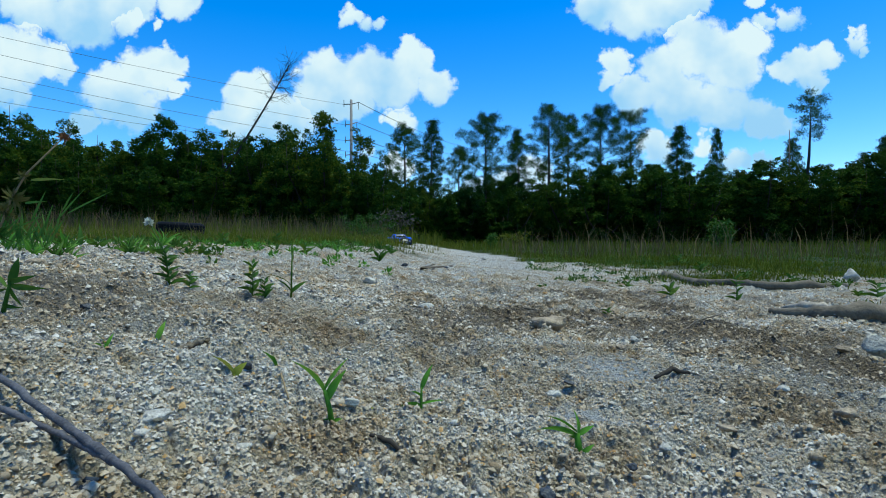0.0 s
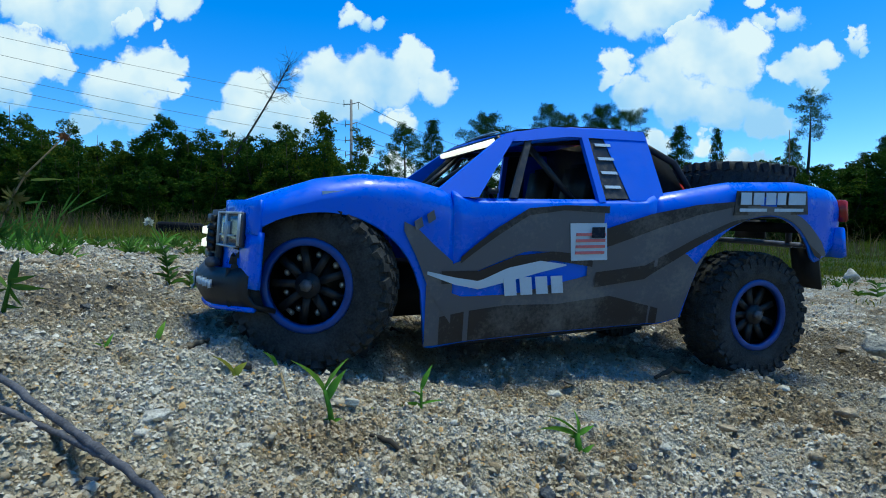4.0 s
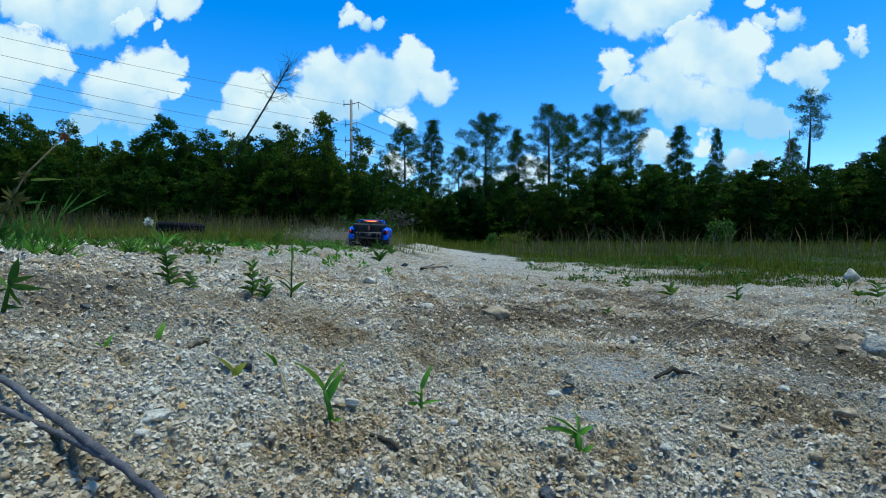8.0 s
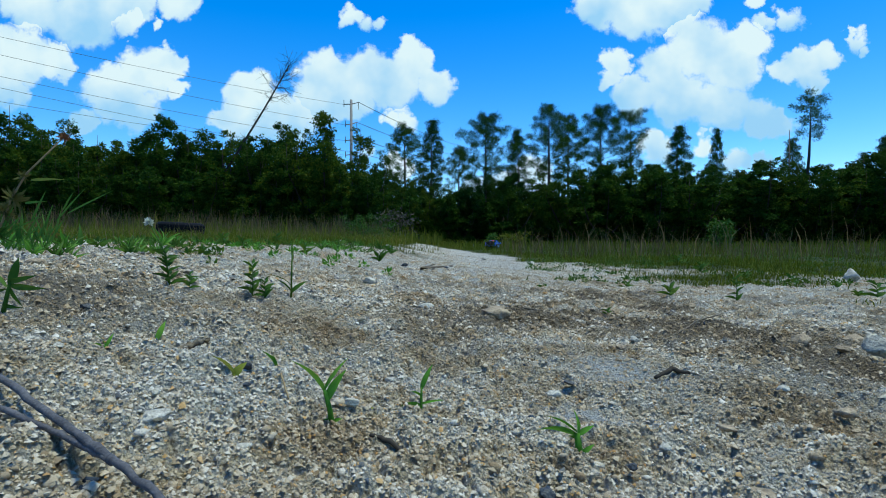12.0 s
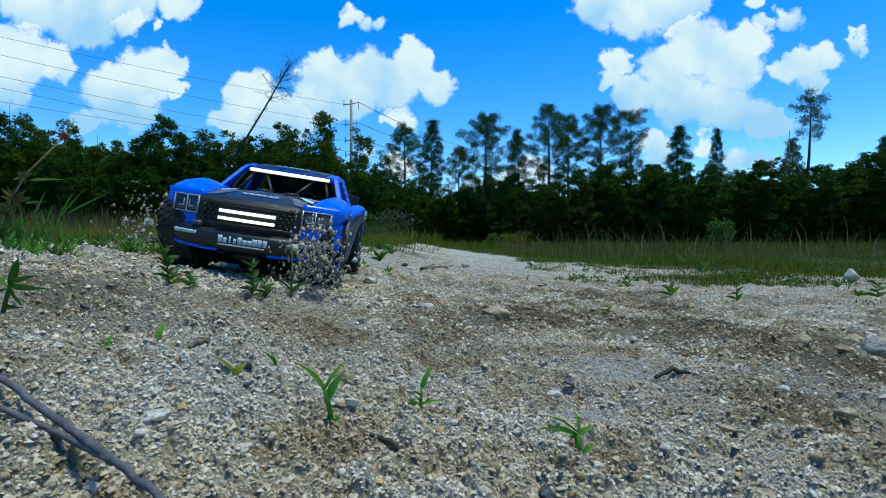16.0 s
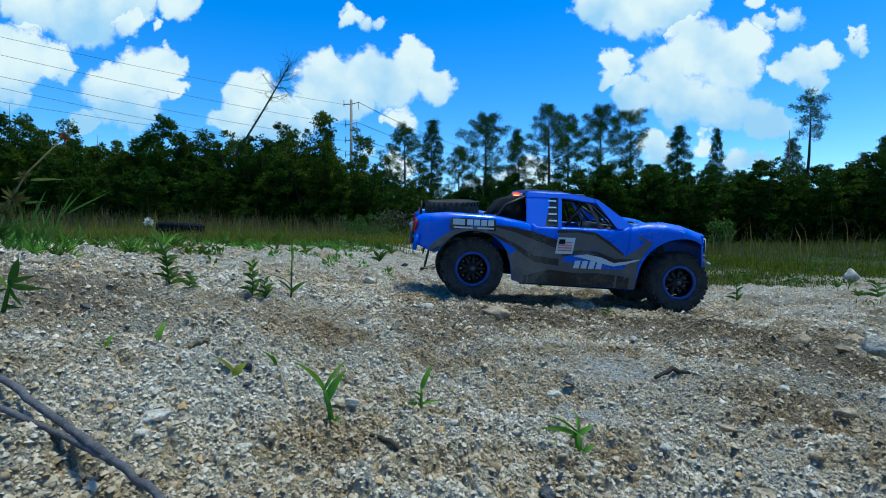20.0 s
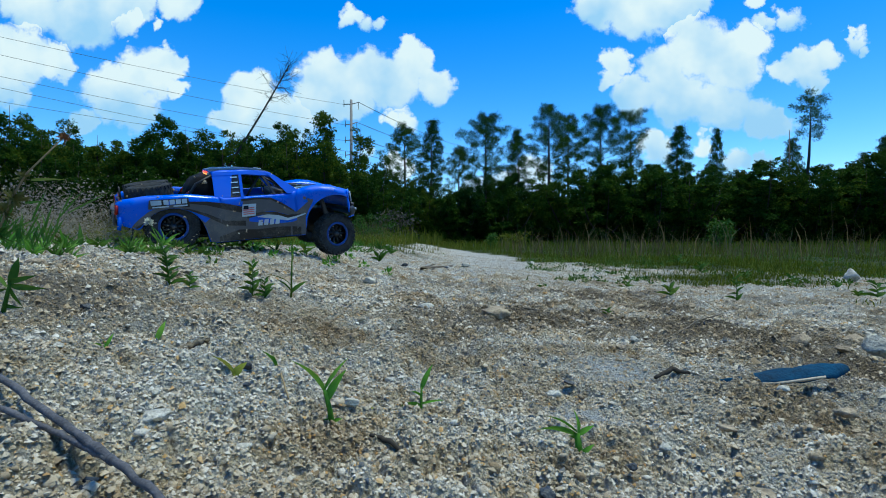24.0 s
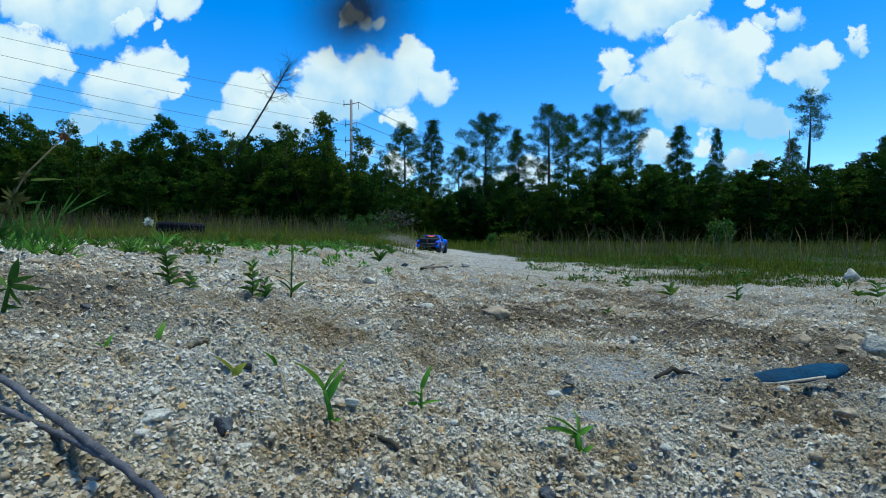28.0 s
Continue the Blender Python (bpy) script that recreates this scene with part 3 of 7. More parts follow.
def broadleaf(h, rng, label, mat, leaders=7, spread_w=.24, per=78, leaf=.15, low=.03, girth=.135, root=.22):
    """A broadleaf tree of several rising leaders, each with its own ragged, tapering head; its foot at the origin."""
    top = new("broadleaf_tree")
    v, f, cen, rad = [], [], [], []
    r0 = .012 * h + .03
    tube(v, f, [(0, 0, -.03 * h), (.01 * h, 0, .2 * h), (-.01 * h, .01 * h, .45 * h)], [r0 * 1.2, r0, r0 * .7], 7)
    for k in range(leaders):
        a = 2.4 * k + rng.uniform(-.5, .5)
        out = spread_w * h * (0 if k == 0 else rng.uniform(.35, 1.0))
        tip = np.array([math.cos(a) * out, math.sin(a) * out, h * (1.0 if k == 0 else rng.uniform(.58, .95))])
        foot = np.array([0, 0, h * rng.uniform(.02, root)])
        bend = np.array([math.cos(a) * out * .35, math.sin(a) * out * .35, 0])
        line = [foot * (1 - t) + tip * t + bend * 4 * t * (1 - t) for t in (0, .33, .66, 1)]
        tube(v, f, line, [r0 * .6, r0 * .42, r0 * .25, r0 * .05], 5)
        n = int(34 * (1.25 if k == 0 else 1))
        for q in range(n):
            t = low + (1 - low) * rng.uniform(0, 1) ** .85
            c = foot * (1 - t) + tip * t + bend * 4 * t * (1 - t)
            w = h * girth * (1.08 - t) ** .5 * rng.uniform(.3, 1.15)
            b = rng.uniform(0, 6.283)
            c = c + np.array([math.cos(b) * w, math.sin(b) * w, rng.normal(0, .012 * h)])
            cen.append(c)
            rad.append(h * rng.uniform(.022, .050) * (1.15 - .45 * t))
            if q % 6 == 0:
                s0 = foot * (1 - t * .9) + tip * t * .9 + bend * 4 * t * .9 * (1 - t * .9)
                tube(v, f, [s0, c], [r0 * .14, r0 * .05], 4)
    return finish_tree(top, v, f, cen, rad, per, leaf, rng, .55, .85, .3, mat, label)


def pine(h, rng, label, mat, bare=.35, reach=.17, limbs=34, shape="round", per=140, leaf=.13):
    """A pine: a straight trunk, limbs that reach out and up, tufts of needles on their outer halves, gaps between."""
    top = new("pine_tree")
    v, f, cen, rad = [], [], [], []
    bend = rng.uniform(-.02, .02, 2) * h

    def axis(t):
        return np.array([bend[0] * math.sin(3 * t), bend[1] * math.sin(2.4 * t), h * t])

    r0 = .010 * h + .03
    tube(v, f, [axis(t) for t in (-.03, .2, .4, .6, .8, .98)], [r0 * k for k in (1.25, 1, .85, .62, .36, .08)], 7)
    for k in range(limbs):
        u = (k + rng.uniform(0, .9)) / limbs
        t = bare + (.97 - bare) * u
        if shape == "round":
            L = reach * h * (.55 + .5 * math.sin(math.pi * min(1, u * .8 + .15))) * (1.12 - .75 * u ** 2.2)
        elif shape == "cone":
            L = reach * h * (1.08 - u) ** .8
        else:
            L = reach * h * (.35 + .75 * u) * (1.1 - .55 * u ** 4)
        L *= rng.uniform(.6, 1.15)
        a = 2.399 * k + rng.uniform(-.4, .4)
        rise = rng.uniform(.05, .5) * (1 if shape != "cone" else .5) + .35 * u
        s0 = axis(t)
        e = s0 + np.array([math.cos(a) * L, math.sin(a) * L, L * rise])
        m = (s0 + e) / 2 - np.array([0, 0, .05 * L])
        tube(v, f, [s0, m, e], [r0 * .26 * (1.15 - t), r0 * .17 * (1.15 - t), r0 * .05], 4)
        for q, (z, wgt) in enumerate(((.45, .7), (.7, .95), (.88, 1.0), (1.02, .75))):
            if q == 0 and L < .08 * h:
                continue
            c = s0 + (e - s0) * z + rng.normal(0, .010 * h, 3)
            cen.append(c)
            rad.append(h * rng.uniform(.022, .038) * wgt)
    for q in range(4):
        cen.append(axis(.94 + .015 * q) + rng.normal(0, .008 * h, 3))
        rad.append(h * .018)
    return finish_tree(top, v, f, cen, rad, per, leaf, rng, .22, .8, -.25, mat, label)


def at_px(px, d):
    """The place on the ground at depth d along the bearing px (from -784 to 784 across the view)."""
    x = px / 934.0 * d
    return x, d, float(lay(x, d))


rng = np.random.default_rng(12)
BROADS = [broadleaf(9.0, rng, "dense dark green broadleaf tree in the wood's edge", M_BROAD, n, w) for n, w in ((9, .30), (11, .36), (8, .26), (10, .33))]
SHRUBS = [broadleaf(9.0, rng, "bushy dark green young tree at the wood's edge", M_BROAD, n, w, 80, .20, 0.0, .17, .05) for n, w in ((10, .42), (12, .50))]
PINES = [pine(10.0, rng, "tall dark green pine at the wood's edge", M_PINE, b, r, n, sh) for b, r, n, sh in ((.32, .21, 50, "round"), (.46, .165, 36, "round"), (.08, .19, 66, "cone"), (.55, .16, 26, "crown"))]
for k, o in enumerate(BROADS + SHRUBS + PINES):
    o.matrix_basis = pose(-64 + 14 * k, 66, float(lay(-64 + 14 * k, 66)))


def plant(src, px, top, d, rz, wide=1.0, group="trees of the wood's edge"):
    """A copy with its crown's tip at the height top over the level line, seen along the bearing px."""
    x, y, z = at_px(px, d)
    ref = 10.0 if src in PINES else 8.8
    s = ((top / 934.0 * d) + EYE - z) / ref
    m = pose(x, y, z, 0, 0, rz) @ Matrix.Diagonal((s * wide, s * wide, s, 1))
    return tagged(copy_thing(src, m), group=group)


# the broadleaf wood on the left: bearing, height over the level line, distance
for k, (px, top, d) in enumerate([(-800, 235, 30), (-765, 240, 31), (-728, 205, 30), (-690, 185, 30), (-650, 180, 31), (-610, 188, 30), (-575, 178, 31), (-540, 185, 30),
                                  (-495, 222, 31), (-455, 205, 30), (-415, 192, 31), (-375, 195, 30), (-345, 185, 32), (-310, 182, 30), (-282, 208, 31), (-245, 196, 30), (-212, 228, 29), (-165, 125, 31)]):
    plant(BROADS[k % 4], px, top, d, 37 * k, .95 + .12 * (k % 3))
for k, (px, top, d) in enumerate([(-150, 165, 32), (-125, 130, 33), (-100, 118, 34)]):
    plant(BROADS[(k + 1) % 4], px, top, d, 61 * k, .9)
# pines in the middle and on the right
for k, (px, top, d, s, w) in enumerate([(-70, 210, 36, 0, 1.0), (-20, 218, 37, 2, 1.0), (30, 170, 38, 0, .8), (72, 228, 36, 0, 1.15), (130, 200, 37, 2, 1.0), (190, 245, 38, 1, 1.0),
                                        (222, 226, 40, 1, .9), (276, 242, 37, 0, 1.05), (328, 232, 40, 3, 1.0), (360, 140, 38, 2, .9), (417, 208, 36, 2, 1.1), (485, 203, 38, 2, .62), (520, 130, 36, 2, 1.0),
                                        (615, 185, 35, 2, .95), (640, 130, 35, 2, 1.0), (702, 128, 34, 2, 1.1), (745, 160, 33, 2, 1.0), (780, 190, 33, 2, 1.0), (815, 200, 33, 2, 1.0)]):
    plant(PINES[s], px, top, d, 83 * k + 10, w)
# lower growth under and between the pines
for k, (px, top, d) in enumerate([(-60, 112, 34), (-15, 100, 35), (25, 92, 35), (60, 98, 36), (105, 108, 35), (150, 78, 36), (195, 108, 36), (240, 128, 35), (285, 136, 34), (330, 142, 35), (375, 138, 34), (430, 140, 35),
                                  (470, 138, 34), (520, 128, 34), (560, 142, 33), (600, 150, 33), (655, 135, 33), (690, 128, 33), (730, 140, 32), (770, 165, 32), (810, 165, 32)]):
    plant(SHRUBS[k % 2] if k % 3 else BROADS[k % 4], px, top, d, 47 * k, 1.1 + .2 * (k % 3), "undergrowth of the wood's edge")
for k in range(14):
    plant(SHRUBS[k % 2], -800 + 52 * k, 105 + 17 * (k * 5 % 4), 28.5 + .6 * (k % 3), 71 * k, 1.3, "undergrowth of the wood's edge")
# the wood behind, darker, closing the gaps low down, and on all sides of the clearing
for k in range(26):
    plant(SHRUBS[k % 2], -860 + 70 * k, 70 + 25 * (k % 3) + (60 if k < 10 else 0), 44 + 3 * (k % 3), 29 * k, 1.5, "trees deeper in the wood")
for k in range(20):
    plant(SHRUBS[(k + 1) % 2], -130 + 50 * k, 62 + 14 * (k % 3), 40, 53 * k, 1.6, "trees deeper in the wood")
for k in range(22):
    a = radians(58 + 11.5 * k)
    x, y = 36 * math.sin(a), 36 * math.cos(a)
    s = 1.0 + .2 * (k % 3)
    tagged(copy_thing((BROADS + PINES)[k % 8], pose(x, y, float(lay(x, y)), 0, 0, 31 * k) @ Matrix.Diagonal((s, s, s, 1))), group="trees round the clearing")


def dead_tree():
    """A leaning, leafless tree with fine twigs at its tip."""
    top = new("dead_tree")
    r = np.random.default_rng(3)
    v, f = [], []
    L = np.array([6.4, 0, 8.75])
    pts = [L * t + np.array([.25 * math.sin(3 * t), 0, 0]) for t in (0, .25, .5, .75, 1)]
    tube(v, f, pts, [.11, .09, .07, .05, .025], 6)
    link_mesh("trunk", v, f, M_BARK, top, True)
    for k in range(36):
        v, f = [], []
        t = r.uniform(.78, 1.0) if k > 13 else r.uniform(.25, .8)
        s = L * t + np.array([.25 * math.sin(3 * t), 0, 0])
        d = np.array([r.uniform(-.55, 1.0), r.normal(0, .4), r.uniform(-.1, .9)])
        n = (1.15 if k > 13 else .40) * r.uniform(.5, 1.2)
        e = s + d * n
        m = (s + e) / 2 + r.normal(0, .08, 3)
        tube(v, f, [s, m, e], [.017, .011, .005], 4)
        for _ in range(7):
            b = s + (e - s) * r.uniform(.3, 1)
            tube(v, f, [b, b + (d + r.normal(0, .6, 3)) * n * .45], [.008, .005], 3)
        link_mesh("branch", v, f, M_BARK, top, True)
    return tagged(top, "leaning dead tree with bare grey branches above the wood", "tree")


dt = dead_tree()
dt.matrix_basis = pose(*at_px(-472, 30)) @ Matrix.Diagonal((1.0, 1, 1.14, 1))


def lone_pine():
    """A slender pine whose few limbs stand clear over the wood."""
    r = np.random.default_rng(31)
    return pine(10.0, r, "slender tall pine with an open ragged crown", M_PINE, .72, .12, 15, "crown", 80, .15)


lp = lone_pine()
x_, y_, z_ = at_px(628, 35)
lp.matrix_basis = pose(x_, y_, z_, 0, 4, 0)


def bare_snag():
    top = new("dead_tree")
    v, f = [], []
    tube(v, f, [(0, 0, 0), (.05, 0, 4), (.02, 0, 7.6)], [.10, .07, .02], 5)
    link_mesh("trunk", v, f, M_DEADWOOD, top, True)
    return tagged(top, "bare dead trunk standing among the trees", "tree")


bare_snag().matrix_basis = pose(*at_px(611, 34.5))


# ------------------------------------------------------------ power line
def power_pole():
    top = new("power_pole")
    v, f = [], []
    tube(v, f, [(0, 0, 0), (0, 0, 26)], [.35, .22], 10)
    link_mesh("pole", v, f, M_STEEL, top, True)
    for z, w in ((25.2, 1.5), (21.6, 1.2), (18.8, 1.2), (16.2, 1.2)):
        v, f = [], []
        tube(v, f, [(-w, -.4, z - .3), (0, 0, z), (w, .4, z + .6)], [.07, .12, .07], 6)
        arm = link_mesh("crossarm", v, f, M_STEEL, top, True)
        for s in (-1, 1):
            v, f = [], []
            tube(v, f, [(s * w * .95, s * .38, z + .45), (s * w * .95, s * .38, z - .7)], [.06, .06], 6)
            link_mesh("insulator", v, f, M_WIRE, arm, True)
    return tagged(top, "tall weathered power pole with cross arms beyond the wood", "power pole")


POLE_D = 95.0
px_, py_, pz_ = (-162 / 934 * POLE_D, POLE_D, 0.0)
power_pole().matrix_basis = pose(px_, py_, pz_, 0, 0, 25)


def wire(name, a, b, sag, radius):
    v, f = [], []
    pts = []
    for k in range(13):
        t = k / 12
        p = Vector(a).lerp(Vector(b), t)
        p.z -= sag * 4 * t * (1 - t)
        pts.append(p)
    tube(v, f, pts, [radius] * 13, 4)
    return tagged(link_mesh(name, v, f, M_WIRE, None, True), "thin dark overhead power wire", "power wire", "wires of the power line")


for dx, dy, z, up in ((-1.19, -1.0, 24.9, 378), (-.92, -.87, 21.3, 347), (-.92, -.87, 18.5, 307), (-.92, -.87, 15.9, 288), (.92, .87, 16.75, 257)):
    far_d = 60.0
    wire("power_wire", (px_ + dx, py_ + dy, z), (-900 / 934 * far_d, far_d, EYE + (up + 14) / 934 * far_d), .5, .024)
for dx, dy, z, dn in ((1.19, 1.0, 25.8, 205), (.92, .87, 22.15, 190), (.92, .87, 19.35, 178), (.92, .87, 16.75, 165)):
    wire("power_wire", (px_ + dx, py_ + dy, z), (60 / 934 * 150, 150, EYE + (dn - 40) / 934 * 150), 1.0, .05)
# ------------------------------------------------------------ the radio-controlled truck
def paint_material(name, base, rough=.35, dust=.35):
    """Glossy polycarbonate paint with a film of dust that thickens downwards on the shell, and mud specks."""
    m, nt, b = material(name, rough, 0, .5)
    v = coords(nt)
    film = noise_tex(nt, v, 14, 5, .65)
    speck = noise_tex(nt, v, 260, 3, .7)
    f = mathnode(nt, "ADD", mathnode(nt, "MULTIPLY", film.outputs[0], .7), mathnode(nt, "MULTIPLY", speck.outputs[0], .3))
    mask = ramp_of(nt, f, [(.50, (0, 0, 0)), (.68, (dust,) * 3)])
    col = mix_col(nt, mask, base, (.30, .27, .22))
    nt.links.new(col, b.inputs["Base Color"])
    nt.links.new(ramp_of(nt, f, [(.45, (rough,) * 3), (.65, (.85,) * 3)]), b.inputs["Roughness"])
    return m


def glow_material(name, col, strength):
    m, nt, b = material(name, .4)
    v = coords(nt)
    d = node(nt, "TexVoronoi", Vector=v, Scale=170.0)
    b.inputs["Base Color"].default_value = (*col, 1)
    nt.links.new(ramp_of(nt, d.outputs["Distance"], [(0, col), (.9, tuple(c * .7 for c in col))]), b.inputs["Emission Color"])
    b.inputs["Emission Strength"].default_value = strength
    return m


P_BLUE = paint_material("blue_shell", (.001, .11, .80), .22, .07)
P_GREY = paint_material("grey_graphic", (.085, .095, .115), .4, .5)
P_DARK = paint_material("black_graphic", (.012, .014, .018), .35, .45)
P_WHITE = paint_material("white_graphic", (.50, .62, .74), .4, .3)
P_HOOD = paint_material("dark_hood", (.005, .016, .036), .16, .05)
P_HOOD.node_tree.nodes["Principled BSDF"].inputs["Specular IOR Level"].default_value = .25
P_STREAK = paint_material("blue_grey_streak", (.13, .22, .32), .3, .15)
P_SATIN = paint_material("blue_pillar", (.001, .11, .80), .5, .07)
P_RED = plain("red_plastic", (.50, .03, .02), .45, 0, .4, .2, 40)
P_PINK = plain("faded_red_stripe", (.55, .16, .17), .5, 0, .4, .2, 40)
P_RUBBER = plain("tyre_rubber", (.036, .038, .038), .9, 0, .2, .6, 60, .001)
P_BLACK = plain("black_plastic", (.014, .015, .017), .5, 0, .4, .4, 40)
P_MESH = plain("grille_mesh", (.02, .022, .025), .6, 0, .4, .4, 300)
P_RIM = plain("blue_beadlock", (.007, .045, .24), .35, .2, .5, .2, 50)
P_SILVER = plain("bright_alloy", (.55, .55, .55), .35, .7, .5, .2, 50)
P_GUN = plain("grey_frame_tube", (.10, .10, .11), .5, .3, .4, .3, 60)
P_CHROME = plain("pale_light_surround", (.42, .47, .52), .35, .2, .5, .15, 60)
P_LAMPDARK = plain("smoked_lens", (.03, .04, .06), .15, 0, .6, .2, 60)
P_SKID = plain("worn_skid_plate", (.05, .048, .045), .6, .3, .4, .4, 60)
G_WHITE = glow_material("white_led_bar", (1.0, .90, .72), 1.35)
G_RED = glow_material("red_led_bar", (1.0, .07, .02), 1.6)
G_AMBER = glow_material("amber_led_core", (1.0, .42, .08), 2.0)
P_CLOTH = plain("black_cover", (.010, .011, .012), .9, 0, .1, .4, 60)
P_TAIL = plain("red_tail_lens", (.30, .01, .008), .25, 0, .5, .2, 60)


def interp(x, table):
    xs_, ys_ = zip(*table)
    return float(np.interp(x, xs_, ys_))


def grid_part(name, pts, mat, parent, thick=.003, label=""):
    """A skin over a grid of points, with a real thickness."""
    bm = bmesh.new()
    rows = [[bm.verts.new(p) for p in r] for r in pts]
    for a in range(len(rows) - 1):
        for b in range(len(rows[0]) - 1):
            bm.faces.new((rows[a][b], rows[a][b + 1], rows[a + 1][b + 1], rows[a + 1][b]))
    bmesh.ops.recalc_face_normals(bm, faces=bm.faces)
    bmesh.ops.solidify(bm, geom=bm.faces[:], thickness=thick)
    return part(name, bm, mat, parent, label)


def box_bm(size, at=(0, 0, 0), rot=(0, 0, 0), bevel=.15, bm=None):
    own = bm or bmesh.new()
    m = pose(*at, *rot) @ Matrix.Diagonal((*size, 1))
    got = bmesh.ops.create_cube(own, size=1, matrix=m)
    if bevel:
        ed = list({e for v in got["verts"] for e in v.link_edges})
        bmesh.ops.bevel(own, geom=ed, offset=min(size) * bevel, segments=2, affect="EDGES")
    return own


def rod_bm(pts, r, sides=8, bm=None):
    own = bm or bmesh.new()
    v, f = [], []
    tube(v, f, pts, [r] * len(pts), sides)
    vs = [own.verts.new(p) for p in v]
    for q in f:
        own.faces.new([vs[k] for k in q])
    return own


def panel(name, poly, yf, s, mat, parent, thick=.004, label="", lift=0.0):
    """A flat-edged panel: an outline along and up, laid on the shell's side yf(x, z)."""
    bm = bmesh.new()
    o = [bm.verts.new((x, s * (yf(x, z) + lift), z)) for x, z in poly]
    i = [bm.verts.new((x, s * (yf(x, z) + lift - thick), z)) for x, z in poly]
    bm.faces.new(o)
    bm.faces.new(i[::-1])
    n = len(poly)
    for k in range(n):
        bm.faces.new((o[k], i[k], i[(k + 1) % n], o[(k + 1) % n]))
    bmesh.ops.recalc_face_normals(bm, faces=bm.faces)
    return part(name, bm, mat, parent, label, smooth=False)


def build_wheel(parent, name, y):
    """Tyre with lugs, blue bead ring, dark spoked centre; turns about its own y axis. Outer side towards +y if y > 0."""
    s = 1 if y > 0 else -1
    w = new(name)
    w.parent = parent
    prof = [(.036, .018), (.040, .0225), (.050, .0255), (.060, .0250), (.0665, .0222), (.0685, .016), (.069, .006)]
    prof = prof + [(r, -yy) for r, yy in prof[::-1]]
    n = 40
    vv = np.array([[r * math.cos(2 * math.pi * k / n), yy, r * math.sin(2 * math.pi * k / n)] for k in range(n) for r, yy in prof])
    m = len(prof)
    ff = np.array([[k * m + q, k * m + q + 1, ((k + 1) % n) * m + q + 1, ((k + 1) % n) * m + q] for k in range(n) for q in range(m - 1)])
    tyre = np_mesh("tyre", vv, ff, P_RUBBER, w, True)
    tyre["label"] = "black rubber off-road tyre, dusty"
    bm = bmesh.new()
    for yy, size, off in ((-.0210, (.0060, .0085, .0072), 0), (-.0115, (.0038, .0072, .0068), .5), (0, (.0038, .0068, .0075), .2), (.0115, (.0038, .0072, .0068), 0), (.0210, (.0060, .0085, .0072), .5)):
        cnt = 34
        for k in range(cnt):
            a = 2 * math.pi * (k + off) / cnt
            rr = .0695 if abs(yy) < .02 else .0672
            mat = Matrix.Rotation(-a, 4, "Y") @ pose(rr, yy * (1.05 if k % 2 else .95), 0, 16 if k % 2 else -12, 0, (20 if yy > 0 else -20) if abs(yy) > .02 else 0) @ Matrix.Diagonal((*size, 1))
            bmesh.ops.create_cube(bm, size=1, matrix=mat)
        if abs(yy) > .02:       # side lugs down the shoulder
            for k in range(cnt):
                a = 2 * math.pi * (k + off + .5) / cnt
                bmesh.ops.create_cube(bm, size=1, matrix=Matrix.Rotation(-a, 4, "Y") @ pose(.0605, yy * 1.20, 0) @ Matrix.Diagonal((.010 if k % 2 else .006, .0022, .0052, 1)))
    tread = part("tread", bm, P_RUBBER, w, "chunky tread lugs", smooth=False)
    tread["kind"] = "stuff"
    bm = bmesh.new()
    for r0, r1, y0, y1 in ((.0335, .0405, .0185, .0240),):
        ring = []
        for r, yy in ((r0, y0), (r0, y1 - .001), (r0 + .0015, y1), (r1 - .0015, y1), (r1, y1 - .001), (r1, y0)):
            ring.append([bm.verts.new((r * math.cos(2 * math.pi * k / 36), s * yy, r * math.sin(2 * math.pi * k / 36))) for k in range(36)])
        for a in range(len(ring)):
            b = (a + 1) % len(ring)
            for k in range(36):
                bm.faces.new((ring[a][k], ring[a][(k + 1) % 36], ring[b][(k + 1) % 36], ring[b][k]))
    bmesh.ops.recalc_face_normals(bm, faces=bm.faces)
    part("bead_ring", bm, P_RIM, w, "blue bead-lock ring")
    bm = bmesh.new()
    bmesh.ops.create_cone(bm, cap_ends=True, segments=28, radius1=.0335, radius2=.030, depth=.012, matrix=Matrix.Translation((0, s * -.008, 0)) @ Matrix.Rotation(math.pi / 2, 4, "X"))
    part("barrel", bm, P_BLACK, w)
    bm = bmesh.new()
    for k in range(9):
        a = 2 * math.pi * k / 9
        mat = Matrix.Rotation(-a, 4, "Y") @ pose(.020, s * .012, 0, 0, 0, 0) @ Matrix.Diagonal((.026, .006, .0065, 1))
        bmesh.ops.create_cube(bm, size=1, matrix=mat)
    bmesh.ops.create_cone(bm, cap_ends=True, segments=20, radius1=.011, radius2=.009, depth=.012, matrix=Matrix.Translation((0, s * .013, 0)) @ Matrix.Rotation(math.pi / 2, 4, "X"))
    part("spokes", bm, P_BLACK, w, "black spoked wheel centre")
    bm = bmesh.new()
    bmesh.ops.create_cone(bm, cap_ends=True, segments=6, radius1=.0055, radius2=.005, depth=.006, matrix=Matrix.Translation((0, s * .021, 0)) @ Matrix.Rotation(math.pi / 2, 4, "X"))
    part("wheel_nut", bm, P_GUN, w)
    # bright alloy beads stand in for daylight showing through between the spokes
    for k in range(9):
        a = 2 * math.pi * (k + .5) / 9
        bm = bmesh.new()
        bmesh.ops.create_uvsphere(bm, u_segments=8, v_segments=5, radius=.0033, matrix=Matrix.Translation((.0255 * math.cos(a), s * .0035, .0255 * math.sin(a))))
        part("vent_daylight", bm, P_SILVER, w)
    return w


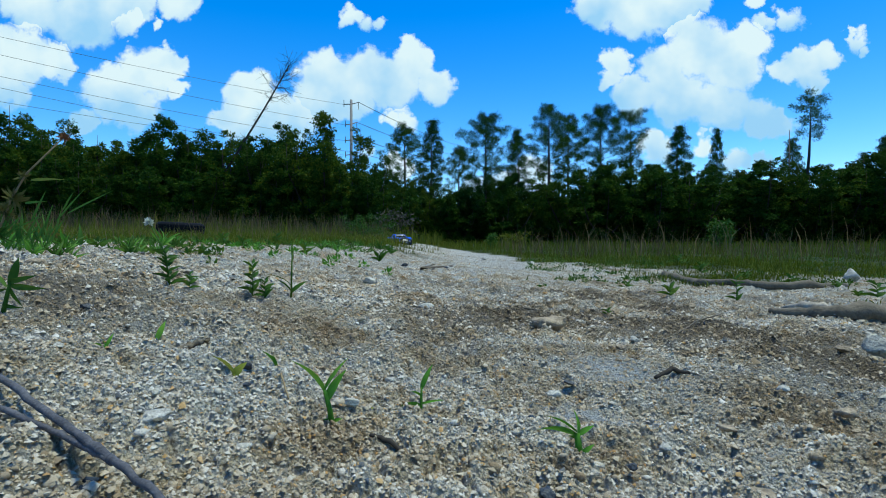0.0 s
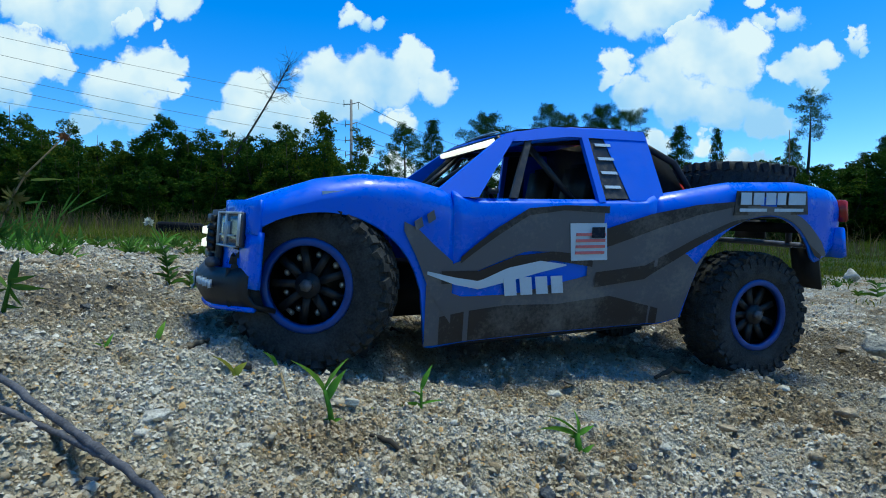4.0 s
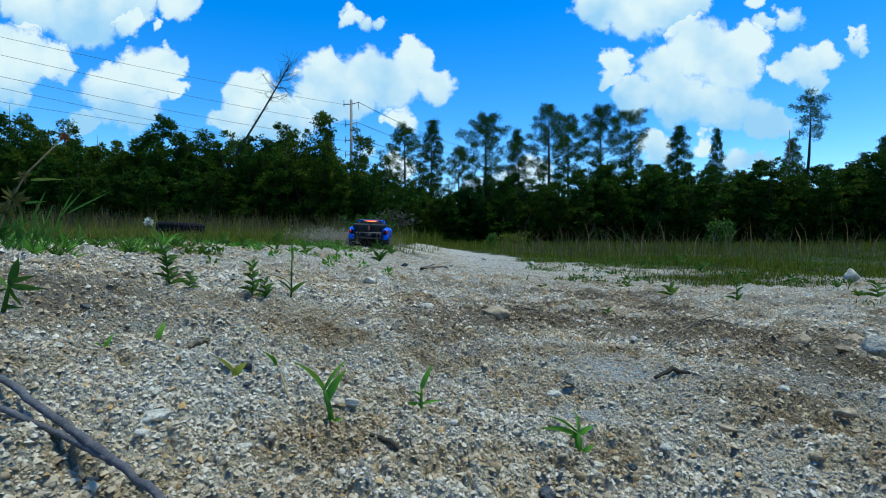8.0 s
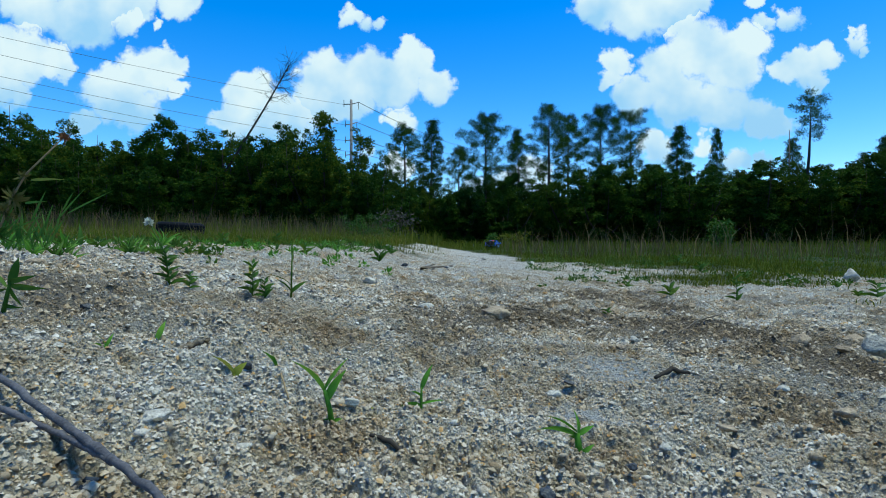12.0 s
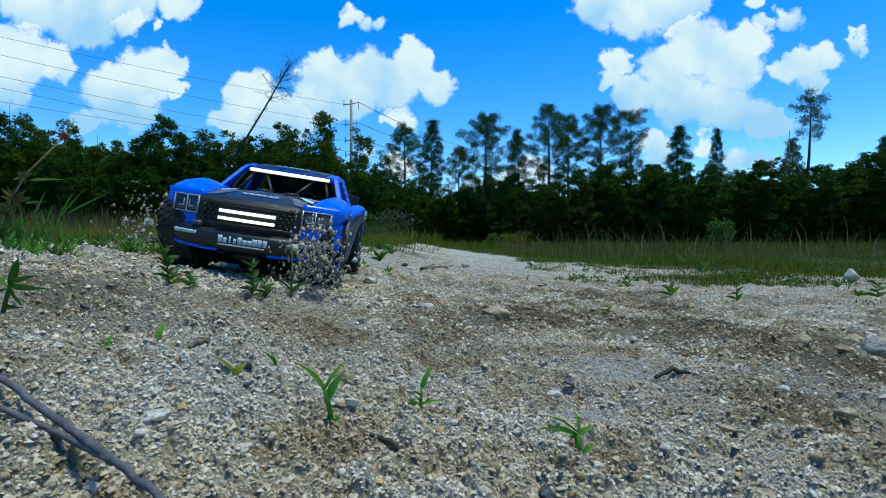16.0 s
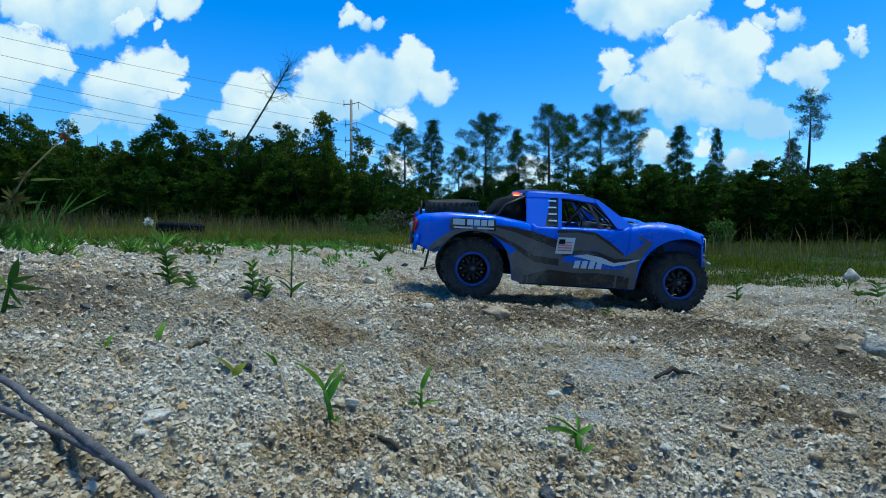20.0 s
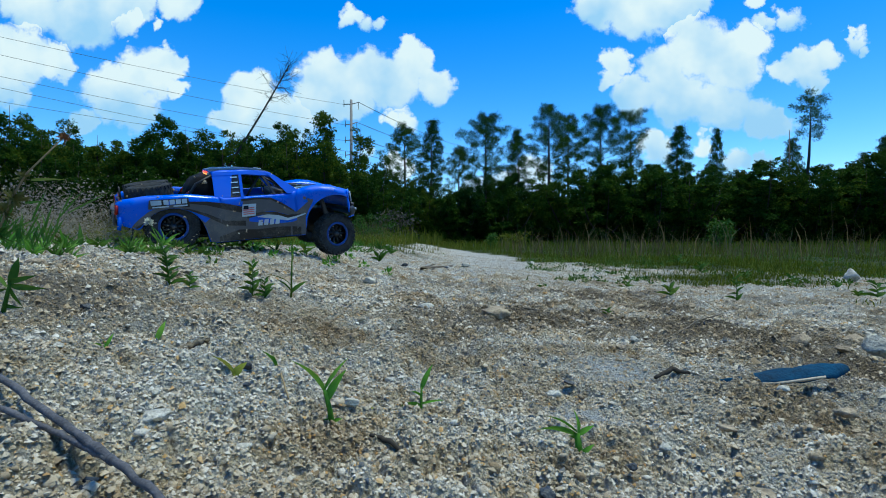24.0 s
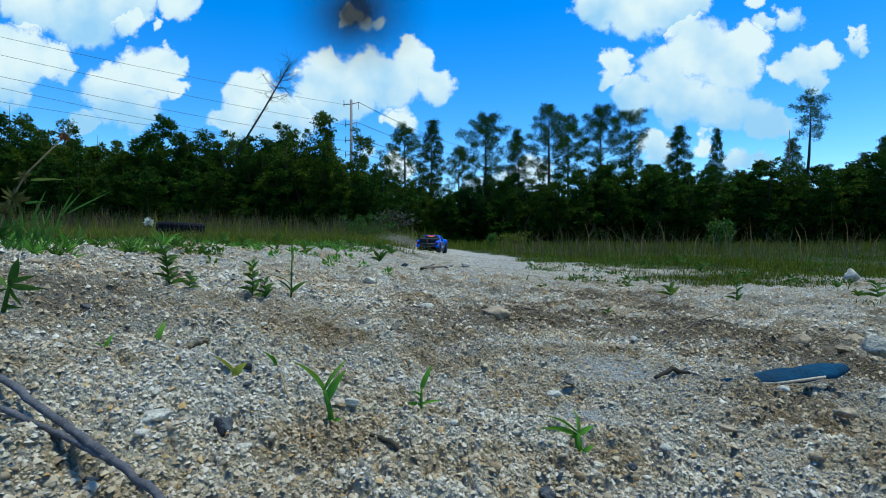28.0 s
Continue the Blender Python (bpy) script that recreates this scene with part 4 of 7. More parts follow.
Y_OUT = [(-.376, .134), (-.34, .146), (-.24, .152), (-.14, .142), (-.11, .134), (0, .129), (.10, .131), (.14, .141), (.20, .154), (.25, .158), (.275, .155), (.29, .147)]
Z_SH = [(-.376, .184), (-.36, .194), (-.30, .201), (-.2, .199), (-.11, .184), (-.10, .178), (.10, .178), (.125, .188), (.16, .197), (.20, .200), (.24, .195), (.275, .184), (.31, .172)]
HOOD_Z = [(.10, .187), (.2, .184), (.28, .173), (.325, .163)]


def y_out(x):
    return interp(x, Y_OUT) if x <= .29 else math.sqrt(max(0, (.331 - x) / 1.9))


def z_low(x):
    z = interp(x, [(-.376, .126), (-.33, .108), (-.15, .052), (-.125, .044), (.14, .038), (.18, .05), (.30, .084), (.34, .084)])
    for xc, zc, R in ((-.242, .074, .088), (.240, .074, .092)):
        if abs(x - xc) < R:
            z = max(z, zc + math.sqrt(R * R - (x - xc) ** 2))
    return z


def side_y(x, z):
    """Half-width of the lower shell: fuller at the shoulder, tucked in towards the sill."""
    t = max(0, min(1, (z - .04) / .14))
    return y_out(x) - .016 * (1 - t) ** 1.5


def cab_y(x, z):
    return .129 - max(0, z - .178) * .45


def front_x(y, z):
    return .331 - 1.9 * y * y + (.17 - z) * .10


def build_truck():
    top = new("toy_truck")
    # lower shell, side by side, in three panels each
    for s in (1, -1):
        for name, x0, x1, n in (("rear_fender", -.376, -.108, 34), ("door_panel", -.108, .118, 20), ("front_fender", .118, .312, 30)):
            pts = []
            for k in range(n + 1):
                x = x0 + (x1 - x0) * k / n
                zs, yo = interp(x, Z_SH), y_out(x)
                zl = z_low(x) if x <= .29 else zs - .030
                r = .018 if name != "door_panel" else .004
                row = [(x, s * side_y(x, zl + (zs - r - zl) * t), zl + (zs - r - zl) * t) for t in (0, .08, .25, .45, .65, .85, 1)]
                if name == "rear_fender":
                    for a in (30, 60, 90):
                        row.append((x, s * (yo - .018 * (1 - math.cos(radians(a)))), zs - r + r * math.sin(radians(a))))
                    row.append((x, s * (yo - .030), zs - .002))
                    row.append((x, s * (yo - .031), zs - .030))
                elif name == "front_fender":
                    for a in (25, 50, 70, 90):
                        row.append((x, s * (yo - (yo - .118 if yo > .125 else .01) * (1 - math.cos(radians(a)))), zs - r + r * math.sin(radians(a))))
                    yi = min(.088, yo - .012)
                    row.append((x, s * (.5 * (yi + .112) if yo > .125 else yi + .006), .55 * zs + .45 * interp(x, HOOD_Z)))
                    row.append((x, s * yi, interp(x, HOOD_Z) + .001))
                else:
                    row.append((x, s * (yo - .006), zs + .001))
                pts.append(row)
            grid_part(name, pts, P_BLUE, top, .003, "glossy blue shell panel with racing graphics" if name == "door_panel" else "")
    # hood
    pts = []
    for k in range(13):
        t = k / 12
        row = []
        for j in range(13):
            y = -.088 + .176 * j / 12
            xf = front_x(y, .166)
            x = .112 + (xf - .112) * t
            row.append((x, y, interp(x, HOOD_Z) + .006 * (1 - (y / .088) ** 2) - (.004 if t == 1 else 0)))
        pts.append(row)
    hood = grid_part("hood", pts, P_HOOD, top, .003, "dark hood with grey streaks")
    def on_hood(name, quad, mat, lift):
        """A flat graphic on the hood, cut fine enough to follow its crown."""
        bm = bmesh.new()
        a, b, c, d = [Vector((x, y, 0)) for x, y in quad]
        rows = []
        for u in range(7):
            p, q = a.lerp(b, u / 6), d.lerp(c, u / 6)
            rows.append([p.lerp(q, w / 5) for w in range(6)])
        vs = [[bm.verts.new((p.x, p.y, interp(p.x, HOOD_Z) + .006 * (1 - (p.y / .088) ** 2) + lift)) for p in r] for r in rows]
        for u in range(6):
            for w in range(5):
                bm.faces.new((vs[u][w], vs[u][w + 1], vs[u + 1][w + 1], vs[u + 1][w]))
        bmesh.ops.recalc_face_normals(bm, faces=bm.faces)
        return part(name, bm, mat, hood)

    for s in (1, -1):      # streaks and raised vents on the hood
        on_hood("streak", [(.130, s * .026), (.160, s * .082), (.205, s * .084), (.165, s * .044)], P_STREAK, .0012)
        on_hood("streak", [(.118, s * .045), (.124, s * .085), (.148, s * .085), (.136, s * .062)], P_WHITE, .0016)
        on_hood("streak", [(.185, s * .050), (.215, s * .086), (.240, s * .086), (.222, s * .066)], P_WHITE, .0018)
        on_hood("streak", [(.225, s * .046), (.296, s * .064), (.300, s * .084), (.246, s * .080)], P_GREY, .0014)
        on_hood("streak", [(.150, s * .004), (.175, s * .030), (.190, s * .034), (.168, s * .006)], P_STREAK, .0014)
        part("hood_vent", box_bm((.035, .022, .004), (.15, s * .028, .194), (0, 3, 0)), P_BLACK, hood)
    for k, w in enumerate((.0075, .0085, .0085, .0085, .0085, .0080)):
        y = -.0285 + .0114 * k
        on_hood("lettering_bar", [(.266, y - w / 2), (.266, y + w / 2), (.2745, y + w / 2), (.2745, y - w / 2)], P_WHITE, .0022)
    on_hood("lettering_bar", [(.279, -.026), (.279, .030), (.282, .030), (.282, -.026)], P_WHITE, .0022)
    # nose: grille, lamps and blue cheeks
    def nose(name, y0, y1, z0, z1, mat, proud=0.0, ny=8, nz=4, label="", parent=None):
        pts = [[(front_x(y0 + (y1 - y0) * j / ny, z0 + (z1 - z0) * k / nz) + proud, y0 + (y1 - y0) * j / ny, z0 + (z1 - z0) * k / nz) for j in range(ny + 1)] for k in range(nz + 1)]
        return grid_part(name, pts, mat, parent or top, .004, label)

    nose("nose_panel", -.152, .152, .104, .150, P_BLUE, -.003, 20)
    nose("grille", -.086, .086, .117, .1665, P_MESH, .002, 16, 6, "black mesh grille")
    gr = nose("grille_bar", -.072, .072, .1565, .1625, P_BLACK, .006, 14, 2)
    nose("grille_bar", -.072, .072, .1225, .128, P_BLACK, .006, 14, 2)
    for s in (1, -1):
        for r in range(4):
            for c in range(3):
                y = s * (.0535 + .0085 * c + (.004 if r % 2 else 0))
                z = .133 + .0062 * r
                part("mesh_lozenge", box_bm((.003, .0055, .0042), (front_x(y, z) + .004, y, z), (45, 0, 0), 0), P_BLACK, gr)
        part("tow_block", box_bm((.012, .016, .008), (front_x(.08, .12) + .004, s * .080, .121)), P_GUN, top)
        nose("fender_face", *sorted((s * .084, s * .150)), .148, .176, P_BLUE, -.002, 8, 4)
        lamp = nose("headlight", *sorted((s * .087, s * .1335)), .137, .1655, P_LAMPDARK, .0025, 8, 4, "smoked headlight with pale surround")
        for y0, y1, z0, z1 in ((.087, .1335, .1645, .1662), (.087, .128, .1365, .1380), (.086, .0874, .1365, .166), (.1318, .1335, .1385, .1645), (.107, .1085, .138, .165), (.094, .104, .1455, .1470), (.113, .124, .1455, .1470), (.1028, .104, .1455, .157), (.113, .1142, .147, .158)):
            y0, y1 = sorted((s * y0, s * y1))
            nose("lamp_surround", y0, y1, z0, z1, P_CHROME, .0045, 4, 1, "", lamp)
    for z in (.1472, .1350):
        bar = nose("light_bar", -.046, .046, z - .0025, z + .0025, G_WHITE, .010, 10, 2, "lit white light bar")
    nose("light_bar_housing", -.050, .050, .1305, .1515, P_BLACK, .006, 10, 2)
    # front bumper
    bump_pts = []
    for z, o in ((.078, -.012), (.084, .006), (.094, .012), (.108, .012), (.116, .006)):
        bump_pts.append([(front_x(y, z) + o - .35 * max(0, abs(y) - .10), y, z + .06 * max(0, abs(y) - .07)) for y in np.linspace(-.141, .141, 25)])
    bumper = grid_part("front_bumper", bump_pts, P_BLACK, top, .004, "black front bumper with pale sponsor marks")
    for k, (w, h, up) in enumerate(((.0070, .0115, 0), (.0060, .0115, 0), (.0085, .0115, 0), (.0068, .0080, -.0017), (.0068, .0080, -.0017), (.0066, .0115, 0), (.0045, .0080, -.0017), (.0028, .0110, 0), (.0060, .0080, -.0017), (.0066, .0115, 0))):
        y = .037 - .0080 * k
        part("lettering_bar", box_bm((.0012, w, h), (front_x(y, .102) + .0138, y, .1015 + up), (0, 0, 0), 0), P_WHITE, bumper)
    part("lettering_bar", box_bm((.0012, .076, .0022), (.3515, 0, .0925), (0, 0, 0), 0), P_WHITE, bumper)
    for s in (1, -1):
        for k in range(6):
            y = s * (.080 + .0068 * k)
            part("lettering_bar", box_bm((.0012, .0056, .0055 + .0012 * (k % 2)), (front_x(y, .104) + .0148, y, .1055), (0, 0, -s * 24), 0), P_WHITE, bumper)
        part("bumper_lip", rod_bm([(front_x(y, .082) + .004 - .35 * max(0, abs(y) - .10), y, .082 + .06 * max(0, abs(y) - .07)) for y in np.linspace(s * .04, s * .140, 9)], .0028, 6), P_BLUE, bumper)
    # cab
    pts = []
    for k in range(15):
        x = -.120 + .176 * k / 14
        zc = interp(x, [(-.12, .2535), (-.10, .2575), (-.03, .257), (.03, .250), (.056, .243)])
        row = []
        for j in range(17):
            y = -.096 + .192 * j / 16
            e = max(0, abs(y) - .080) / .016
            row.append((x, y, zc + .003 * (1 - (y / .096) ** 2) - .012 * e ** 2))
        pts.append(row)
    roof = grid_part("roof", pts, P_BLUE, top, .004, "blue roof with a dark centre panel")
    bm = bmesh.new()
    rows = []
    for k in range(8):
        x = -.119 + .172 * k / 7
        zc = interp(x, [(-.12, .2535), (-.10, .2575), (-.03, .257), (.03, .250), (.056, .243)])
        rows.append([bm.verts.new((x, y, zc + .003 * (1 - (y / .096) ** 2) + .0012)) for y in np.linspace(-.078, .078, 9)])
    for a in range(7):
        for b in range(8):
            bm.faces.new((rows[a][b], rows[a][b + 1], rows[a + 1][b + 1], rows[a + 1][b]))
    part("roof_panel", bm, P_HOOD, roof)
    for k in range(6):
        part("lettering_bar", box_bm((.010, .009, .0012), (.035, -.03 + .012 * k, .2548), (0, 8, 0), 0), P_WHITE, roof)
    for s in (1, -1):
        panel("rear_pillar", [(-.122, .178), (-.119, .251), (-.062, .250), (-.078, .178)], cab_y, s, P_SATIN, top, .006)
        louver = panel("louver_panel", [(-.079, .180), (-.068, .247), (-.043, .247), (-.047, .180)], cab_y, s, P_DARK, top, .005, "dark panel with pale marks", -.001)
        for z in (.192, .207, .222, .237):
            panel("louver_mark", [(-.070, z - .0015), (-.069, z + .0015), (-.050, z + .0015), (-.051, z - .0015)], cab_y, s, P_WHITE, louver, .001, "", .0008)
        panel("door_post", [(-.048, .176), (-.044, .250), (-.036, .250), (-.040, .176)], cab_y, s, P_SATIN, top, .006, "", .001)
        panel("roof_rail", [(-.119, .244), (-.117, .2545), (.0, .2545), (.052, .2445), (.060, .236), (.030, .238), (-.02, .2445)], cab_y, s, P_SATIN, top, .008, "", .001)
        panel("front_pillar", [(.040, .2445), (.058, .2400), (.130, .187), (.124, .180), (.092, .180)], cab_y, s, P_SATIN, top, .008, "", .002)
        panel("quarter_bar", [(.022, .240), (.028, .241), (.058, .180), (.050, .180)], cab_y, s, P_DARK, top, .004, "", -.001)
        part("side_mirror_stub", box_bm((.010, .006, .006), (.075, s * .124, .186)), P_BLACK, top)
    part("windscreen_base", box_bm((.02, .20, .006), (.116, 0, .187)), P_BLACK, top)
    part("roof_light_bar", box_bm((.006, .172, .0065), (.0585, 0, .2375), (0, 20, 0), .2), G_WHITE, top, "slim lit white light bar")
    part("light_bar_mount", box_bm((.008, .178, .010), (.053, 0, .239), (0, 20, 0), .2), P_BLACK, top)
    part("rear_cab_wall", box_bm((.005, .176, .070), (-.105, 0, .215), (0, 8, 0)), P_DARK, top)
    # inside the cab
    part("cab_floor", box_bm((.225, .21, .012), (0, 0, .150)), P_BLACK, top)
    part("dashboard", box_bm((.03, .19, .035), (.085, 0, .168)), P_BLACK, top)
    for s in (1, -1):
        part("seat", box_bm((.022, .045, .062), (-.065, s * .045, .190), (0, -12, 0), .3), P_BLACK, top)
        part("cage_tube", rod_bm([(.10, s * .095, .185), (.045, s * .075, .238), (-.09, s * .075, .245)], .0035), P_BLACK, top)
        part("cage_tube", rod_bm([(-.03, s * .105, .172), (.02, s * .085, .236)], .0035), P_BLACK, top)
        part("cage_tube", rod_bm([(.11, s * .02, .188), (.04, s * .055, .238)], .003), P_BLACK, top)
    part("steering_wheel", rod_bm([(.058, .045 + .017 * math.cos(a), .188 + .017 * math.sin(a)) for a in np.linspace(0, 6.283, 15)], .002, 6), P_BLACK, top)
    # graphics on the flanks
    def decal(name, poly, s, mat, parent=None, lift=.0012):
        return panel(name, poly, side_y, s, mat, parent or top, .0008, "", lift)

    def ribbon(name, pts, s, mat, lift):
        """A graphic band: (x, low z, high z) along the flank, cut fine enough to follow the shell."""
        xs_ = np.linspace(pts[0][0], pts[-1][0], 26)
        lo = np.interp(xs_, [p[0] for p in pts], [p[1] for p in pts])
        hi = np.interp(xs_, [p[0] for p in pts], [p[2] for p in pts])
        bm = bmesh.new()
        rows = []
        for x, a, b in zip(xs_, lo, hi):
            a = max(a, z_low(x) + .001)
            b = min(max(b, a + .0005), interp(x, Z_SH) - (.008 if x < -.11 or x > .12 else .003))
            a = min(a, b - .0003)
            rows.append([bm.verts.new((x, s * (side_y(x, a + (b - a) * t) + lift), a + (b - a) * t)) for t in (0, .2, .4, .6, .8, 1)])
        for u in range(len(rows) - 1):
            for w in range(5):
                bm.faces.new((rows[u][w], rows[u][w + 1], rows[u + 1][w + 1], rows[u + 1][w]))
        bmesh.ops.recalc_face_normals(bm, faces=bm.faces)
        return part(name, bm, mat, top)

    for s in (1, -1):
        ribbon("graphic_grey_sill", [(-.170, .05, .10), (-.14, .04, .125), (-.09, .04, .135), (-.03, .04, .10), (.05, .04, .085), (.105, .04, .085), (.145, .04, .10)], s, P_GREY, .0008)
        ribbon("graphic_black_sill", [(-.12, .04, .062), (-.06, .04, .078), (0, .04, .072), (.06, .04, .074), (.13, .04, .068)], s, P_DARK, .0012)
        ribbon("graphic_grey_sweep", [(-.345, .112, .118), (-.33, .116, .135), (-.30, .135, .158), (-.26, .155, .172), (-.21, .158, .174), (-.17, .140, .172), (-.12, .110, .160), (-.07, .100, .140), (-.03, .10, .118)], s, P_GREY, .0016)
        ribbon("graphic_black_sweep", [(-.335, .110, .116), (-.30, .128, .136), (-.26, .150, .156), (-.20, .154, .159), (-.15, .128, .138), (-.10, .095, .110), (-.04, .088, .104)], s, P_DARK, .0020)
        ribbon("graphic_black_top", [(-.20, .173, .178), (-.15, .163, .174), (-.10, .146, .164), (-.05, .130, .150), (-.02, .128, .138)], s, P_DARK, .0024)
        ribbon("graphic_grey_door", [(-.045, .120, .168), (0, .126, .170), (.04, .128, .168), (.07, .118, .148), (.105, .105, .122), (.125, .105, .116)], s, P_GREY, .0020)
        ribbon("graphic_black_door", [(-.05, .165, .172), (.0, .168, .173), (.04, .163, .170), (.075, .142, .150), (.11, .118, .124)], s, P_DARK, .0026)
        ribbon("graphic_black_wave", [(-.035, .110, .122), (.01, .118, .127), (.05, .112, .124), (.09, .098, .110), (.13, .100, .112)], s, P_DARK, .0026)
        ribbon("graphic_white_wave", [(-.005, .112, .1135), (.025, .106, .118), (.06, .098, .112), (.09, .092, .100), (.115, .098, .105), (.145, .110, .113)], s, P_WHITE, .0032)
        ribbon("graphic_grey_fender", [(.118, .06, .12), (.14, .09, .138), (.155, .125, .152), (.168, .150, .158)], s, P_GREY, .0016)
        badge = decal("sponsor_plate", [(-.300, .164), (-.296, .190), (-.196, .189), (-.194, .163)], s, P_DARK, None, .0034)
        for k, (w, h) in enumerate(((.016, .013), (.011, .013), (.013, .013), (.013, .013), (.013, .013), (.013, .013))):
            x = -.2925 + .0158 * k
            decal("lettering_bar", [(x, .1745), (x, .1745 + h), (x + w, .1745 + h), (x + w, .1745)], s, P_WHITE, badge, .0046)
        decal("lettering_bar", [(-.290, .1670), (-.290, .1705), (-.200, .1705), (-.200, .1670)], s, P_WHITE, badge, .0046)
        flag = decal("flag_sticker", [(-.051, .117), (-.047, .155), (-.006, .155), (-.010, .117)], s, P_WHITE, None, .0034)
        for k in range(4):
            decal("flag_stripe", [(-.046, .1235 + .0062 * k), (-.046, .1265 + .0062 * k), (-.013, .1265 + .0062 * k), (-.013, .1235 + .0062 * k)], s, P_PINK, flag, .0046)
        decal("flag_corner", [(-.045, .140), (-.044, .151), (-.030, .151), (-.030, .140)], s, P_HOOD, flag, .0052)
        for k in range(4):
            x = -.004 + .0175 * k
            decal("lettering_bar", [(x, .084), (x + .003, .102), (x + .016, .102), (x + .013, .084)], s, P_WHITE, None, .0036)
        fs = panel("fender_sticker", [(.190, .1775), (.190, .1855), (.238, .183), (.238, .175)], lambda x, z: y_out(x) - .006, s, P_WHITE, top, .0012, "", .0045)
        for k in range(2):
            decal("fender_mark", [(.138 + .012 * k, .160 - .006 * k), (.140 + .012 * k, .168 - .006 * k), (.147 + .012 * k, .164 - .006 * k), (.145 + .012 * k, .156 - .006 * k)], s, P_GREY, None, .0036)
        # lamps at the tail
        tail = part("tail_light", box_bm((.008, .016, .026), (-.3755, s * .133, .168), (0, 8, 0), .2), P_TAIL, top, "dark red tail light")
        part("tail_corner", box_bm((.010, .040, .036), (-.3725, s * .122, .130), (0, 10, 0), .12), P_BLUE, top)
        part("tail_socket", box_bm((.004, .012, .012), (-.379, s * .108, .131), (0, 10, 0), .2), P_BLACK, top)
    # bed: floor, tank, cage, jacks, spare wheels, rear lights and bumper
    part("bed_floor", box_bm((.255, .215, .012), (-.235, 0, .150), (0, -2, 0)), P_CLOTH, top)
    bm = bmesh.new()
    lo = [bm.verts.new((x, y, z)) for x, y, z in ((-.196, -.088, .178), (-.196, .088, .178), (-.112, .098, .170), (-.112, -.098, .170))]
    hi = [bm.verts.new((x, y, z)) for x, y, z in ((-.168, -.074, .232), (-.168, .074, .232), (-.119, .082, .246), (-.119, -.082, .246))]
    bm.faces.new(lo[::-1])
    bm.faces.new(hi)
    for k in range(4):
        bm.faces.new((lo[k], lo[(k + 1) % 4], hi[(k + 1) % 4], hi[k]))
    bmesh.ops.recalc_face_normals(bm, faces=bm.faces)
    bmesh.ops.bevel(bm, geom=bm.edges[:], offset=.004, segments=2, affect="EDGES")
    part("fuel_cell", bm, P_CLOTH, top, "black sloped box behind the cab")
    for s in (1, -1):
        part("trail_jack", box_bm((.052, .012, .014), (-.172, s * .075, .200), (0, -32, 0), .25), P_RED, top, "bright red jack")
        part("bed_tube", rod_bm([(-.118, s * .086, .244), (-.165, s * .090, .222), (-.205, s * .095, .165)], .0040), P_BLACK, top)
        part("bed_tube", rod_bm([(-.20, s * .09, .165), (-.355, s * .085, .165)], .004), P_GUN, top)
        sp = new("spare_wheel")
        sp.parent = top
        sp.matrix_basis = pose(-.288, s * .062, .195, 90, 0, 0) @ pose(0, 0, 0, 0, 0, 4) @ Matrix.Diagonal((.87, .92, .87, 1))
        prof = [(.036, .020), (.040, .027), (.050, .032), (.062, .031), (.068, .026), (.0705, .016), (.0705, -.016), (.068, -.026), (.062, -.031), (.050, -.032), (.040, -.027), (.036, -.020)]
        n, m = 36, len(prof)
        vv = np.array([[r * math.cos(2 * math.pi * k / n), yy, r * math.sin(2 * math.pi * k / n)] for k in range(n) for r, yy in prof])
        ff = np.array([[k * m + q, k * m + q + 1, ((k + 1) % n) * m + q + 1, ((k + 1) % n) * m + q] for k in range(n) for q in range(m - 1)])
        np_mesh("tyre", vv, ff, P_RUBBER, sp, True)["label"] = "black spare tyre"
        bm = bmesh.new()
        for row, yy in enumerate((-.024, -.008, .008, .024)):
            for k in range(28):
                a = 2 * math.pi * (k + .5 * (row % 2)) / 28
                bmesh.ops.create_cube(bm, size=1, matrix=Matrix.Rotation(-a, 4, "Y") @ pose(.070, yy, 0, 18 if row % 2 else -18) @ Matrix.Diagonal((.005, .011, .0085, 1)))
        part("tread", bm, P_RUBBER, sp, "", False)["kind"] = "stuff"
        bm = bmesh.new()
        bmesh.ops.create_cone(bm, cap_ends=True, segments=24, radius1=.037, radius2=.034, depth=.03, matrix=Matrix.Rotation(math.pi / 2, 4, "X"))
        part("rim", bm, P_BLACK, sp)
    part("spare_strap", box_bm((.006, .010, .060), (-.362, 0, .190), (0, 0, 0), .2), P_BLACK, top)
    for z in (.178, .196):
        part("strap_ring", rod_bm([(-.366, .006 * math.cos(a), z + .006 * math.sin(a)) for a in np.linspace(0, 6.283, 13)], .0015, 6), P_PINK, top)
    for y0 in (-.043, .043):
        part("rear_bar_bracket", box_bm((.012, .006, .016), (-.120, y0 * 1.12, .244), (0, 0, 0), .2), P_CHROME, top)
    part("rear_light_bar", box_bm((.005, .088, .016), (-.1215, 0, .2440), (0, -10, 0), .15), G_RED, top, "lit red rear light bar")
    part("rear_light_core", box_bm((.002, .068, .0065), (-.1245, 0, .2436), (0, -10, 0), .1), G_AMBER, top, "amber core of the rear light")
    for z in (.160, .122):
        part("rear_bumper_tube", rod_bm([(-.368, -.100, z), (-.383, -.080, z), (-.387, 0, z), (-.383, .080, z), (-.368, .100, z)], .0042), P_GUN, top, "grey tube bumper")
    for y0 in (-.085, -.062, .062, .085):
        part("bumper_strut", rod_bm([(-.384, y0, .160), (-.384, y0, .122)], .004), P_GUN, top)
    part("tailgate_plate", box_bm((.004, .050, .026), (-.385, 0, .141)), P_BLACK, top)
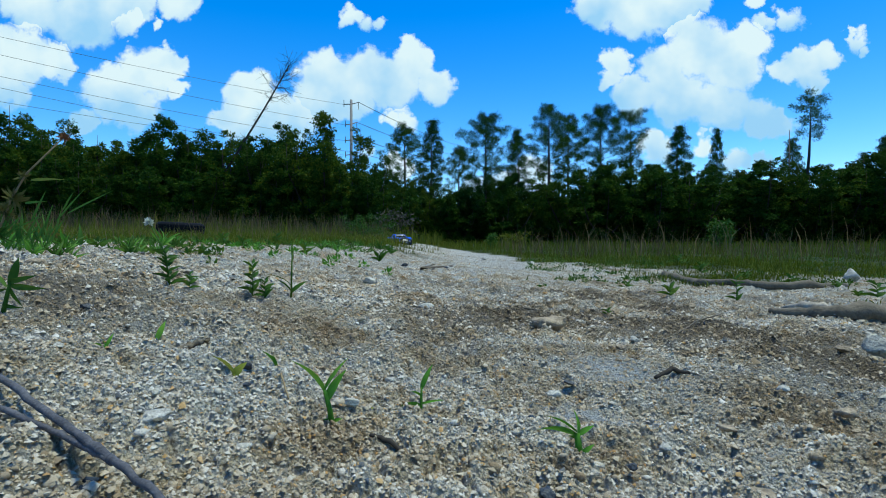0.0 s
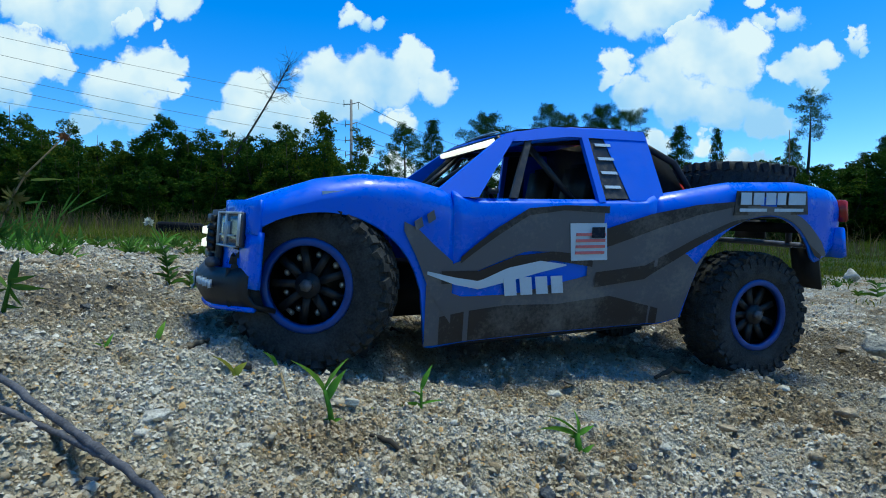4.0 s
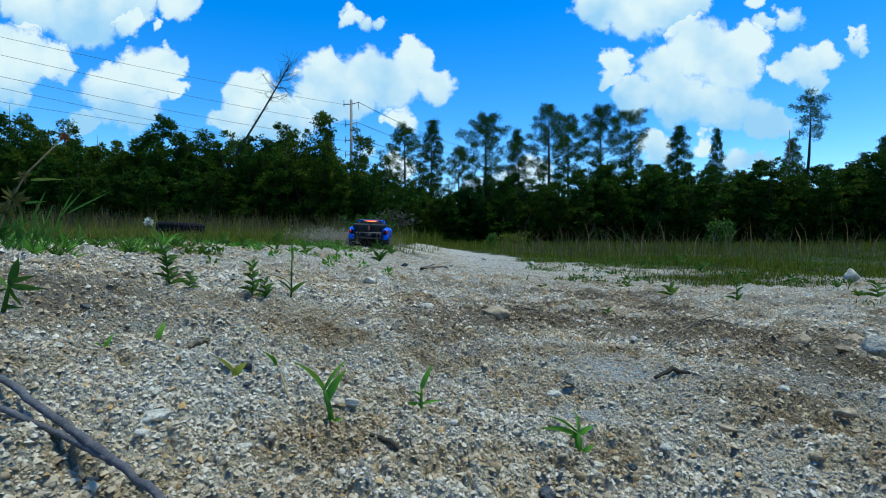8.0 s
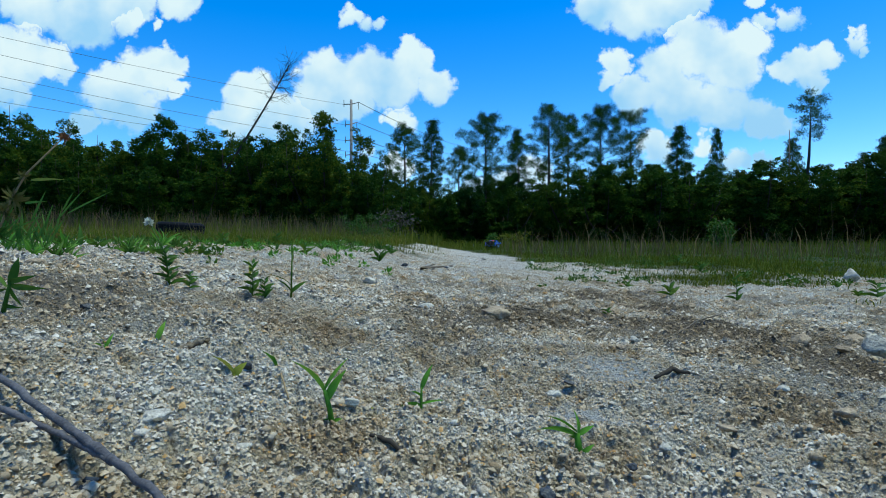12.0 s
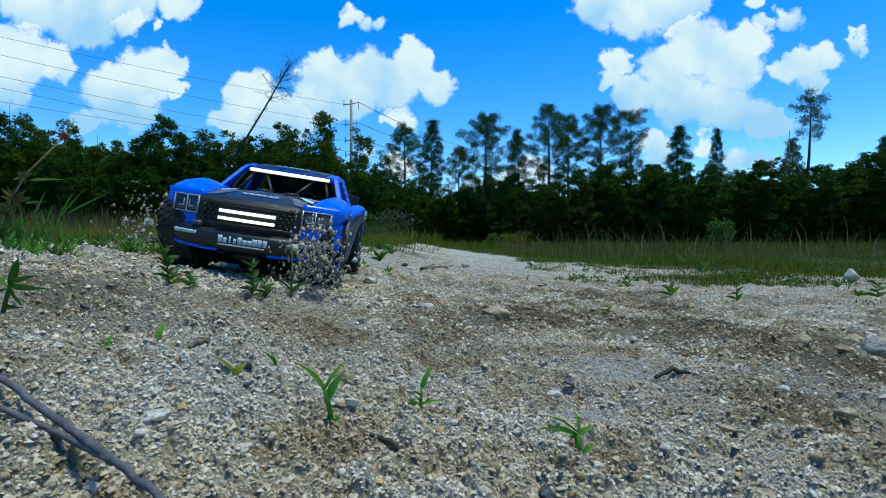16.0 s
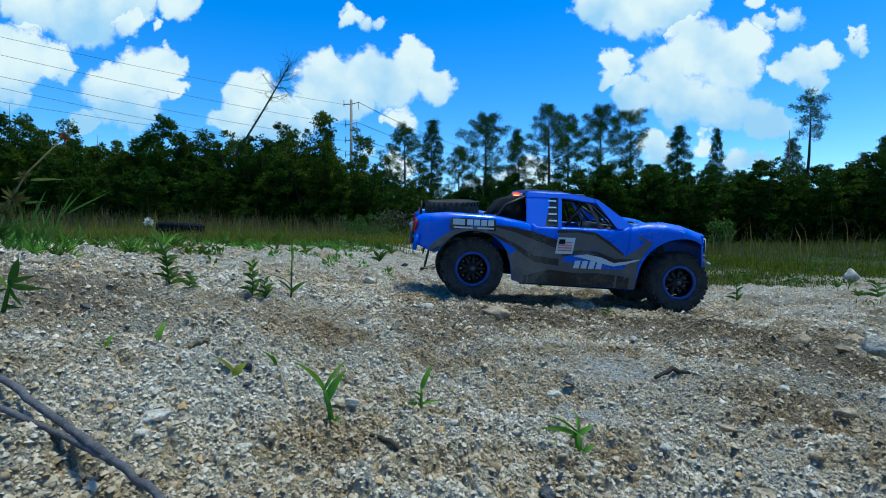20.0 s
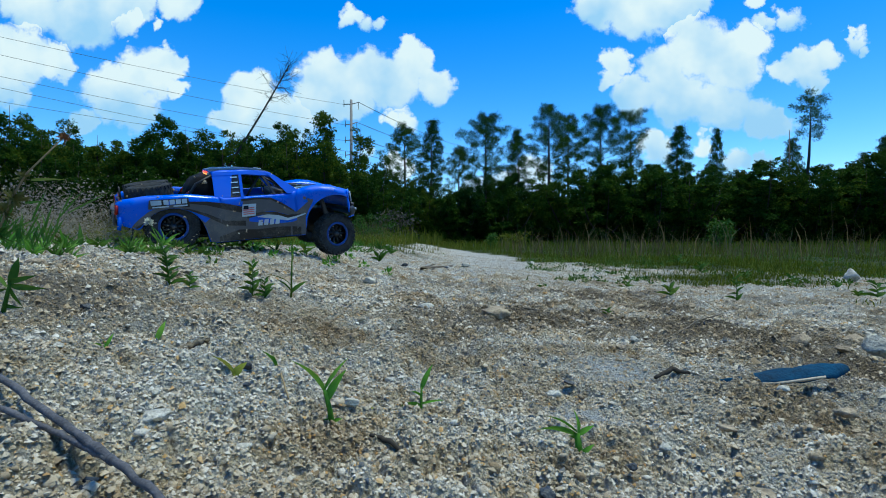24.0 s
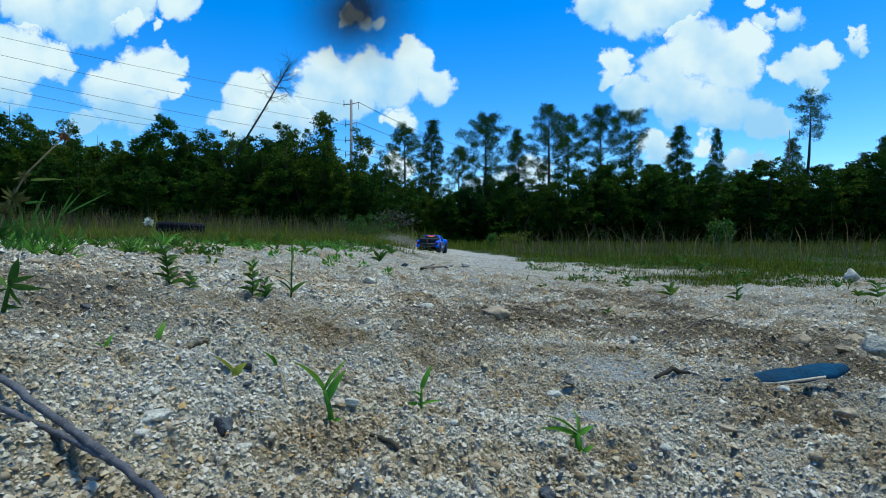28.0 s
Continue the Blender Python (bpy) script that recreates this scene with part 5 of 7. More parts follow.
    # underneath
    part("chassis", box_bm((.55, .105, .055), (.0, 0, .080), (0, 0, 0), .2), P_BLACK, top, "black chassis tub")
    part("skid_plate", box_bm((.06, .045, .005), (.285, 0, .062), (0, -24, 0), .2), P_SKID, top, "scuffed grey skid plate")
    part("gearbox", box_bm((.07, .05, .04), (.255, 0, .075), (0, 0, 0), .3), P_BLACK, top)
    part("rear_axle", rod_bm([(-.245, -.125, .074), (-.245, .125, .074)], .014, 12), P_BLACK, top)
    part("differential", box_bm((.065, .055, .055), (-.245, 0, .074), (0, 0, 0), .35), P_BLACK, top)
    for s in (1, -1):
        part("lower_arm", box_bm((.075, .095, .008), (.235, s * .085, .060), (s * 4, 0, 0), .3), P_BLACK, top)
        part("upper_arm", rod_bm([(.225, s * .04, .10), (.240, s * .125, .095)], .004), P_GUN, top)
        part("shock", rod_bm([(.215, s * .060, .175), (.235, s * .100, .070)], .008, 10), P_GUN, top)
        part("shock", rod_bm([(-.17, s * .070, .175), (-.235, s * .085, .085)], .008, 10), P_GUN, top)
        part("tie_rod", rod_bm([(.275, s * .03, .080), (.262, s * .120, .078)], .0025, 6), P_SILVER, top)
        part("trailing_arm", rod_bm([(-.06, s * .06, .055), (-.235, s * .095, .070)], .006), P_BLACK, top)
        part("nerf_bar", rod_bm([(-.125, s * .108, .044), (.135, s * .108, .038)], .005), P_BLACK, top)
        part("mud_flap", box_bm((.003, .035, .05), (-.345, s * .118, .098), (0, 12, 0), .1), P_BLACK, top)
    wheels = []
    for x in (.242, -.242):
        for s in (1, -1):
            w = build_wheel(top, "wheel", s)
            w.matrix_basis = pose(x, s * .122, .072)
            wheels.append((w, x, s))
    return tagged(top, "glossy blue radio-controlled desert truck, dusty, with lit light bars", "toy truck"), wheels


truck, WHEELS = build_truck()
# ------------------------------------------------------------ where sight lines meet the land
def spot(u, v, lift=0.0):
    """The place on the land seen along the bearing u and the dip v (both for a metre of 934)."""
    lo = .1
    for d in np.geomspace(.12, 60, 900):
        if float(lay(u / 934 * d, d)) >= EYE - v / 934 * d:
            lo = d
            break
    return u / 934 * lo, lo, float(ground_z(u / 934 * lo, lo)) + lift


# ------------------------------------------------------------ grass
def blades(name, xs, ys, hs, ws, rng, mat, label, category="grass", lean=.35):
    """Bent grass blades, every one a thin tapering strip, in one mesh."""
    n = len(xs)
    a, b = rng.uniform(0, 6.283, n), rng.uniform(0, 6.283, n)
    z = lay(xs, ys) + relief(xs, ys) - .01 * hs
    base = np.stack([xs, ys, z], -1)
    out = np.stack([np.cos(a), np.sin(a), np.zeros(n)], -1)
    side = np.stack([np.cos(b), np.sin(b), np.zeros(n)], -1)
    L = rng.uniform(.1, 1, n) * lean
    mid = base + out * (hs * L * .3)[:, None] + np.array([0, 0, 1.0]) * (hs * .58)[:, None]
    tip = base + out * (hs * L)[:, None] + np.array([0, 0, 1.0]) * (hs * (1 - .3 * L))[:, None]
    w = (ws / 2)[:, None]
    v = np.stack([base - side * w, base + side * w, mid + side * w * .8, mid - side * w * .8, tip + side * w * .15, tip - side * w * .15], 1).reshape(-1, 3)
    k = np.arange(n)[:, None] * 6
    f = np.concatenate([k + np.array([0, 1, 2, 3]), k + np.array([3, 2, 4, 5])])
    return tagged(np_mesh(name, v, f, mat), label, category, kind="stuff")


def field(rng, n, r0, r1, a0, a1, low=.15):
    """Spots in a sector of the clearing where the ground is grassy."""
    r = np.sqrt(rng.uniform(r0 ** 2, r1 ** 2, n)) if r1 / r0 < 3 else np.exp(rng.uniform(np.log(r0), np.log(r1), n))
    a = np.radians(rng.uniform(a0, a1, n))
    x, y = r * np.sin(a), r * np.cos(a)
    tuft = vnoise(x, y, .35, 41) * .6 + vnoise(x, y, 1.3, 42) * .4
    ok = (covers(x, y)[0] > rng.uniform(low, .9, n)) & (tuft > rng.uniform(.15, .7, n))
    return x[ok], y[ok]


rng = np.random.default_rng(77)
x, y = field(rng, 30000, 1.7, 7.0, -44, -3, .10)
h = rng.uniform(.025, .09, len(x)) * np.clip(.5 + y * .12, .7, 1.3)
blades("short_grass", x, y, h, rng.uniform(.002, .005, len(x)), rng, M_GRASS, "short green grass and weeds along the gravel bank", lean=.8)
x, y = field(rng, 42000, 5.0, 17.0, -46, 2)
blades("field_grass", x, y, np.clip(rng.lognormal(math.log(.15), .5, len(x)), .04, .42) * np.clip((y - 4) / 7, .28, 1.3), rng.uniform(.003, .008, len(x)), rng, M_GRASS, "knee-high green and straw field grass", lean=1.0)
x, y = field(rng, 40000, 1.9, 7.0, 2, 46, .03)
blades("short_grass", x, y, rng.uniform(.015, .05, len(x)) * np.clip(.4 + y * .15, .7, 1.3), rng.uniform(.002, .005, len(x)), rng, M_GRASS, "short yellow-green grass at the track's edge", lean=.9)
x, y = field(rng, 90000, 3.6, 17.0, 2, 46)
blades("field_grass", x, y, np.clip(rng.lognormal(math.log(.075), .75, len(x)), .015, .40) * np.clip(y * .06, .20, .8), rng.uniform(.0025, .0065, len(x)), rng, M_GRASS, "green and straw field grass beside the track", lean=1.2)
x, y = field(rng, 14000, 13, 27, -46, 46)
blades("tall_grass", x, y, rng.uniform(.35, .85, len(x)) * np.where(x > 0, .42, .8), rng.uniform(.012, .024, len(x)), rng, M_GRASS, "tall green grass below the wood", lean=.4)
x, y = field(rng, 10000, 17, 25, -46, -6)
blades("dry_grass", x, y, np.clip(rng.lognormal(math.log(.72), .28, len(x)), .3, 1.15), rng.uniform(.012, .022, len(x)), rng, M_HAY, "tall dry pinkish-brown grass stalks below the wood", lean=.25)
x, y = field(rng, 2600, 6, 22, 6, 46)
blades("dry_grass", x, y, np.clip(rng.lognormal(math.log(.26), .5, len(x)), .1, .75), rng.uniform(.005, .010, len(x)), rng, M_HAY, "scattered dry grass stalks in the field", lean=.6)
x, y = field(rng, 900, 2.2, 8.0, -44, -4)
blades("seed_stalks", x, y, rng.uniform(.08, .20, len(x)), rng.uniform(.0015, .003, len(x)), rng, M_HAY, "thin pale seed stalks on the bank", lean=.5)


# low leafy growth, far too much to count, along the bank and the track's edge
def low_weeds(n, a0, a1, d0, d1, rng, mat, label, thin):
    d = np.exp(rng.uniform(np.log(d0), np.log(d1), n))
    a = rng.uniform(a0, a1, n)
    x, y = a * d, d
    ok = vnoise(x, y, .30, 61) * .55 + vnoise(x, y, .9, 62) * .45 > rng.uniform(thin, thin + .25, n)
    x, y, d = x[ok], y[ok], d[ok]
    s = rng.uniform(.010, .024, len(x)) * np.clip(.5 + d * .22, .8, 1.9)
    cen = np.stack([x, y, ground_z(x, y) + s * .45], -1)
    v, f = leaf_cloud(cen, s, 22, .015, rng, -.5, .42)
    return tagged(np_mesh("low_weeds", v, f, mat), label, "weeds", kind="stuff")


rng = np.random.default_rng(78)
low_weeds(1000, -.86, -.12, 2.0, 6.5, rng, M_SPROUT, "low bright green weeds creeping over the gravel bank", .43)
low_weeds(1500, -.86, -.10, 2.3, 8.0, rng, M_WEED, "low dark green weeds on the gravel bank", .38)
low_weeds(200, -.88, -.42, 1.2, 2.8, rng, M_WEED, "low leafy weeds on the near bank", .40)
low_weeds(160, -.88, -.10, 1.5, 3.4, rng, M_SPROUT, "scattered bright green sprouts on the near bank", .54)
low_weeds(1600, .16, .88, 2.3, 6.5, rng, M_WEED, "low green weeds at the edge of the track", .42)


# ------------------------------------------------------------ weeds and seedlings
def leaf_strip(v, f, base, way, up, length, width, curl=.25, segs=5, roll=.95):
    """One lance-shaped leaf with a fold along the middle, added to the lists."""
    base, way, up = Vector(base), Vector(way).normalized(), Vector(up).normalized()
    up = Matrix.Rotation(roll, 3, way) @ up
    side = way.cross(up).normalized()
    s = len(v)
    for k in range(segs + 1):
        t = k / segs
        p = base + way * length * t + up * (curl * length * (t - t * t * 1.7))
        w = width * .5 * math.sin(math.pi * (.12 + .88 * t) ** .8) if t < 1 else width * .02
        v += [p - side * w + up * w * .3, p, p + side * w + up * w * .3]
    for k in range(segs):
        a = s + 3 * k
        f += [(a, a + 1, a + 4, a + 3), (a + 1, a + 2, a + 5, a + 4)]


def sprout(at, leaves, stem_h, mat, label, stem_r=.0012, lean=(0, 0)):
    """A seedling: a stem and lance-shaped leaves (turn, rise, length, width, height on the stem)."""
    top = new("seedling")
    top.matrix_basis = pose(*at)
    v, f = [], []
    tip = Vector((lean[0], lean[1], stem_h))
    tube(v, f, [(0, 0, -.006), tip * .5, tip], [stem_r * 1.2, stem_r, stem_r * .7], 6)
    link_mesh("stem", v, f, mat, top, True)
    for turn, rise, length, width, hh in leaves:
        v, f = [], []
        c, s = math.cos(radians(turn)), math.sin(radians(turn))
        r = radians(rise)
        leaf_strip(v, f, tip * hh, (c * math.cos(r), s * math.cos(r), math.sin(r)), (-c * math.sin(r), -s * math.sin(r), math.cos(r)), length, width)
        link_mesh("leaf", v, f, mat, top, True)
    return tagged(top, label, "seedling", "seedlings on the gravel")


def size_at(p, px):
    return px / 934 * p[1]


def seedlings():
    p = spot(591 - 784, 784 - 432)
    q = lambda n: size_at(p, n)
    sprout(p, [(178, 52, q(84), q(15), .90), (8, 58, q(68), q(8), 1.0), (14, 62, q(60), q(17), .72), (200, 25, q(18), q(8), .12), (-20, 30, q(18), q(8), .10)], q(64), M_SPROUT, "green grass seedling with three narrow leaves", .0017, (-q(17), 0))
    p = spot(745 - 784, 751 - 432)
    q = lambda n: size_at(p, n)
    sprout(p, [(20, 66, q(46), q(10), .95), (178, 6, q(36), q(11), .22), (8, 10, q(42), q(5), .30), (165, 30, q(22), q(8), .6)], q(42), M_SPROUT, "small green seedling with an upright leaf", .0010, (q(1), 0))
    p = spot(1029 - 784, 808 - 432)
    q = lambda n: size_at(p, n)
    sprout(p, [(176, 16, q(72), q(15), .92), (178, 34, q(66), q(6), 1.05), (80, 88, q(46), q(11), .92), (8, 28, q(36), q(10), .95), (4, 40, q(34), q(10), .25), (172, 24, q(20), q(8), .8), (60, 50, q(20), q(7), .3)], q(54), M_SPROUT, "sturdy green seedling with spreading leaves", .0024, (-q(7), 0))
    p = spot(414 - 784, 688 - 432)
    q = lambda n: size_at(p, n)
    sprout(p, [(172, 50, q(54), q(16), .2), (14, 54, q(32), q(17), .2)], q(6), M_YELLOWLEAF, "yellowing seedling with two leaves", .0012)
    p = spot(489 - 784, 692 - 432)
    q = lambda n: size_at(p, n)
    sprout(p, [(172, 58, q(40), q(14), .4), (165, 76, q(30), q(7), .4)], q(6), M_SPROUT, "little green seedling bent to one side", .0012)
    p = spot(185 - 784, 628 - 432)
    q = lambda n: size_at(p, n)
    sprout(p, [(150, 50, q(40), q(6), .2), (60, 60, q(30), q(6), .2), (190, 30, q(26), q(5), .2)], q(5), M_SPROUT, "small grass seedling on the gravel", .0008)
    p = spot(276 - 784, 622 - 432)
    q = lambda n: size_at(p, n)
    sprout(p, [(60, 62, q(38), q(10), .2), (140, 45, q(22), q(8), .2)], q(4), M_SPROUT, "small green seedling on the gravel", .0008)
    p = spot(645 - 784, 752 - 432)
    q = lambda n: size_at(p, n)
    sprout(p, [(200, 20, q(20), q(9), .2), (20, 25, q(18), q(9), .2)], q(4), M_YELLOWLEAF, "tiny yellow-green seedling in gravel", .0008)


seedlings()


def weed(at, height, width, leaves, rng, label, flower=False, mat=None, lean=0.0):
    """A leafy weed: stalk and many pointed leaves in whorls, each leaf its own piece of the foliage."""
    top = new("weed")
    top.matrix_basis = pose(*at)
    v, f = [], []
    top_p = Vector((lean * height, 0, height))
    mid = Vector((lean * height * .3 + .02 * height, 0, height * .5))
    tube(v, f, [(0, 0, -.01), mid, top_p], [height * .018, height * .014, height * .008], 6)
    link_mesh("stalk", v, f, mat or M_WEED, top, True)
    v, f = [], []
    for k in range(leaves):
        t = (k + .6) / leaves if not flower else .62 * (k + .6) / leaves
        b = Vector((0, 0, 0)).lerp(mid, min(1, t * 2)) if t < .5 else mid.lerp(top_p, t * 2 - 1)
        a = 2.399 * k
        r = radians(rng.uniform(5, 55))
        c, s = math.cos(a), math.sin(a)
        L = width * rng.uniform(.38, .60) * (1.10 - .4 * t)
        leaf_strip(v, f, b, (c * math.cos(r), s * math.cos(r), math.sin(r)), (-c * math.sin(r), -s * math.sin(r), math.cos(r)), L, L * .30, .2, 3)
    fo = link_mesh("foliage", v, f, mat or M_WEED, top, True)
    if flower:
        v, f = [], []
        for k in range(26):
            d = Vector((rng.normal(), rng.normal(), rng.normal() + .4)).normalized()
            leaf_strip(v, f, top_p + d * height * .02, d, Vector((d.y, -d.x, .3)), height * .065, height * .05, .2, 2)
        link_mesh("flower_head", v, f, M_FLOWER, top, True, "small white flower head")
    return tagged(top, label, "weed", "weeds on the gravel bank")


rng = np.random.default_rng(19)
P = lambda px, py: spot(px - 784, py - 432)
p = P(302, 512)
weed(p, size_at(p, 112), size_at(p, 46), 24, rng, "leafy weed with a small white flower head", True, None, -.34)
p = P(335, 520)
weed(p, size_at(p, 26), size_at(p, 44), 12, rng, "low leafy weed beside a taller one")
p = P(446, 534)
weed(p, size_at(p, 62), size_at(p, 50), 20, rng, "small bushy green weed in gravel")
p = P(468, 540)
weed(p, size_at(p, 36), size_at(p, 46), 15, rng, "small bushy green weed, low and spreading")
p = P(1303, 536)
weed(p, size_at(p, 44), size_at(p, 34), 14, rng, "thin green weed on the far gravel")
for px, py, hh, ww in ((1185, 528, 16, 44), (1075, 556, 12, 26), (1110, 508, 14, 30), (1520, 522, 14, 32), (1552, 524, 26, 44), (1480, 514, 12, 28), (230, 458, 18, 44), (360, 456, 16, 40), (175, 452, 20, 50),
                       (540, 448, 16, 34), (600, 440, 16, 30), (670, 462, 14, 46), (690, 452, 12, 30), (395, 440, 24, 36), (490, 436, 20, 36), (430, 445, 18, 40), (960, 510, 8, 26), (1200, 470, 16, 34), (1240, 484, 14, 34), (1320, 494, 14, 30), (1400, 498, 12, 30)):
    p = P(px, py)
    weed(p, size_at(p, hh), size_at(p, ww), 11, rng, "low green weed in the gravel")


def grass_stalk():
    """An upright stalk with a fork of thin blades at its foot."""
    p = P(515, 541)
    q = lambda n: size_at(p, n)
    sprout(p, [(170, 45, q(36), q(5), .12), (20, 40, q(34), q(8), .1), (150, 25, q(60), q(3), .25), (85, 88, q(30), q(5), .8)], q(78), M_WEED, "upright green grass stalk in gravel", .0014, (q(2), 0))
    p = P(441, 482)
    q = lambda n: size_at(p, n)
    sprout(p, [(100, 80, q(28), q(7), .2), (30, 60, q(20), q(5), .2)], q(6), M_YELLOWLEAF, "yellow grass tuft in gravel", .001)


grass_stalk()


def near_left_plants():
    """The plants at the near left: a tall dry seed stalk, broad leaves and long thin blades."""
    r = np.random.default_rng(8)
    d = .62
    def at(px, py):
        return Vector(((px - 784) / 934 * d, d, EYE - (py - 432) / 934 * d))
    foot = at(-40, 470)
    top = new("seed_stalk")
    top.matrix_basis = Matrix.Translation(foot)
    v, f = [], []
    pts = [at(-40, 470) - foot, at(0, 405) - foot, at(22, 350) - foot, at(48, 308) - foot, at(112, 246) - foot]
    tube(v, f, pts, [.0017, .0015, .0013, .0011, .0008], 7)
    link_mesh("stalk", v, f, M_STRAW, top, True, "dry straw-coloured stalk")
    for c, n, L, m, nm in ((at(115, 244), 60, .0085, M_RUST, "seed_head"), (at(42, 312), 22, .012, M_BRACT, "bract"), (at(26, 352), 34, .017, M_BRACT, "leaf"), (at(8, 376), 30, .020, M_BRACT, "leaf"), (at(-4, 410), 20, .024, M_WEED, "leaf")):
        for k in range(n):
            v, f = [], []
            dd = Vector((r.normal(), r.normal() * .6, r.normal() + .3)).normalized()
            leaf_strip(v, f, c - foot, dd, Vector((dd.y + .1, -dd.x, .4)), L * r.uniform(.5, 1.1), L * .20, .2, 3)
            link_mesh(nm, v, f, m, top, True)
    v, f = [], []
    leaf_strip(v, f, at(56, 319) - foot, at(112, 317) - at(56, 319), Vector((0, -.4, .8)), (at(112, 317) - at(56, 319)).length, .0034, .14, 6)
    link_mesh("leaf", v, f, M_YELLOWLEAF, top, True)
    tagged(top, "tall dry seed stalk with a brown head", "weed")
    # long thin blades that rise and bend outwards
    tuft = new("grass_tuft")
    root = at(20, 425)
    tuft.matrix_basis = Matrix.Translation(root)
    ends = [((120, 378), (200, 337), 4), ((100, 392), (154, 329), 4), ((112, 372), (132, 337), 4), ((56, 392), (84, 333), 5), ((45, 360), (80, 356), 6)]
    for k in range(58):
        x0_ = r.uniform(-10, 95)
        y0_ = 432 + r.uniform(-16, 14)
        g_, h_ = r.normal(8, 26), r.uniform(22, 74)
        ends.append(((x0_, y0_), (x0_ + g_, y0_ - h_), r.uniform(2.5, 5)))
    for a, b, w in ends:
        v, f = [], []
        o, e = at(*a) - root, at(*b) - root
        leaf_strip(v, f, o, e - o, Vector((.1 if b[0] > a[0] else -.1, -.5, .8)), (e - o).length, w / 934 * d * .75, r.uniform(.04, .28), 6)
        link_mesh("blade", v, f, M_GRASSBLADE, tuft, True)
    tagged(tuft, "tuft of long thin green grass blades", "grass")
    # broad-leaved weed, lower
    d = .42
    weedb = new("weed")
    root = at(10, 520)
    weedb.matrix_basis = Matrix.Translation(root)
    for a, b, w in (((18, 505), (34, 452), 22), ((20, 506), (76, 512), 18), ((18, 510), (36, 542), 20), ((10, 508), (-25, 470), 20), ((12, 512), (-30, 530), 22), ((14, 500), (62, 488), 16), ((5, 540), (36, 546), 12)):
        v, f = [], []
        o, e = at(*a) - root, at(*b) - root
        leaf_strip(v, f, o, e - o, Vector((0, -.6, .7)), (e - o).length, w / 934 * d * .62, .15, 6)
        link_mesh("leaf", v, f, M_WEED, weedb, True)
    v, f = [], []
    tube(v, f, [at(-10, 620) - root, at(8, 540) - root, at(18, 500) - root], [.002, .0017, .0013], 6)
    link_mesh("stem", v, f, M_WEED, weedb, True)
    tagged(weedb, "broad-leaved green weed rising at the bank's edge", "weed")
    # a folded broad blade and a yellow one, farther back
    p = P(140, 446)
    q = lambda n: size_at(p, n)
    sprout(p, [(85, 84, q(50), q(9), .1), (170, 42, q(70), q(8), .1), (175, 15, q(44), q(8), .1), (10, 40, q(34), q(8), .1)], q(6), M_WEED, "upright folded green grass blade", .002)
    p = P(125, 447)
    q = lambda n: size_at(p, n)
    sprout(p, [(176, 44, q(60), q(9), .1), (178, 8, q(52), q(8), .1)], q(5), M_BRACT, "withered brown-green grass blade", .002)
    for px, py in ((160, 440), (172, 442), (105, 436), (195, 452), (215, 456), (235, 452), (250, 458), (80, 446)):
        p = P(px, py)
        q = lambda n: size_at(p, n)
        sprout(p, [(r.uniform(0, 360), r.uniform(40, 80), q(r.uniform(12, 34)), q(3.5), .2) for _ in range(8)], q(4), M_WEED if px % 4 else M_SPROUT, "tuft of green grass on the bank", .001)


near_left_plants()


def bank_tufts():
    """Small tufts of grass and weeds along the crest of the bank."""
    r = np.random.default_rng(88)
    for k in range(34):
        px = r.uniform(0, 300) if k < 26 else r.uniform(300, 700)
        p = P(px, r.uniform(446, 466) if px < 300 else r.uniform(442, 452))
        q = lambda n: size_at(p, n)
        big = 1.0 if px < 300 else .6
        leaves = [(r.uniform(0, 360), r.uniform(25, 80), q(r.uniform(14, 44) * big), q(r.uniform(3, 6) * big), .2) for _ in range(9)]
        sprout(p, leaves, q(5), (M_GRASSBLADE, M_SPROUT, M_WEED)[k % 3], "small tuft of green grass on the gravel bank", .001)


bank_tufts()


def bush(px, py, hh, ww, d, mat, label, per=18, leaf=.07):
    r = np.random.default_rng(px)
    x0, y0, z0 = at_px(px - 784, d)
    top = new("bush")
    top.matrix_basis = pose(x0, y0, z0)
    H, W = hh / 934 * d, ww / 934 * d
    v, f = [], []
    cen, rad = [], []
    for k in range(46):
        c = np.array([r.normal(0, W * .24), r.normal(0, W * .24), H * r.uniform(.15, .92)])
        cen.append(c)
        rad.append(H * r.uniform(.08, .16))
        if k % 3 == 0:
            tube(v, f, [(0, 0, -.02), c * .5 + np.array([0, 0, .03]), c], [.008, .006, .003], 4)
    link_mesh("branches", v, f, M_BARK, top, True)
    lv, lf = leaf_cloud(cen, rad, per, leaf, r, .1, .35)
    np_mesh("foliage", lv, lf, mat, top)
    return tagged(top, label, "bush")


bush(648, 420, 52, 90, 12.0, M_WEED, "light green feathery bush in the field", 60, .04)
bush(1275, 420, 56, 34, 14.0, M_WEED, "upright yellow-green bush by the field", 20, .10)
bush(706, 420, 62, 80, 26.0, M_DRYLEAF, "grey leafless shrub before the wood", 10, .16)
bush(870, 425, 30, 18, 16.0, M_WEED, "small upright green shrub in the field")
bush(905, 425, 28, 60, 24.0, M_GRASS, "low scrub at the end of the track", 14, .12)


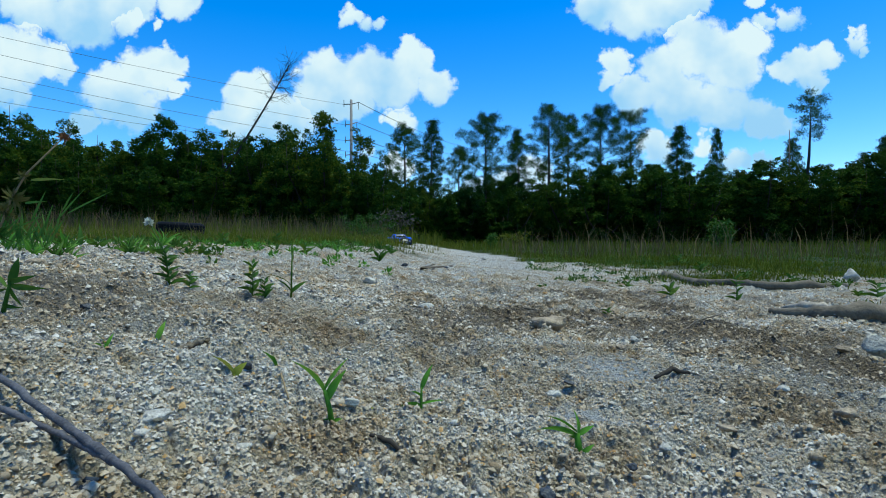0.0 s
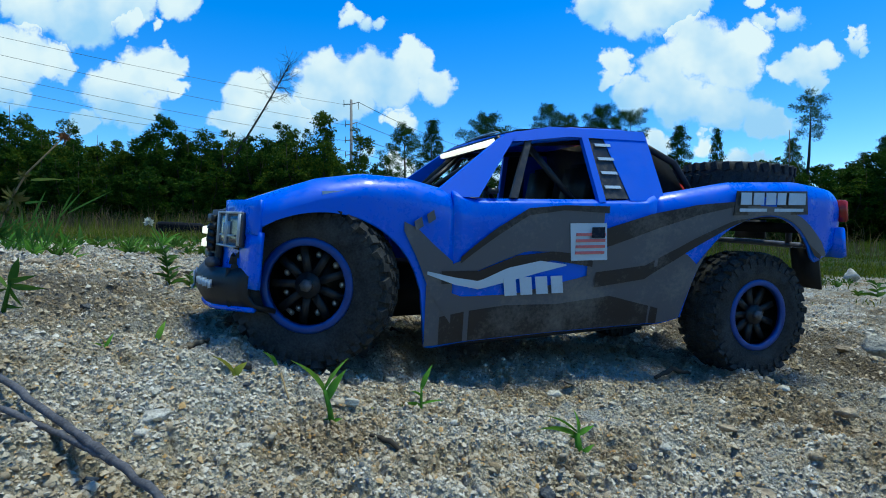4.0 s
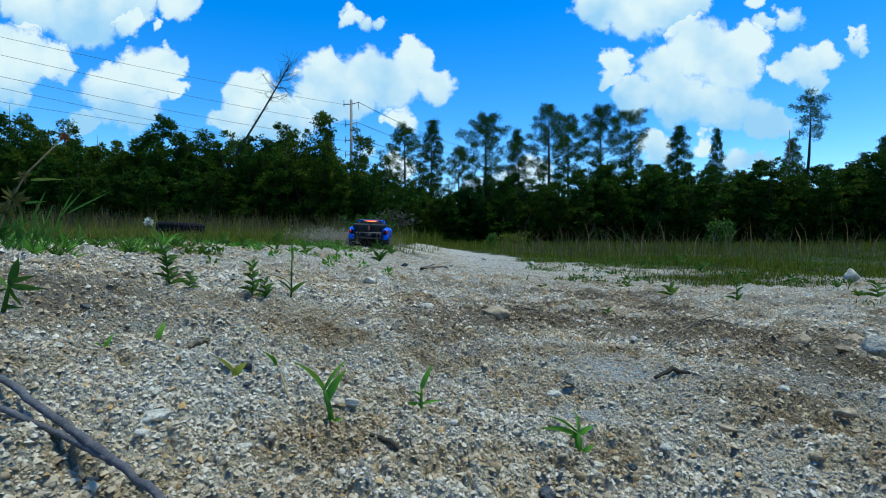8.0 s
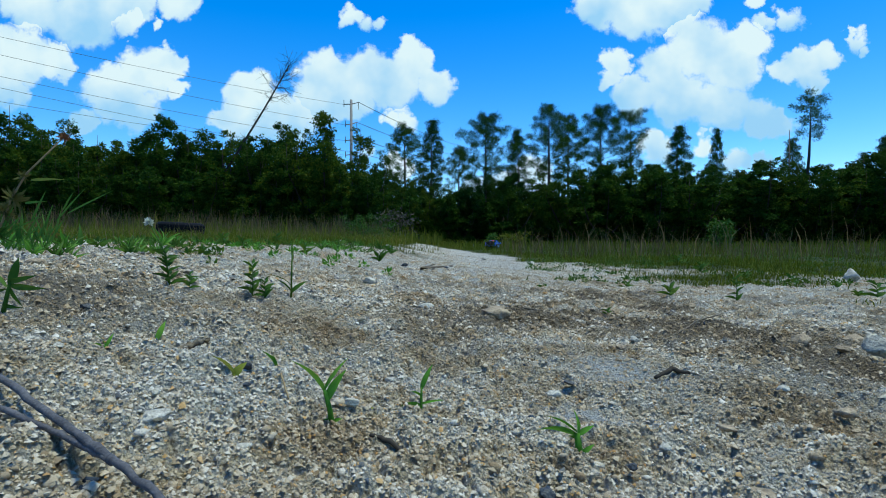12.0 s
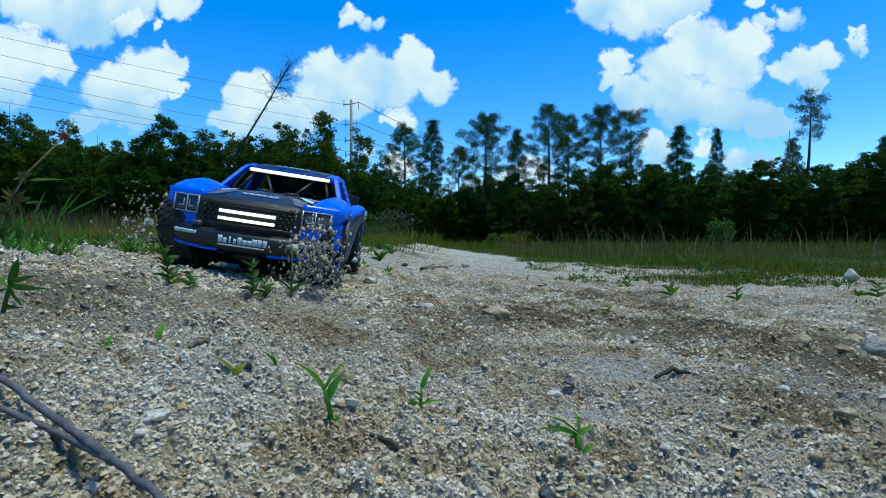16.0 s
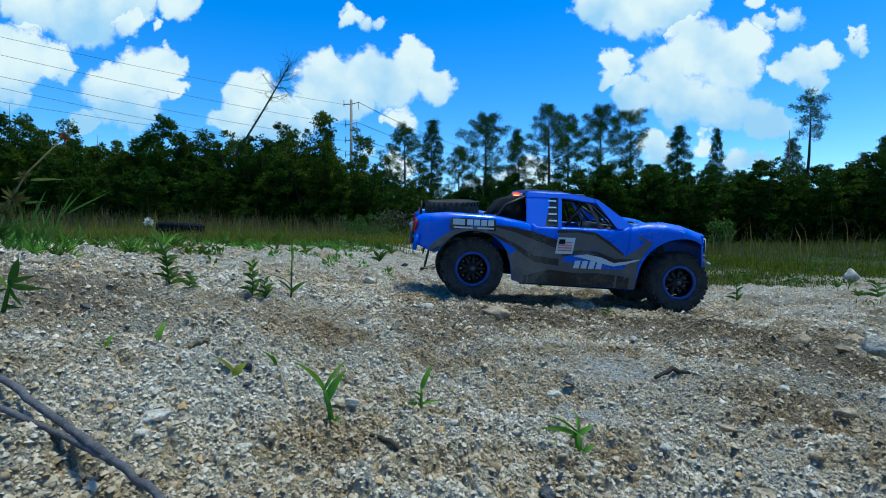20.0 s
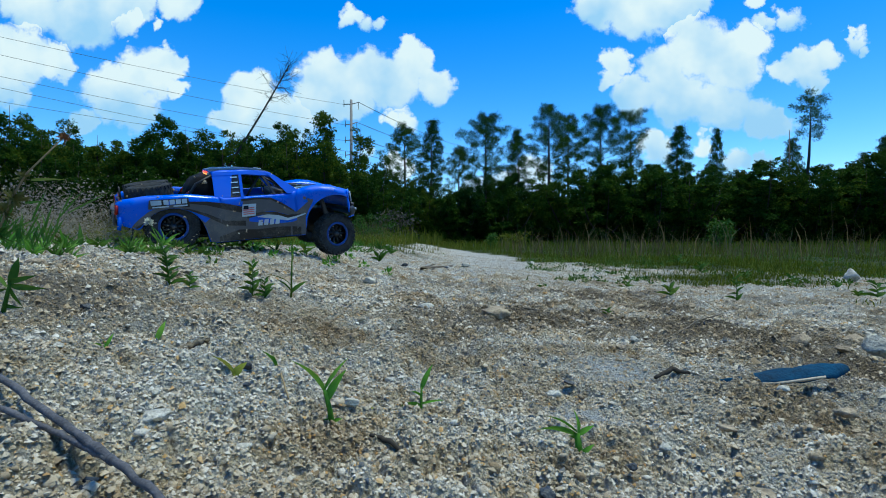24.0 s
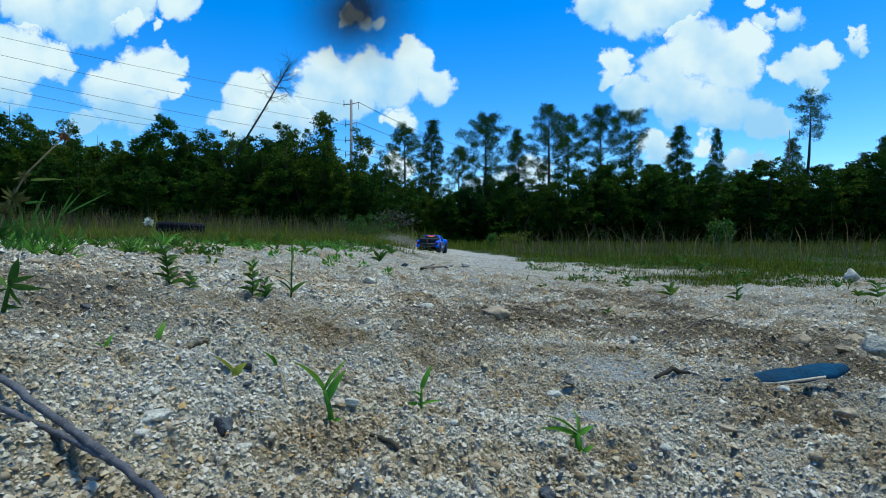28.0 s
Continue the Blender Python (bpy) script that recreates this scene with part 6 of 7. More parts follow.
# ------------------------------------------------------------ old tyre in the grass
def old_tyre():
    top = new("old_tyre")
    n, prof = 48, [(.17, .045), (.20, .085), (.25, .102), (.29, .092), (.31, .06), (.315, 0)]
    prof = prof + [(r, -z) for r, z in prof[::-1][1:]]
    m = len(prof)
    vv = np.array([[r * math.cos(2 * math.pi * k / n), r * math.sin(2 * math.pi * k / n), z] for k in range(n) for r, z in prof])
    ff = np.array([[k * m + q, k * m + q + 1, ((k + 1) % n) * m + q + 1, ((k + 1) % n) * m + q] for k in range(n) for q in range(m - 1)])
    np_mesh("carcass", vv, ff, M_OLDTYRE, top, True)
    bm = bmesh.new()
    for k in range(44):
        a = 2 * math.pi * k / 44
        for z in (-.04, 0, .04):
            bmesh.ops.create_cube(bm, size=1, matrix=Matrix.Rotation(a + (.07 if z == 0 else 0), 4, "Z") @ pose(.316, 0, z) @ Matrix.Diagonal((.012, .030, .034, 1)))
    t = part("tread", bm, M_OLDTYRE, top, "worn tread blocks", False)
    t["kind"] = "stuff"
    return tagged(top, "old black car tyre lying in the weeds", "tyre")


x_, y_, z_ = at_px(320 - 784, 7.3)
old_tyre().matrix_basis = pose(x_, y_, EYE - (405 - 432) / 934 * 7.3, 2, 2, 30) @ Matrix.Diagonal((.96, .96, .85, 1))

# ------------------------------------------------------------ stones, one by one
STONES = [  # bearing, dip, width, what, squash
    (655, 504, 36, M_LIME, .5, "whitish limestone lump"), (750, 548, 36, M_LIME, .55, "pale limestone lump"), (1505, 500, 34, M_LIME, .9, "white limestone rock at the field's edge"),
    (1560, 634, 52, M_GREYROCK, 1.25, "large grey-white rock"), (1490, 622, 30, M_TANROCK, .6, "small tan stone"), (1123, 606, 22, M_LIME, .7, "bluish-white stone"), (60, 476, 44, M_TANROCK, .75, "rounded brown stone on the bank"),
    (152, 556, 26, M_DARKSTONE, .8, "dark slate stone"), (865, 612, 26, M_LIME, .8, "pale pebble stone"), (984, 704, 34, M_LIME, .6, "flat pale stone"), (1330, 892, 130, M_TANROCK, .2, "broad flat pale stone"), (967, 880, 46, M_DARKSTONE, .5, "slate-blue stone"),
    (1007, 680, 24, M_DARKSTONE, .4, "slate-blue chip"), (222, 732, 26, M_DARKSTONE, .7, "slate-blue pebble"), (272, 742, 30, M_LIME, .7, "white shell fragment"), (438, 674, 20, M_DARKSTONE, .9, "dark pebble"), (436, 708, 16, M_DARKSTONE, .9, "dark crumb of stone"),
    (1120, 834, 22, M_DARKSTONE, .8, "dark pebble"), (1505, 738, 46, M_TANROCK, .5, "tan stone"), (622, 762, 38, M_LIME, .6, "pale stone beside a seedling"), (276, 810, 60, M_LIME, .5, "pale crumbly stone"), (428, 826, 50, M_LIME, .5, "pale crumbly stone"),
    (155, 608, 26, M_LIME, .6, "pale stone"), (466, 584, 26, M_LIME, .6, "pale stone"), (100, 628, 22, M_LIME, .6, "pale stone"), (800, 580, 28, M_TANROCK, .7, "tan clod"), (1098, 636, 24, M_TANROCK, .7, "brown clod"), (1120, 645, 16, M_TANROCK, .7, "brown clod"),
    (1290, 765, 34, M_TANROCK, .6, "tan clod"), (1390, 706, 26, M_LIME, .7, "pale pebble"), (1180, 800, 30, M_LIME, .6, "pale pebble"), (50, 612, 20, M_LIME, .7, "pale pebble"), (540, 622, 16, M_LIME, .7, "pale pebble"), (690, 678, 26, M_LIME, .6, "pale pebble"),
    (1225, 545, 22, M_TANROCK, .6, "tan stone on the far gravel"), (1310, 520, 22, M_LIME, .6, "pale stone on the far gravel"), (940, 470, 14, M_LIME, .7, "white stone on the track"), (600, 432, 14, M_LIME, .8, "white stone in the grass"), (686, 440, 14, M_LIME, .8, "white stone in the grass"),
    (715, 472, 14, M_DARKSTONE, .7, "grey stone on the track"), (790, 476, 12, M_DARKSTONE, .7, "grey stone on the track"), (705, 446, 12, M_LIME, .8, "white stone by the track"), (335, 462, 14, M_LIME, .7, "pale stone on the bank"), (280, 425, 16, M_LIME, .7, "white stone in the weeds"),
]
for k, (px, py, w, m, sq, lab) in enumerate(STONES):
    p = P(px, py)
    rock("stone", p[0], p[1], size_at(p, w) / 1.15, m, 100 + k, lab + (" lying on the gravel" if len(lab.split()) < 4 else ""), sq, .22, 37 * k, 1.15)


# stones that the truck shifts: where they lie at first and where they end up
def shifted(label, px, py, w, mat, squash, first, t0, t1, seed):
    b = P(px, py)
    a = first if not isinstance(first[0], int) else P(*first)
    size = size_at(b, w) / 1.15
    ob = rock("stone", b[0], b[1], size, mat, seed, label, squash, .22, 20, 1.2)
    up = size * squash * .28
    m0, m1 = pose(a[0], a[1], float(lay(a[0], a[1])) + up, 0, 0, -40), pose(b[0], b[1], float(lay(b[0], b[1])) + up, 0, 0, 20)
    ob.matrix_basis = m0
    MOVERS.append(lambda: walk(ob, [(0.0, m0), (t0, m0), (t1, m1), (28.0, m1)]))


shifted("broad tan rock with a pale top", 876, 566, 72, M_TANROCK, .6, (972, 584), 3.6, 4.6, 201)
shifted("tan stone thrown up by the wheels", 1417, 610, 42, M_TANROCK, .75, (1.3, .9), 3.6, 4.6, 202)
shifted("flat tan stone by a bigger rock", 1512, 610, 50, M_TANROCK, .55, (1.35, 1.0), 3.6, 4.6, 203)
shifted("brown stone beside a paler one", 1368, 618, 34, M_TANROCK, .6, (1.4, .85), 3.6, 4.6, 204)
shifted("white stone on the track", 824, 472, 16, M_LIME, .8, (857, 460), 12.6, 14.2, 205)
shifted("brown clod of dried earth", 440, 610, 34, M_TANROCK, .6, (-1.3, .6), 14.0, 14.6, 206)


def thrown_stone():
    """A dark stone that lands near the seedlings late on."""
    b = P(397, 790)
    size = size_at(b, 46)
    ob = rock("stone", b[0], b[1], size, M_DARKSTONE, 222, "rough dark stone thrown onto the gravel", .9, .1, 0, 1.0)
    z = float(ground_z(b[0], b[1])) + size * .40
    a = (-.05, 1.9, -.10)
    rows = [(0.0, pose(*a)), (25.2, pose(*a))]
    for t, k in ((25.45, .25), (25.7, .5), (25.95, .75)):
        rows.append((t, pose(a[0] + (b[0] - a[0]) * k, a[1] + (b[1] - a[1]) * k, .02 + 1.1 * k * (1 - k), 200 * k, 150 * k, 80 * k)))
    rows += [(26.2, pose(b[0], b[1], z, 0, 0, 30)), (28.0, pose(b[0], b[1], z, 0, 0, 30))]
    ob.matrix_basis = rows[0][1]
    MOVERS.append(lambda: walk(ob, rows))


thrown_stone()


# ------------------------------------------------------------ sticks and bark
def stick(name, pts, radii, mat, label, category="stick", sides=9, wob=.15, flat=1.0):
    """A knobbly stick along points, about its own middle."""
    r = np.random.default_rng(len(pts) * 7 + int(1000 * radii[0]))
    pts = [Vector(p) for p in pts]
    c = sum(pts, Vector()) / len(pts)
    fine, rad = [], []
    for k in range(len(pts) - 1):
        for j in range(6):
            t = j / 6
            fine.append(pts[k].lerp(pts[k + 1], t) - c + Vector(r.normal(0, radii[k] * .18, 3)))
            rad.append((radii[k] * (1 - t) + radii[k + 1] * t) * r.uniform(1 - wob, 1 + wob))
    fine.append(pts[-1] - c)
    rad.append(radii[-1])
    v, f = [], []
    tube(v, f, fine, rad, sides)
    v = [Vector((q.x, q.y, q.z * flat)) for q in v] if flat != 1 else v
    ob = link_mesh(name, v, f, mat, None, True)
    ob.matrix_basis = Matrix.Translation(c)
    return tagged(ob, label, category), c


def lies(px, py, lift):
    x0, y0, z0 = P(px, py)
    return Vector((x0, y0, z0 + lift))


s1, c1 = stick("dead_branch", [lies(1176, 488, .02), lies(1235, 500, .02), lies(1290, 505, .015), lies(1360, 511, .015), lies(1430, 513, .015), lies(1498, 508, .02)], [.024, .020, .014, .016, .017, .010], M_DEADWOOD, "long weathered dead branch on the gravel", "branch")
s2, c2 = stick("bark_slab", [lies(1362, 552, .006), lies(1420, 560, .008), lies(1480, 567, .012), lies(1600, 568, .014)], [.006, .016, .020, .026], M_DEADWOOD, "split slab of dark bark", "bark", 9, .2)
s3, c3 = stick("bark_slab", [lies(1385, 548, .012), lies(1430, 556, .014), lies(1480, 560, .014)], [.004, .014, .008], M_PALEBARK, "pale strip of split wood", "bark", 7, .2)
for ob_, c_, dx, dy, tn in ((s1, c1, 3.6, .8, 50), (s2, c2, 1.2, .2, -60), (s3, c3, 1.3, .1, 40)):
    m0_ = Matrix.Translation(c_)
    m1_ = pose(c_.x + dx, c_.y + dy, c_.z, 0, 0, tn)
    MOVERS.append(lambda ob_=ob_, m0_=m0_, m1_=m1_: walk(ob_, [(0.0, m0_), (3.1, m0_), (3.9, m1_), (28.0, m1_)]))
def rests(px, py, d):
    """A spot on a twig that bridges the lumps close to the lens, at the depth d."""
    return Vector(((px - 784) / 934 * d, d, EYE - (py - 432) / 934 * d))


stick("twig", [rests(-120, 590, .300), rests(0, 670, .258), rests(75, 724, .234), rests(150, 780, .210), rests(205, 822, .193), rests(285, 886, .170), rests(350, 940, .152)], [.0019, .0018, .0018, .0017, .0016, .0015, .0015], M_TWIG, "weathered grey-blue twig close to the lens", "twig")
stick("twig", [rests(-120, 680, .262), rests(0, 724, .238), rests(70, 754, .226), rests(140, 788, .210), rests(196, 822, .194)], [.0014, .0014, .0014, .0013, .0010], M_TWIG, "weathered twig beside another", "twig")
stick("twig", [lies(1203, 602, .006), lies(1235, 588, .008), lies(1268, 578, .010), lies(1278, 562, .014)], [.0010, .0013, .0013, .0009], M_DEADWOOD, "thin pale curved twig", "twig")
stick("twig", [lies(1160, 672, .006), lies(1190, 672, .008), lies(1222, 670, .006)], [.0018, .0028, .0016], M_BARK, "short dark piece of wood", "twig")
stick("twig", [lies(655, 806, .003), lies(690, 812, .003), lies(722, 820, .003)], [.0010, .0016, .0010], M_BARK, "brown flake of bark on gravel", "bark")
stick("twig", [lies(306, 636, .003), lies(336, 634, .005), lies(368, 628, .003)], [.0022, .0030, .0018], M_DEADWOOD, "short grey twig on gravel", "twig")
stick("twig", [lies(690, 592, .004), lies(735, 600, .005)], [.003, .002], M_DEADWOOD, "short grey twig on the gravel", "twig")
stick("twig", [lies(900, 548, .004), lies(960, 560, .005), lies(1000, 572, .004)], [.002, .0022, .0016], M_DEADWOOD, "thin grey twig in churned earth", "twig")
stick("twig", [lies(496, 700, .002), lies(510, 742, .002)], [.0008, .0006], M_STRAW, "thin straw on the gravel", "straw")
stick("twig", [lies(586, 786, .002), lies(636, 812, .002)], [.0010, .0007], M_STRAW, "thin straw by a seedling", "straw")
stick("twig", [lies(800, 470, .01), lies(745, 482, .01), lies(770, 470, .015)], [.006, .005, .003], M_DEADWOOD, "small dark stick on the track", "twig")


def bark_strip():
    """A blue-grey strip of bark that a wheel flings across; flat, curved, with a torn pale edge."""
    top = new("bark_strip")
    L = .150
    pts, under = [], []
    for k in range(15):
        t = k / 14
        w = .0155 * min(1, 2.4 * t + .12) * (1 if t < .86 else 1 - 3.2 * (t - .86))
        row = []
        for j in range(7):
            q = -1 + j / 3
            row.append((L * (t - .5), q * w, .006 * (1 - q * q) + .006 * t + .0012 * math.sin(23 * t + 3 * q)))
        pts.append(row)
    grid_part("outer_bark", pts, M_BLUEBARK, top, .0022)
    v, f = [], []
    tube(v, f, [(L * (t - .5), -.0155 * min(1, 2.4 * t + .12), .002 + .006 * t) for t in np.linspace(.05, .75, 8)], [.0016] * 8, 5)
    link_mesh("torn_edge", v, f, M_PALEBARK, top, True, "pale torn edge")
    tagged(top, "slate-blue curved strip of bark", "bark")
    a = spot(1385 - 784, 684 - 432)
    end = pose(a[0], a[1], a[2] + .010, 12, -3, 8)
    hid = pose(1.35, 1.0, float(lay(1.35, 1.0)) + .01, 0, 0, 60)
    d = .62
    fly = pose((1085 - 784) / 934 * d, d, EYE - (515 - 432) / 934 * d, 25, 14, -12)
    MOVERS.append(lambda: walk(top, [(0.0, hid), (21.1, hid), (21.5, fly), (21.8, pose(a[0] - .02, a[1] + .02, a[2] + .05, 60, 20, 40)), (22.1, end), (28.0, end)]))


bark_strip()


def flung_stick():
    d = 1.05
    a = Vector(((1000 - 784) / 934 * d, d, EYE - (470 - 432) / 934 * d))
    b = Vector(((1220 - 784) / 934 * d, d + .1, EYE - (403 - 432) / 934 * (d + .1)))
    ob, c = stick("twig", [a, a.lerp(b, .5) + Vector((0, 0, -.006)), b], [.003, .0026, .0016], M_PALEBARK, "thin pale stick flung up by a wheel", "twig")
    hid = pose(1.5, 1.2, float(lay(1.5, 1.2)) + .005, 0, 20, 30)
    end = pose(1.55, 1.0, float(lay(1.55, 1.0)) + .005, 0, 20, -30)
    ob.matrix_basis = hid
    MOVERS.append(lambda: walk(ob, [(0.0, hid), (21.1, hid), (21.5, Matrix.Translation(c)), (22.0, end), (28.0, end)]))


flung_stick()
# ------------------------------------------------------------ dust and gravel thrown up by the wheels
M_DUST = leafy("dust_flakes", [(0, (.34, .29, .22)), (1, (.50, .44, .35))], .95, .45)
M_SPRAY = leafy("flying_gravel", [(0, (.16, .13, .10)), (.5, (.36, .32, .26)), (1, (.62, .59, .52))], .9, .1)


def in_air(u, v, d):
    return Vector(((u - 784) / 934 * d, d, EYE - (v - 432) / 934 * d))


def flung(name, extent, count, bit, way, mat, rng, label, category):
    """A loose swarm of bits that flies as one: it leaves the ground, follows its way and falls back."""
    c = np.clip(rng.normal(0, .45, (count, 3)), -1.1, 1.1) * np.array(extent)
    s = bit * rng.lognormal(0, .45, count)
    if mat is M_DUST:
        tri = rng.normal(0, 1, (count, 3, 3)) * (s * .8)[:, None, None]
        v, f = (c[:, None, :] + tri).reshape(-1, 3), np.arange(count * 3).reshape(-1, 3)
    else:
        base = np.array([(1, 0, -.6), (-.6, .9, -.5), (-.6, -.9, -.5), (.1, 0, 1.0), (.5, .6, .4)])
        fac = np.array([(0, 2, 1), (0, 1, 4), (1, 3, 4), (0, 4, 3), (1, 2, 3), (2, 0, 3)])
        v = (c[:, None, :] + base[None] * (s / 2)[:, None, None] * (1 + rng.uniform(-.4, .4, (count, 5, 3)))).reshape(-1, 3)
        f = (fac[None] + (np.arange(count) * 5)[:, None, None]).reshape(-1, 3)
    ob = tagged(np_mesh(name, v, f, mat), label, category, kind="stuff")
    pts = [(t, in_air(u, w, d)) for t, u, w, d in way]
    deep = -.35 - 1.2 * extent[2]
    a, b = pts[0][1], pts[-1][1]
    rows = []
    if pts[0][0] > .3:
        rows += [(0.0, pose(a.x, a.y, deep)), (pts[0][0] - .14, pose(a.x, a.y, deep))]
    for k, (t, p) in enumerate(pts):
        rows.append((t, pose(p.x, p.y, p.z, 8 * k, 5 * k, 12 * k)))
    if pts[-1][0] < 27.6:
        rows += [(pts[-1][0] + .25, pose(b.x, b.y, deep, 0, 0, 40)), (28.0, pose(b.x, b.y, deep, 0, 0, 40))]
    ob.matrix_basis = rows[0][1]
    MOVERS.append(lambda: walk(ob, rows))
    return ob


rng = np.random.default_rng(404)
HAZE = [
    ((.11, .10, .06), 5000, .0016, [(1.85, 1205, 475, 2.1), (2.1, 1240, 470, 2.1), (2.5, 1395, 475, 1.9), (2.9, 1480, 478, 1.9)]),
    ((.07, .07, .05), 2500, .0016, [(5.95, 455, 440, 2.2), (6.2, 430, 432, 2.3), (6.7, 320, 405, 2.4)]),
    ((.40, .3, .08), 6500, .0026, [(7.7, 600, 432, 4.1), (8.0, 610, 426, 4.1), (8.5, 640, 424, 4.6), (9.2, 640, 428, 4.9), (9.9, 660, 434, 5.0)]),
    ((.30, .4, .09), 5000, .0026, [(8.5, 690, 430, 5.0), (9.2, 700, 422, 5.5), (10.2, 715, 430, 6.0)]),
    ((.40, .3, .09), 4000, .0032, [(9.4, 740, 432, 7.0), (10.1, 735, 435, 7.5), (10.8, 790, 440, 8.0)]),
    ((.10, .10, .08), 4000, .0015, [(18.3, 545, 425, 2.0), (18.6, 530, 415, 2.0), (19.0, 480, 420, 2.0), (19.4, 430, 428, 2.0)]),
    ((.36, .25, .10), 8000, .0017, [(24.1, 260, 425, 1.6), (24.6, 320, 415, 1.6), (25.2, 420, 425, 1.65), (25.7, 480, 430, 1.7)]),
    ((.26, .2, .11), 9000, .0017, [(24.6, 560, 445, 1.5), (24.95, 640, 440, 1.55), (25.3, 740, 445, 1.65), (25.8, 770, 452, 1.8)]),
    ((.30, .3, .10), 7000, .0020, [(25.35, 860, 445, 2.2), (25.7, 960, 430, 2.4), (26.1, 1060, 430, 2.7), (26.6, 1080, 446, 3.0), (27.0, 1110, 460, 3.2)]),
    ((.40, .3, .08), 4000, .0026, [(26.2, 950, 440, 4.5), (26.7, 985, 442, 4.6), (27.3, 1010, 448, 4.8)]),
    ((.26, .2, .12), 5000, .0018, [(23.4, 210, 440, 1.5), (23.7, 150, 420, 1.5), (24.0, 110, 402, 1.5), (24.5, 60, 410, 1.5)]),
    ((.30, .3, .10), 5000, .0032, [(27.7, 735, 434, 7.3), (28.0, 708, 430, 7.3)]),
]
for ext, n, bit, way in HAZE:
    flung("dust_cloud", ext, n * 4, bit, way, M_DUST, rng, "drifting cloud of fine pale dust", "dust")
SPRAY = [
    ((.20, .15, .13), 420, .0050, [(6.2, 460, 425, 2.4), (6.5, 385, 385, 2.3), (6.8, 320, 402, 2.3)]),
    ((.06, .05, .07), 700, .0045, [(15.85, 590, 480, .78), (16.0, 556, 466, .80), (16.2, 500, 440, .85), (16.4, 430, 460, .95)]),
    ((.08, .08, .10), 420, .0048, [(15.8, 280, 440, 1.1), (16.0, 262, 418, 1.1), (16.15, 240, 390, 1.2), (16.45, 200, 330, 1.5), (16.9, 140, 400, 1.5)]),
    ((.24, .15, .16), 700, .0055, [(16.2, 470, 430, 1.4), (16.5, 330, 350, 1.3), (16.8, 220, 300, 1.3), (17.1, 130, 400, 1.3)]),
    ((.13, .1, .06), 700, .0042, [(16.3, 600, 455, 1.2), (16.5, 550, 432, 1.2), (16.75, 480, 445, 1.3)]),
    ((.20, .15, .07), 650, .0036, [(20.9, 1300, 490, 1.6), (21.2, 1380, 465, 1.5), (21.5, 1440, 440, 1.4), (21.8, 1540, 470, 1.3)]),
    ((.22, .12, .07), 2200, .0038, [(20.7, 1250, 530, 1.15), (20.95, 1310, 490, 1.15), (21.2, 1380, 470, 1.2), (21.5, 1480, 500, 1.2)]),
    ((.20, .1, .09), 160, .0040, [(20.8, 1200, 400, 1.2), (21.0, 1350, 230, 1.2), (21.25, 1500, 300, 1.2)]),
    ((.16, .1, .06), 90, .0050, [(21.1, 1300, 380, 1.2), (21.5, 1500, 60, 1.2), (21.8, 1560, 300, 1.2)]),
    ((.16, .1, .08), 1300, .0048, [(24.15, 380, 440, 1.5), (24.5, 580, 425, 1.5), (24.8, 650, 445, 1.7)]),
    ((.40, .2, .17), 800, .0050, [(24.0, 240, 420, 1.6), (24.4, 230, 380, 1.6), (25.0, 180, 340, 1.5), (25.4, 120, 420, 1.5)]),
    ((.32, .2, .20), 1600, .0055, [(24.65, 560, 430, 1.8), (25.0, 420, 340, 1.8), (25.4, 280, 300, 1.6), (25.8, 150, 400, 1.6)]),
    ((.22, .15, .09), 1400, .0042, [(24.75, 690, 440, 1.9), (25.0, 680, 432, 1.9), (25.3, 600, 430, 1.9)]),
    ((.42, .2, .24), 700, .0060, [(25.15, 500, 380, 1.6), (25.5, 260, 240, 1.4), (25.8, 110, 180, 1.3), (26.1, 40, 400, 1.3)]),
    ((.52, .3, .17), 4200, .0044, [(25.45, 950, 430, 2.2), (25.7, 1120, 390, 2.1), (26.0, 1330, 365, 2.0), (26.25, 1480, 400, 1.9), (26.45, 1560, 460, 1.9)]),
    ((.50, .3, .30), 260, .0042, [(25.4, 900, 380, 1.7), (26.0, 1250, 190, 1.6), (26.5, 1500, 330, 1.6)]),
    ((.50, .25, .30), 160, .0034, [(25.6, 600, 360, 1.3), (26.0, 560, 300, 1.2), (26.3, 480, 430, 1.2)]),
]
for ext, n, bit, way in SPRAY:
    flung("gravel_spray", ext, n, bit, way, M_SPRAY, rng, "spray of gravel flung up by the wheels", "gravel")


def flying_clod(size, way, seed):
    """One clod in flight."""
    pts = [(t, in_air(u, v, d)) for t, u, v, d in way]
    a, b = pts[0][1], pts[-1][1]
    ob = rock("clod", a.x, a.y, size, M_TANROCK, seed, "clod of dried earth flung through the air", .8, .2, 0, 1.15)
    rows = [(0.0, pose(a.x, a.y, -.3)), (pts[0][0] - .12, pose(a.x, a.y, -.3))]
    rows += [(t, pose(p.x, p.y, p.z, 60 * k, 40 * k, 0)) for k, (t, p) in enumerate(pts)]
    rows += [(pts[-1][0] + .2, pose(b.x, b.y, -.3)), (28.0, pose(b.x, b.y, -.3))]
    ob.matrix_basis = rows[0][1]
    MOVERS.append(lambda: walk(ob, rows))


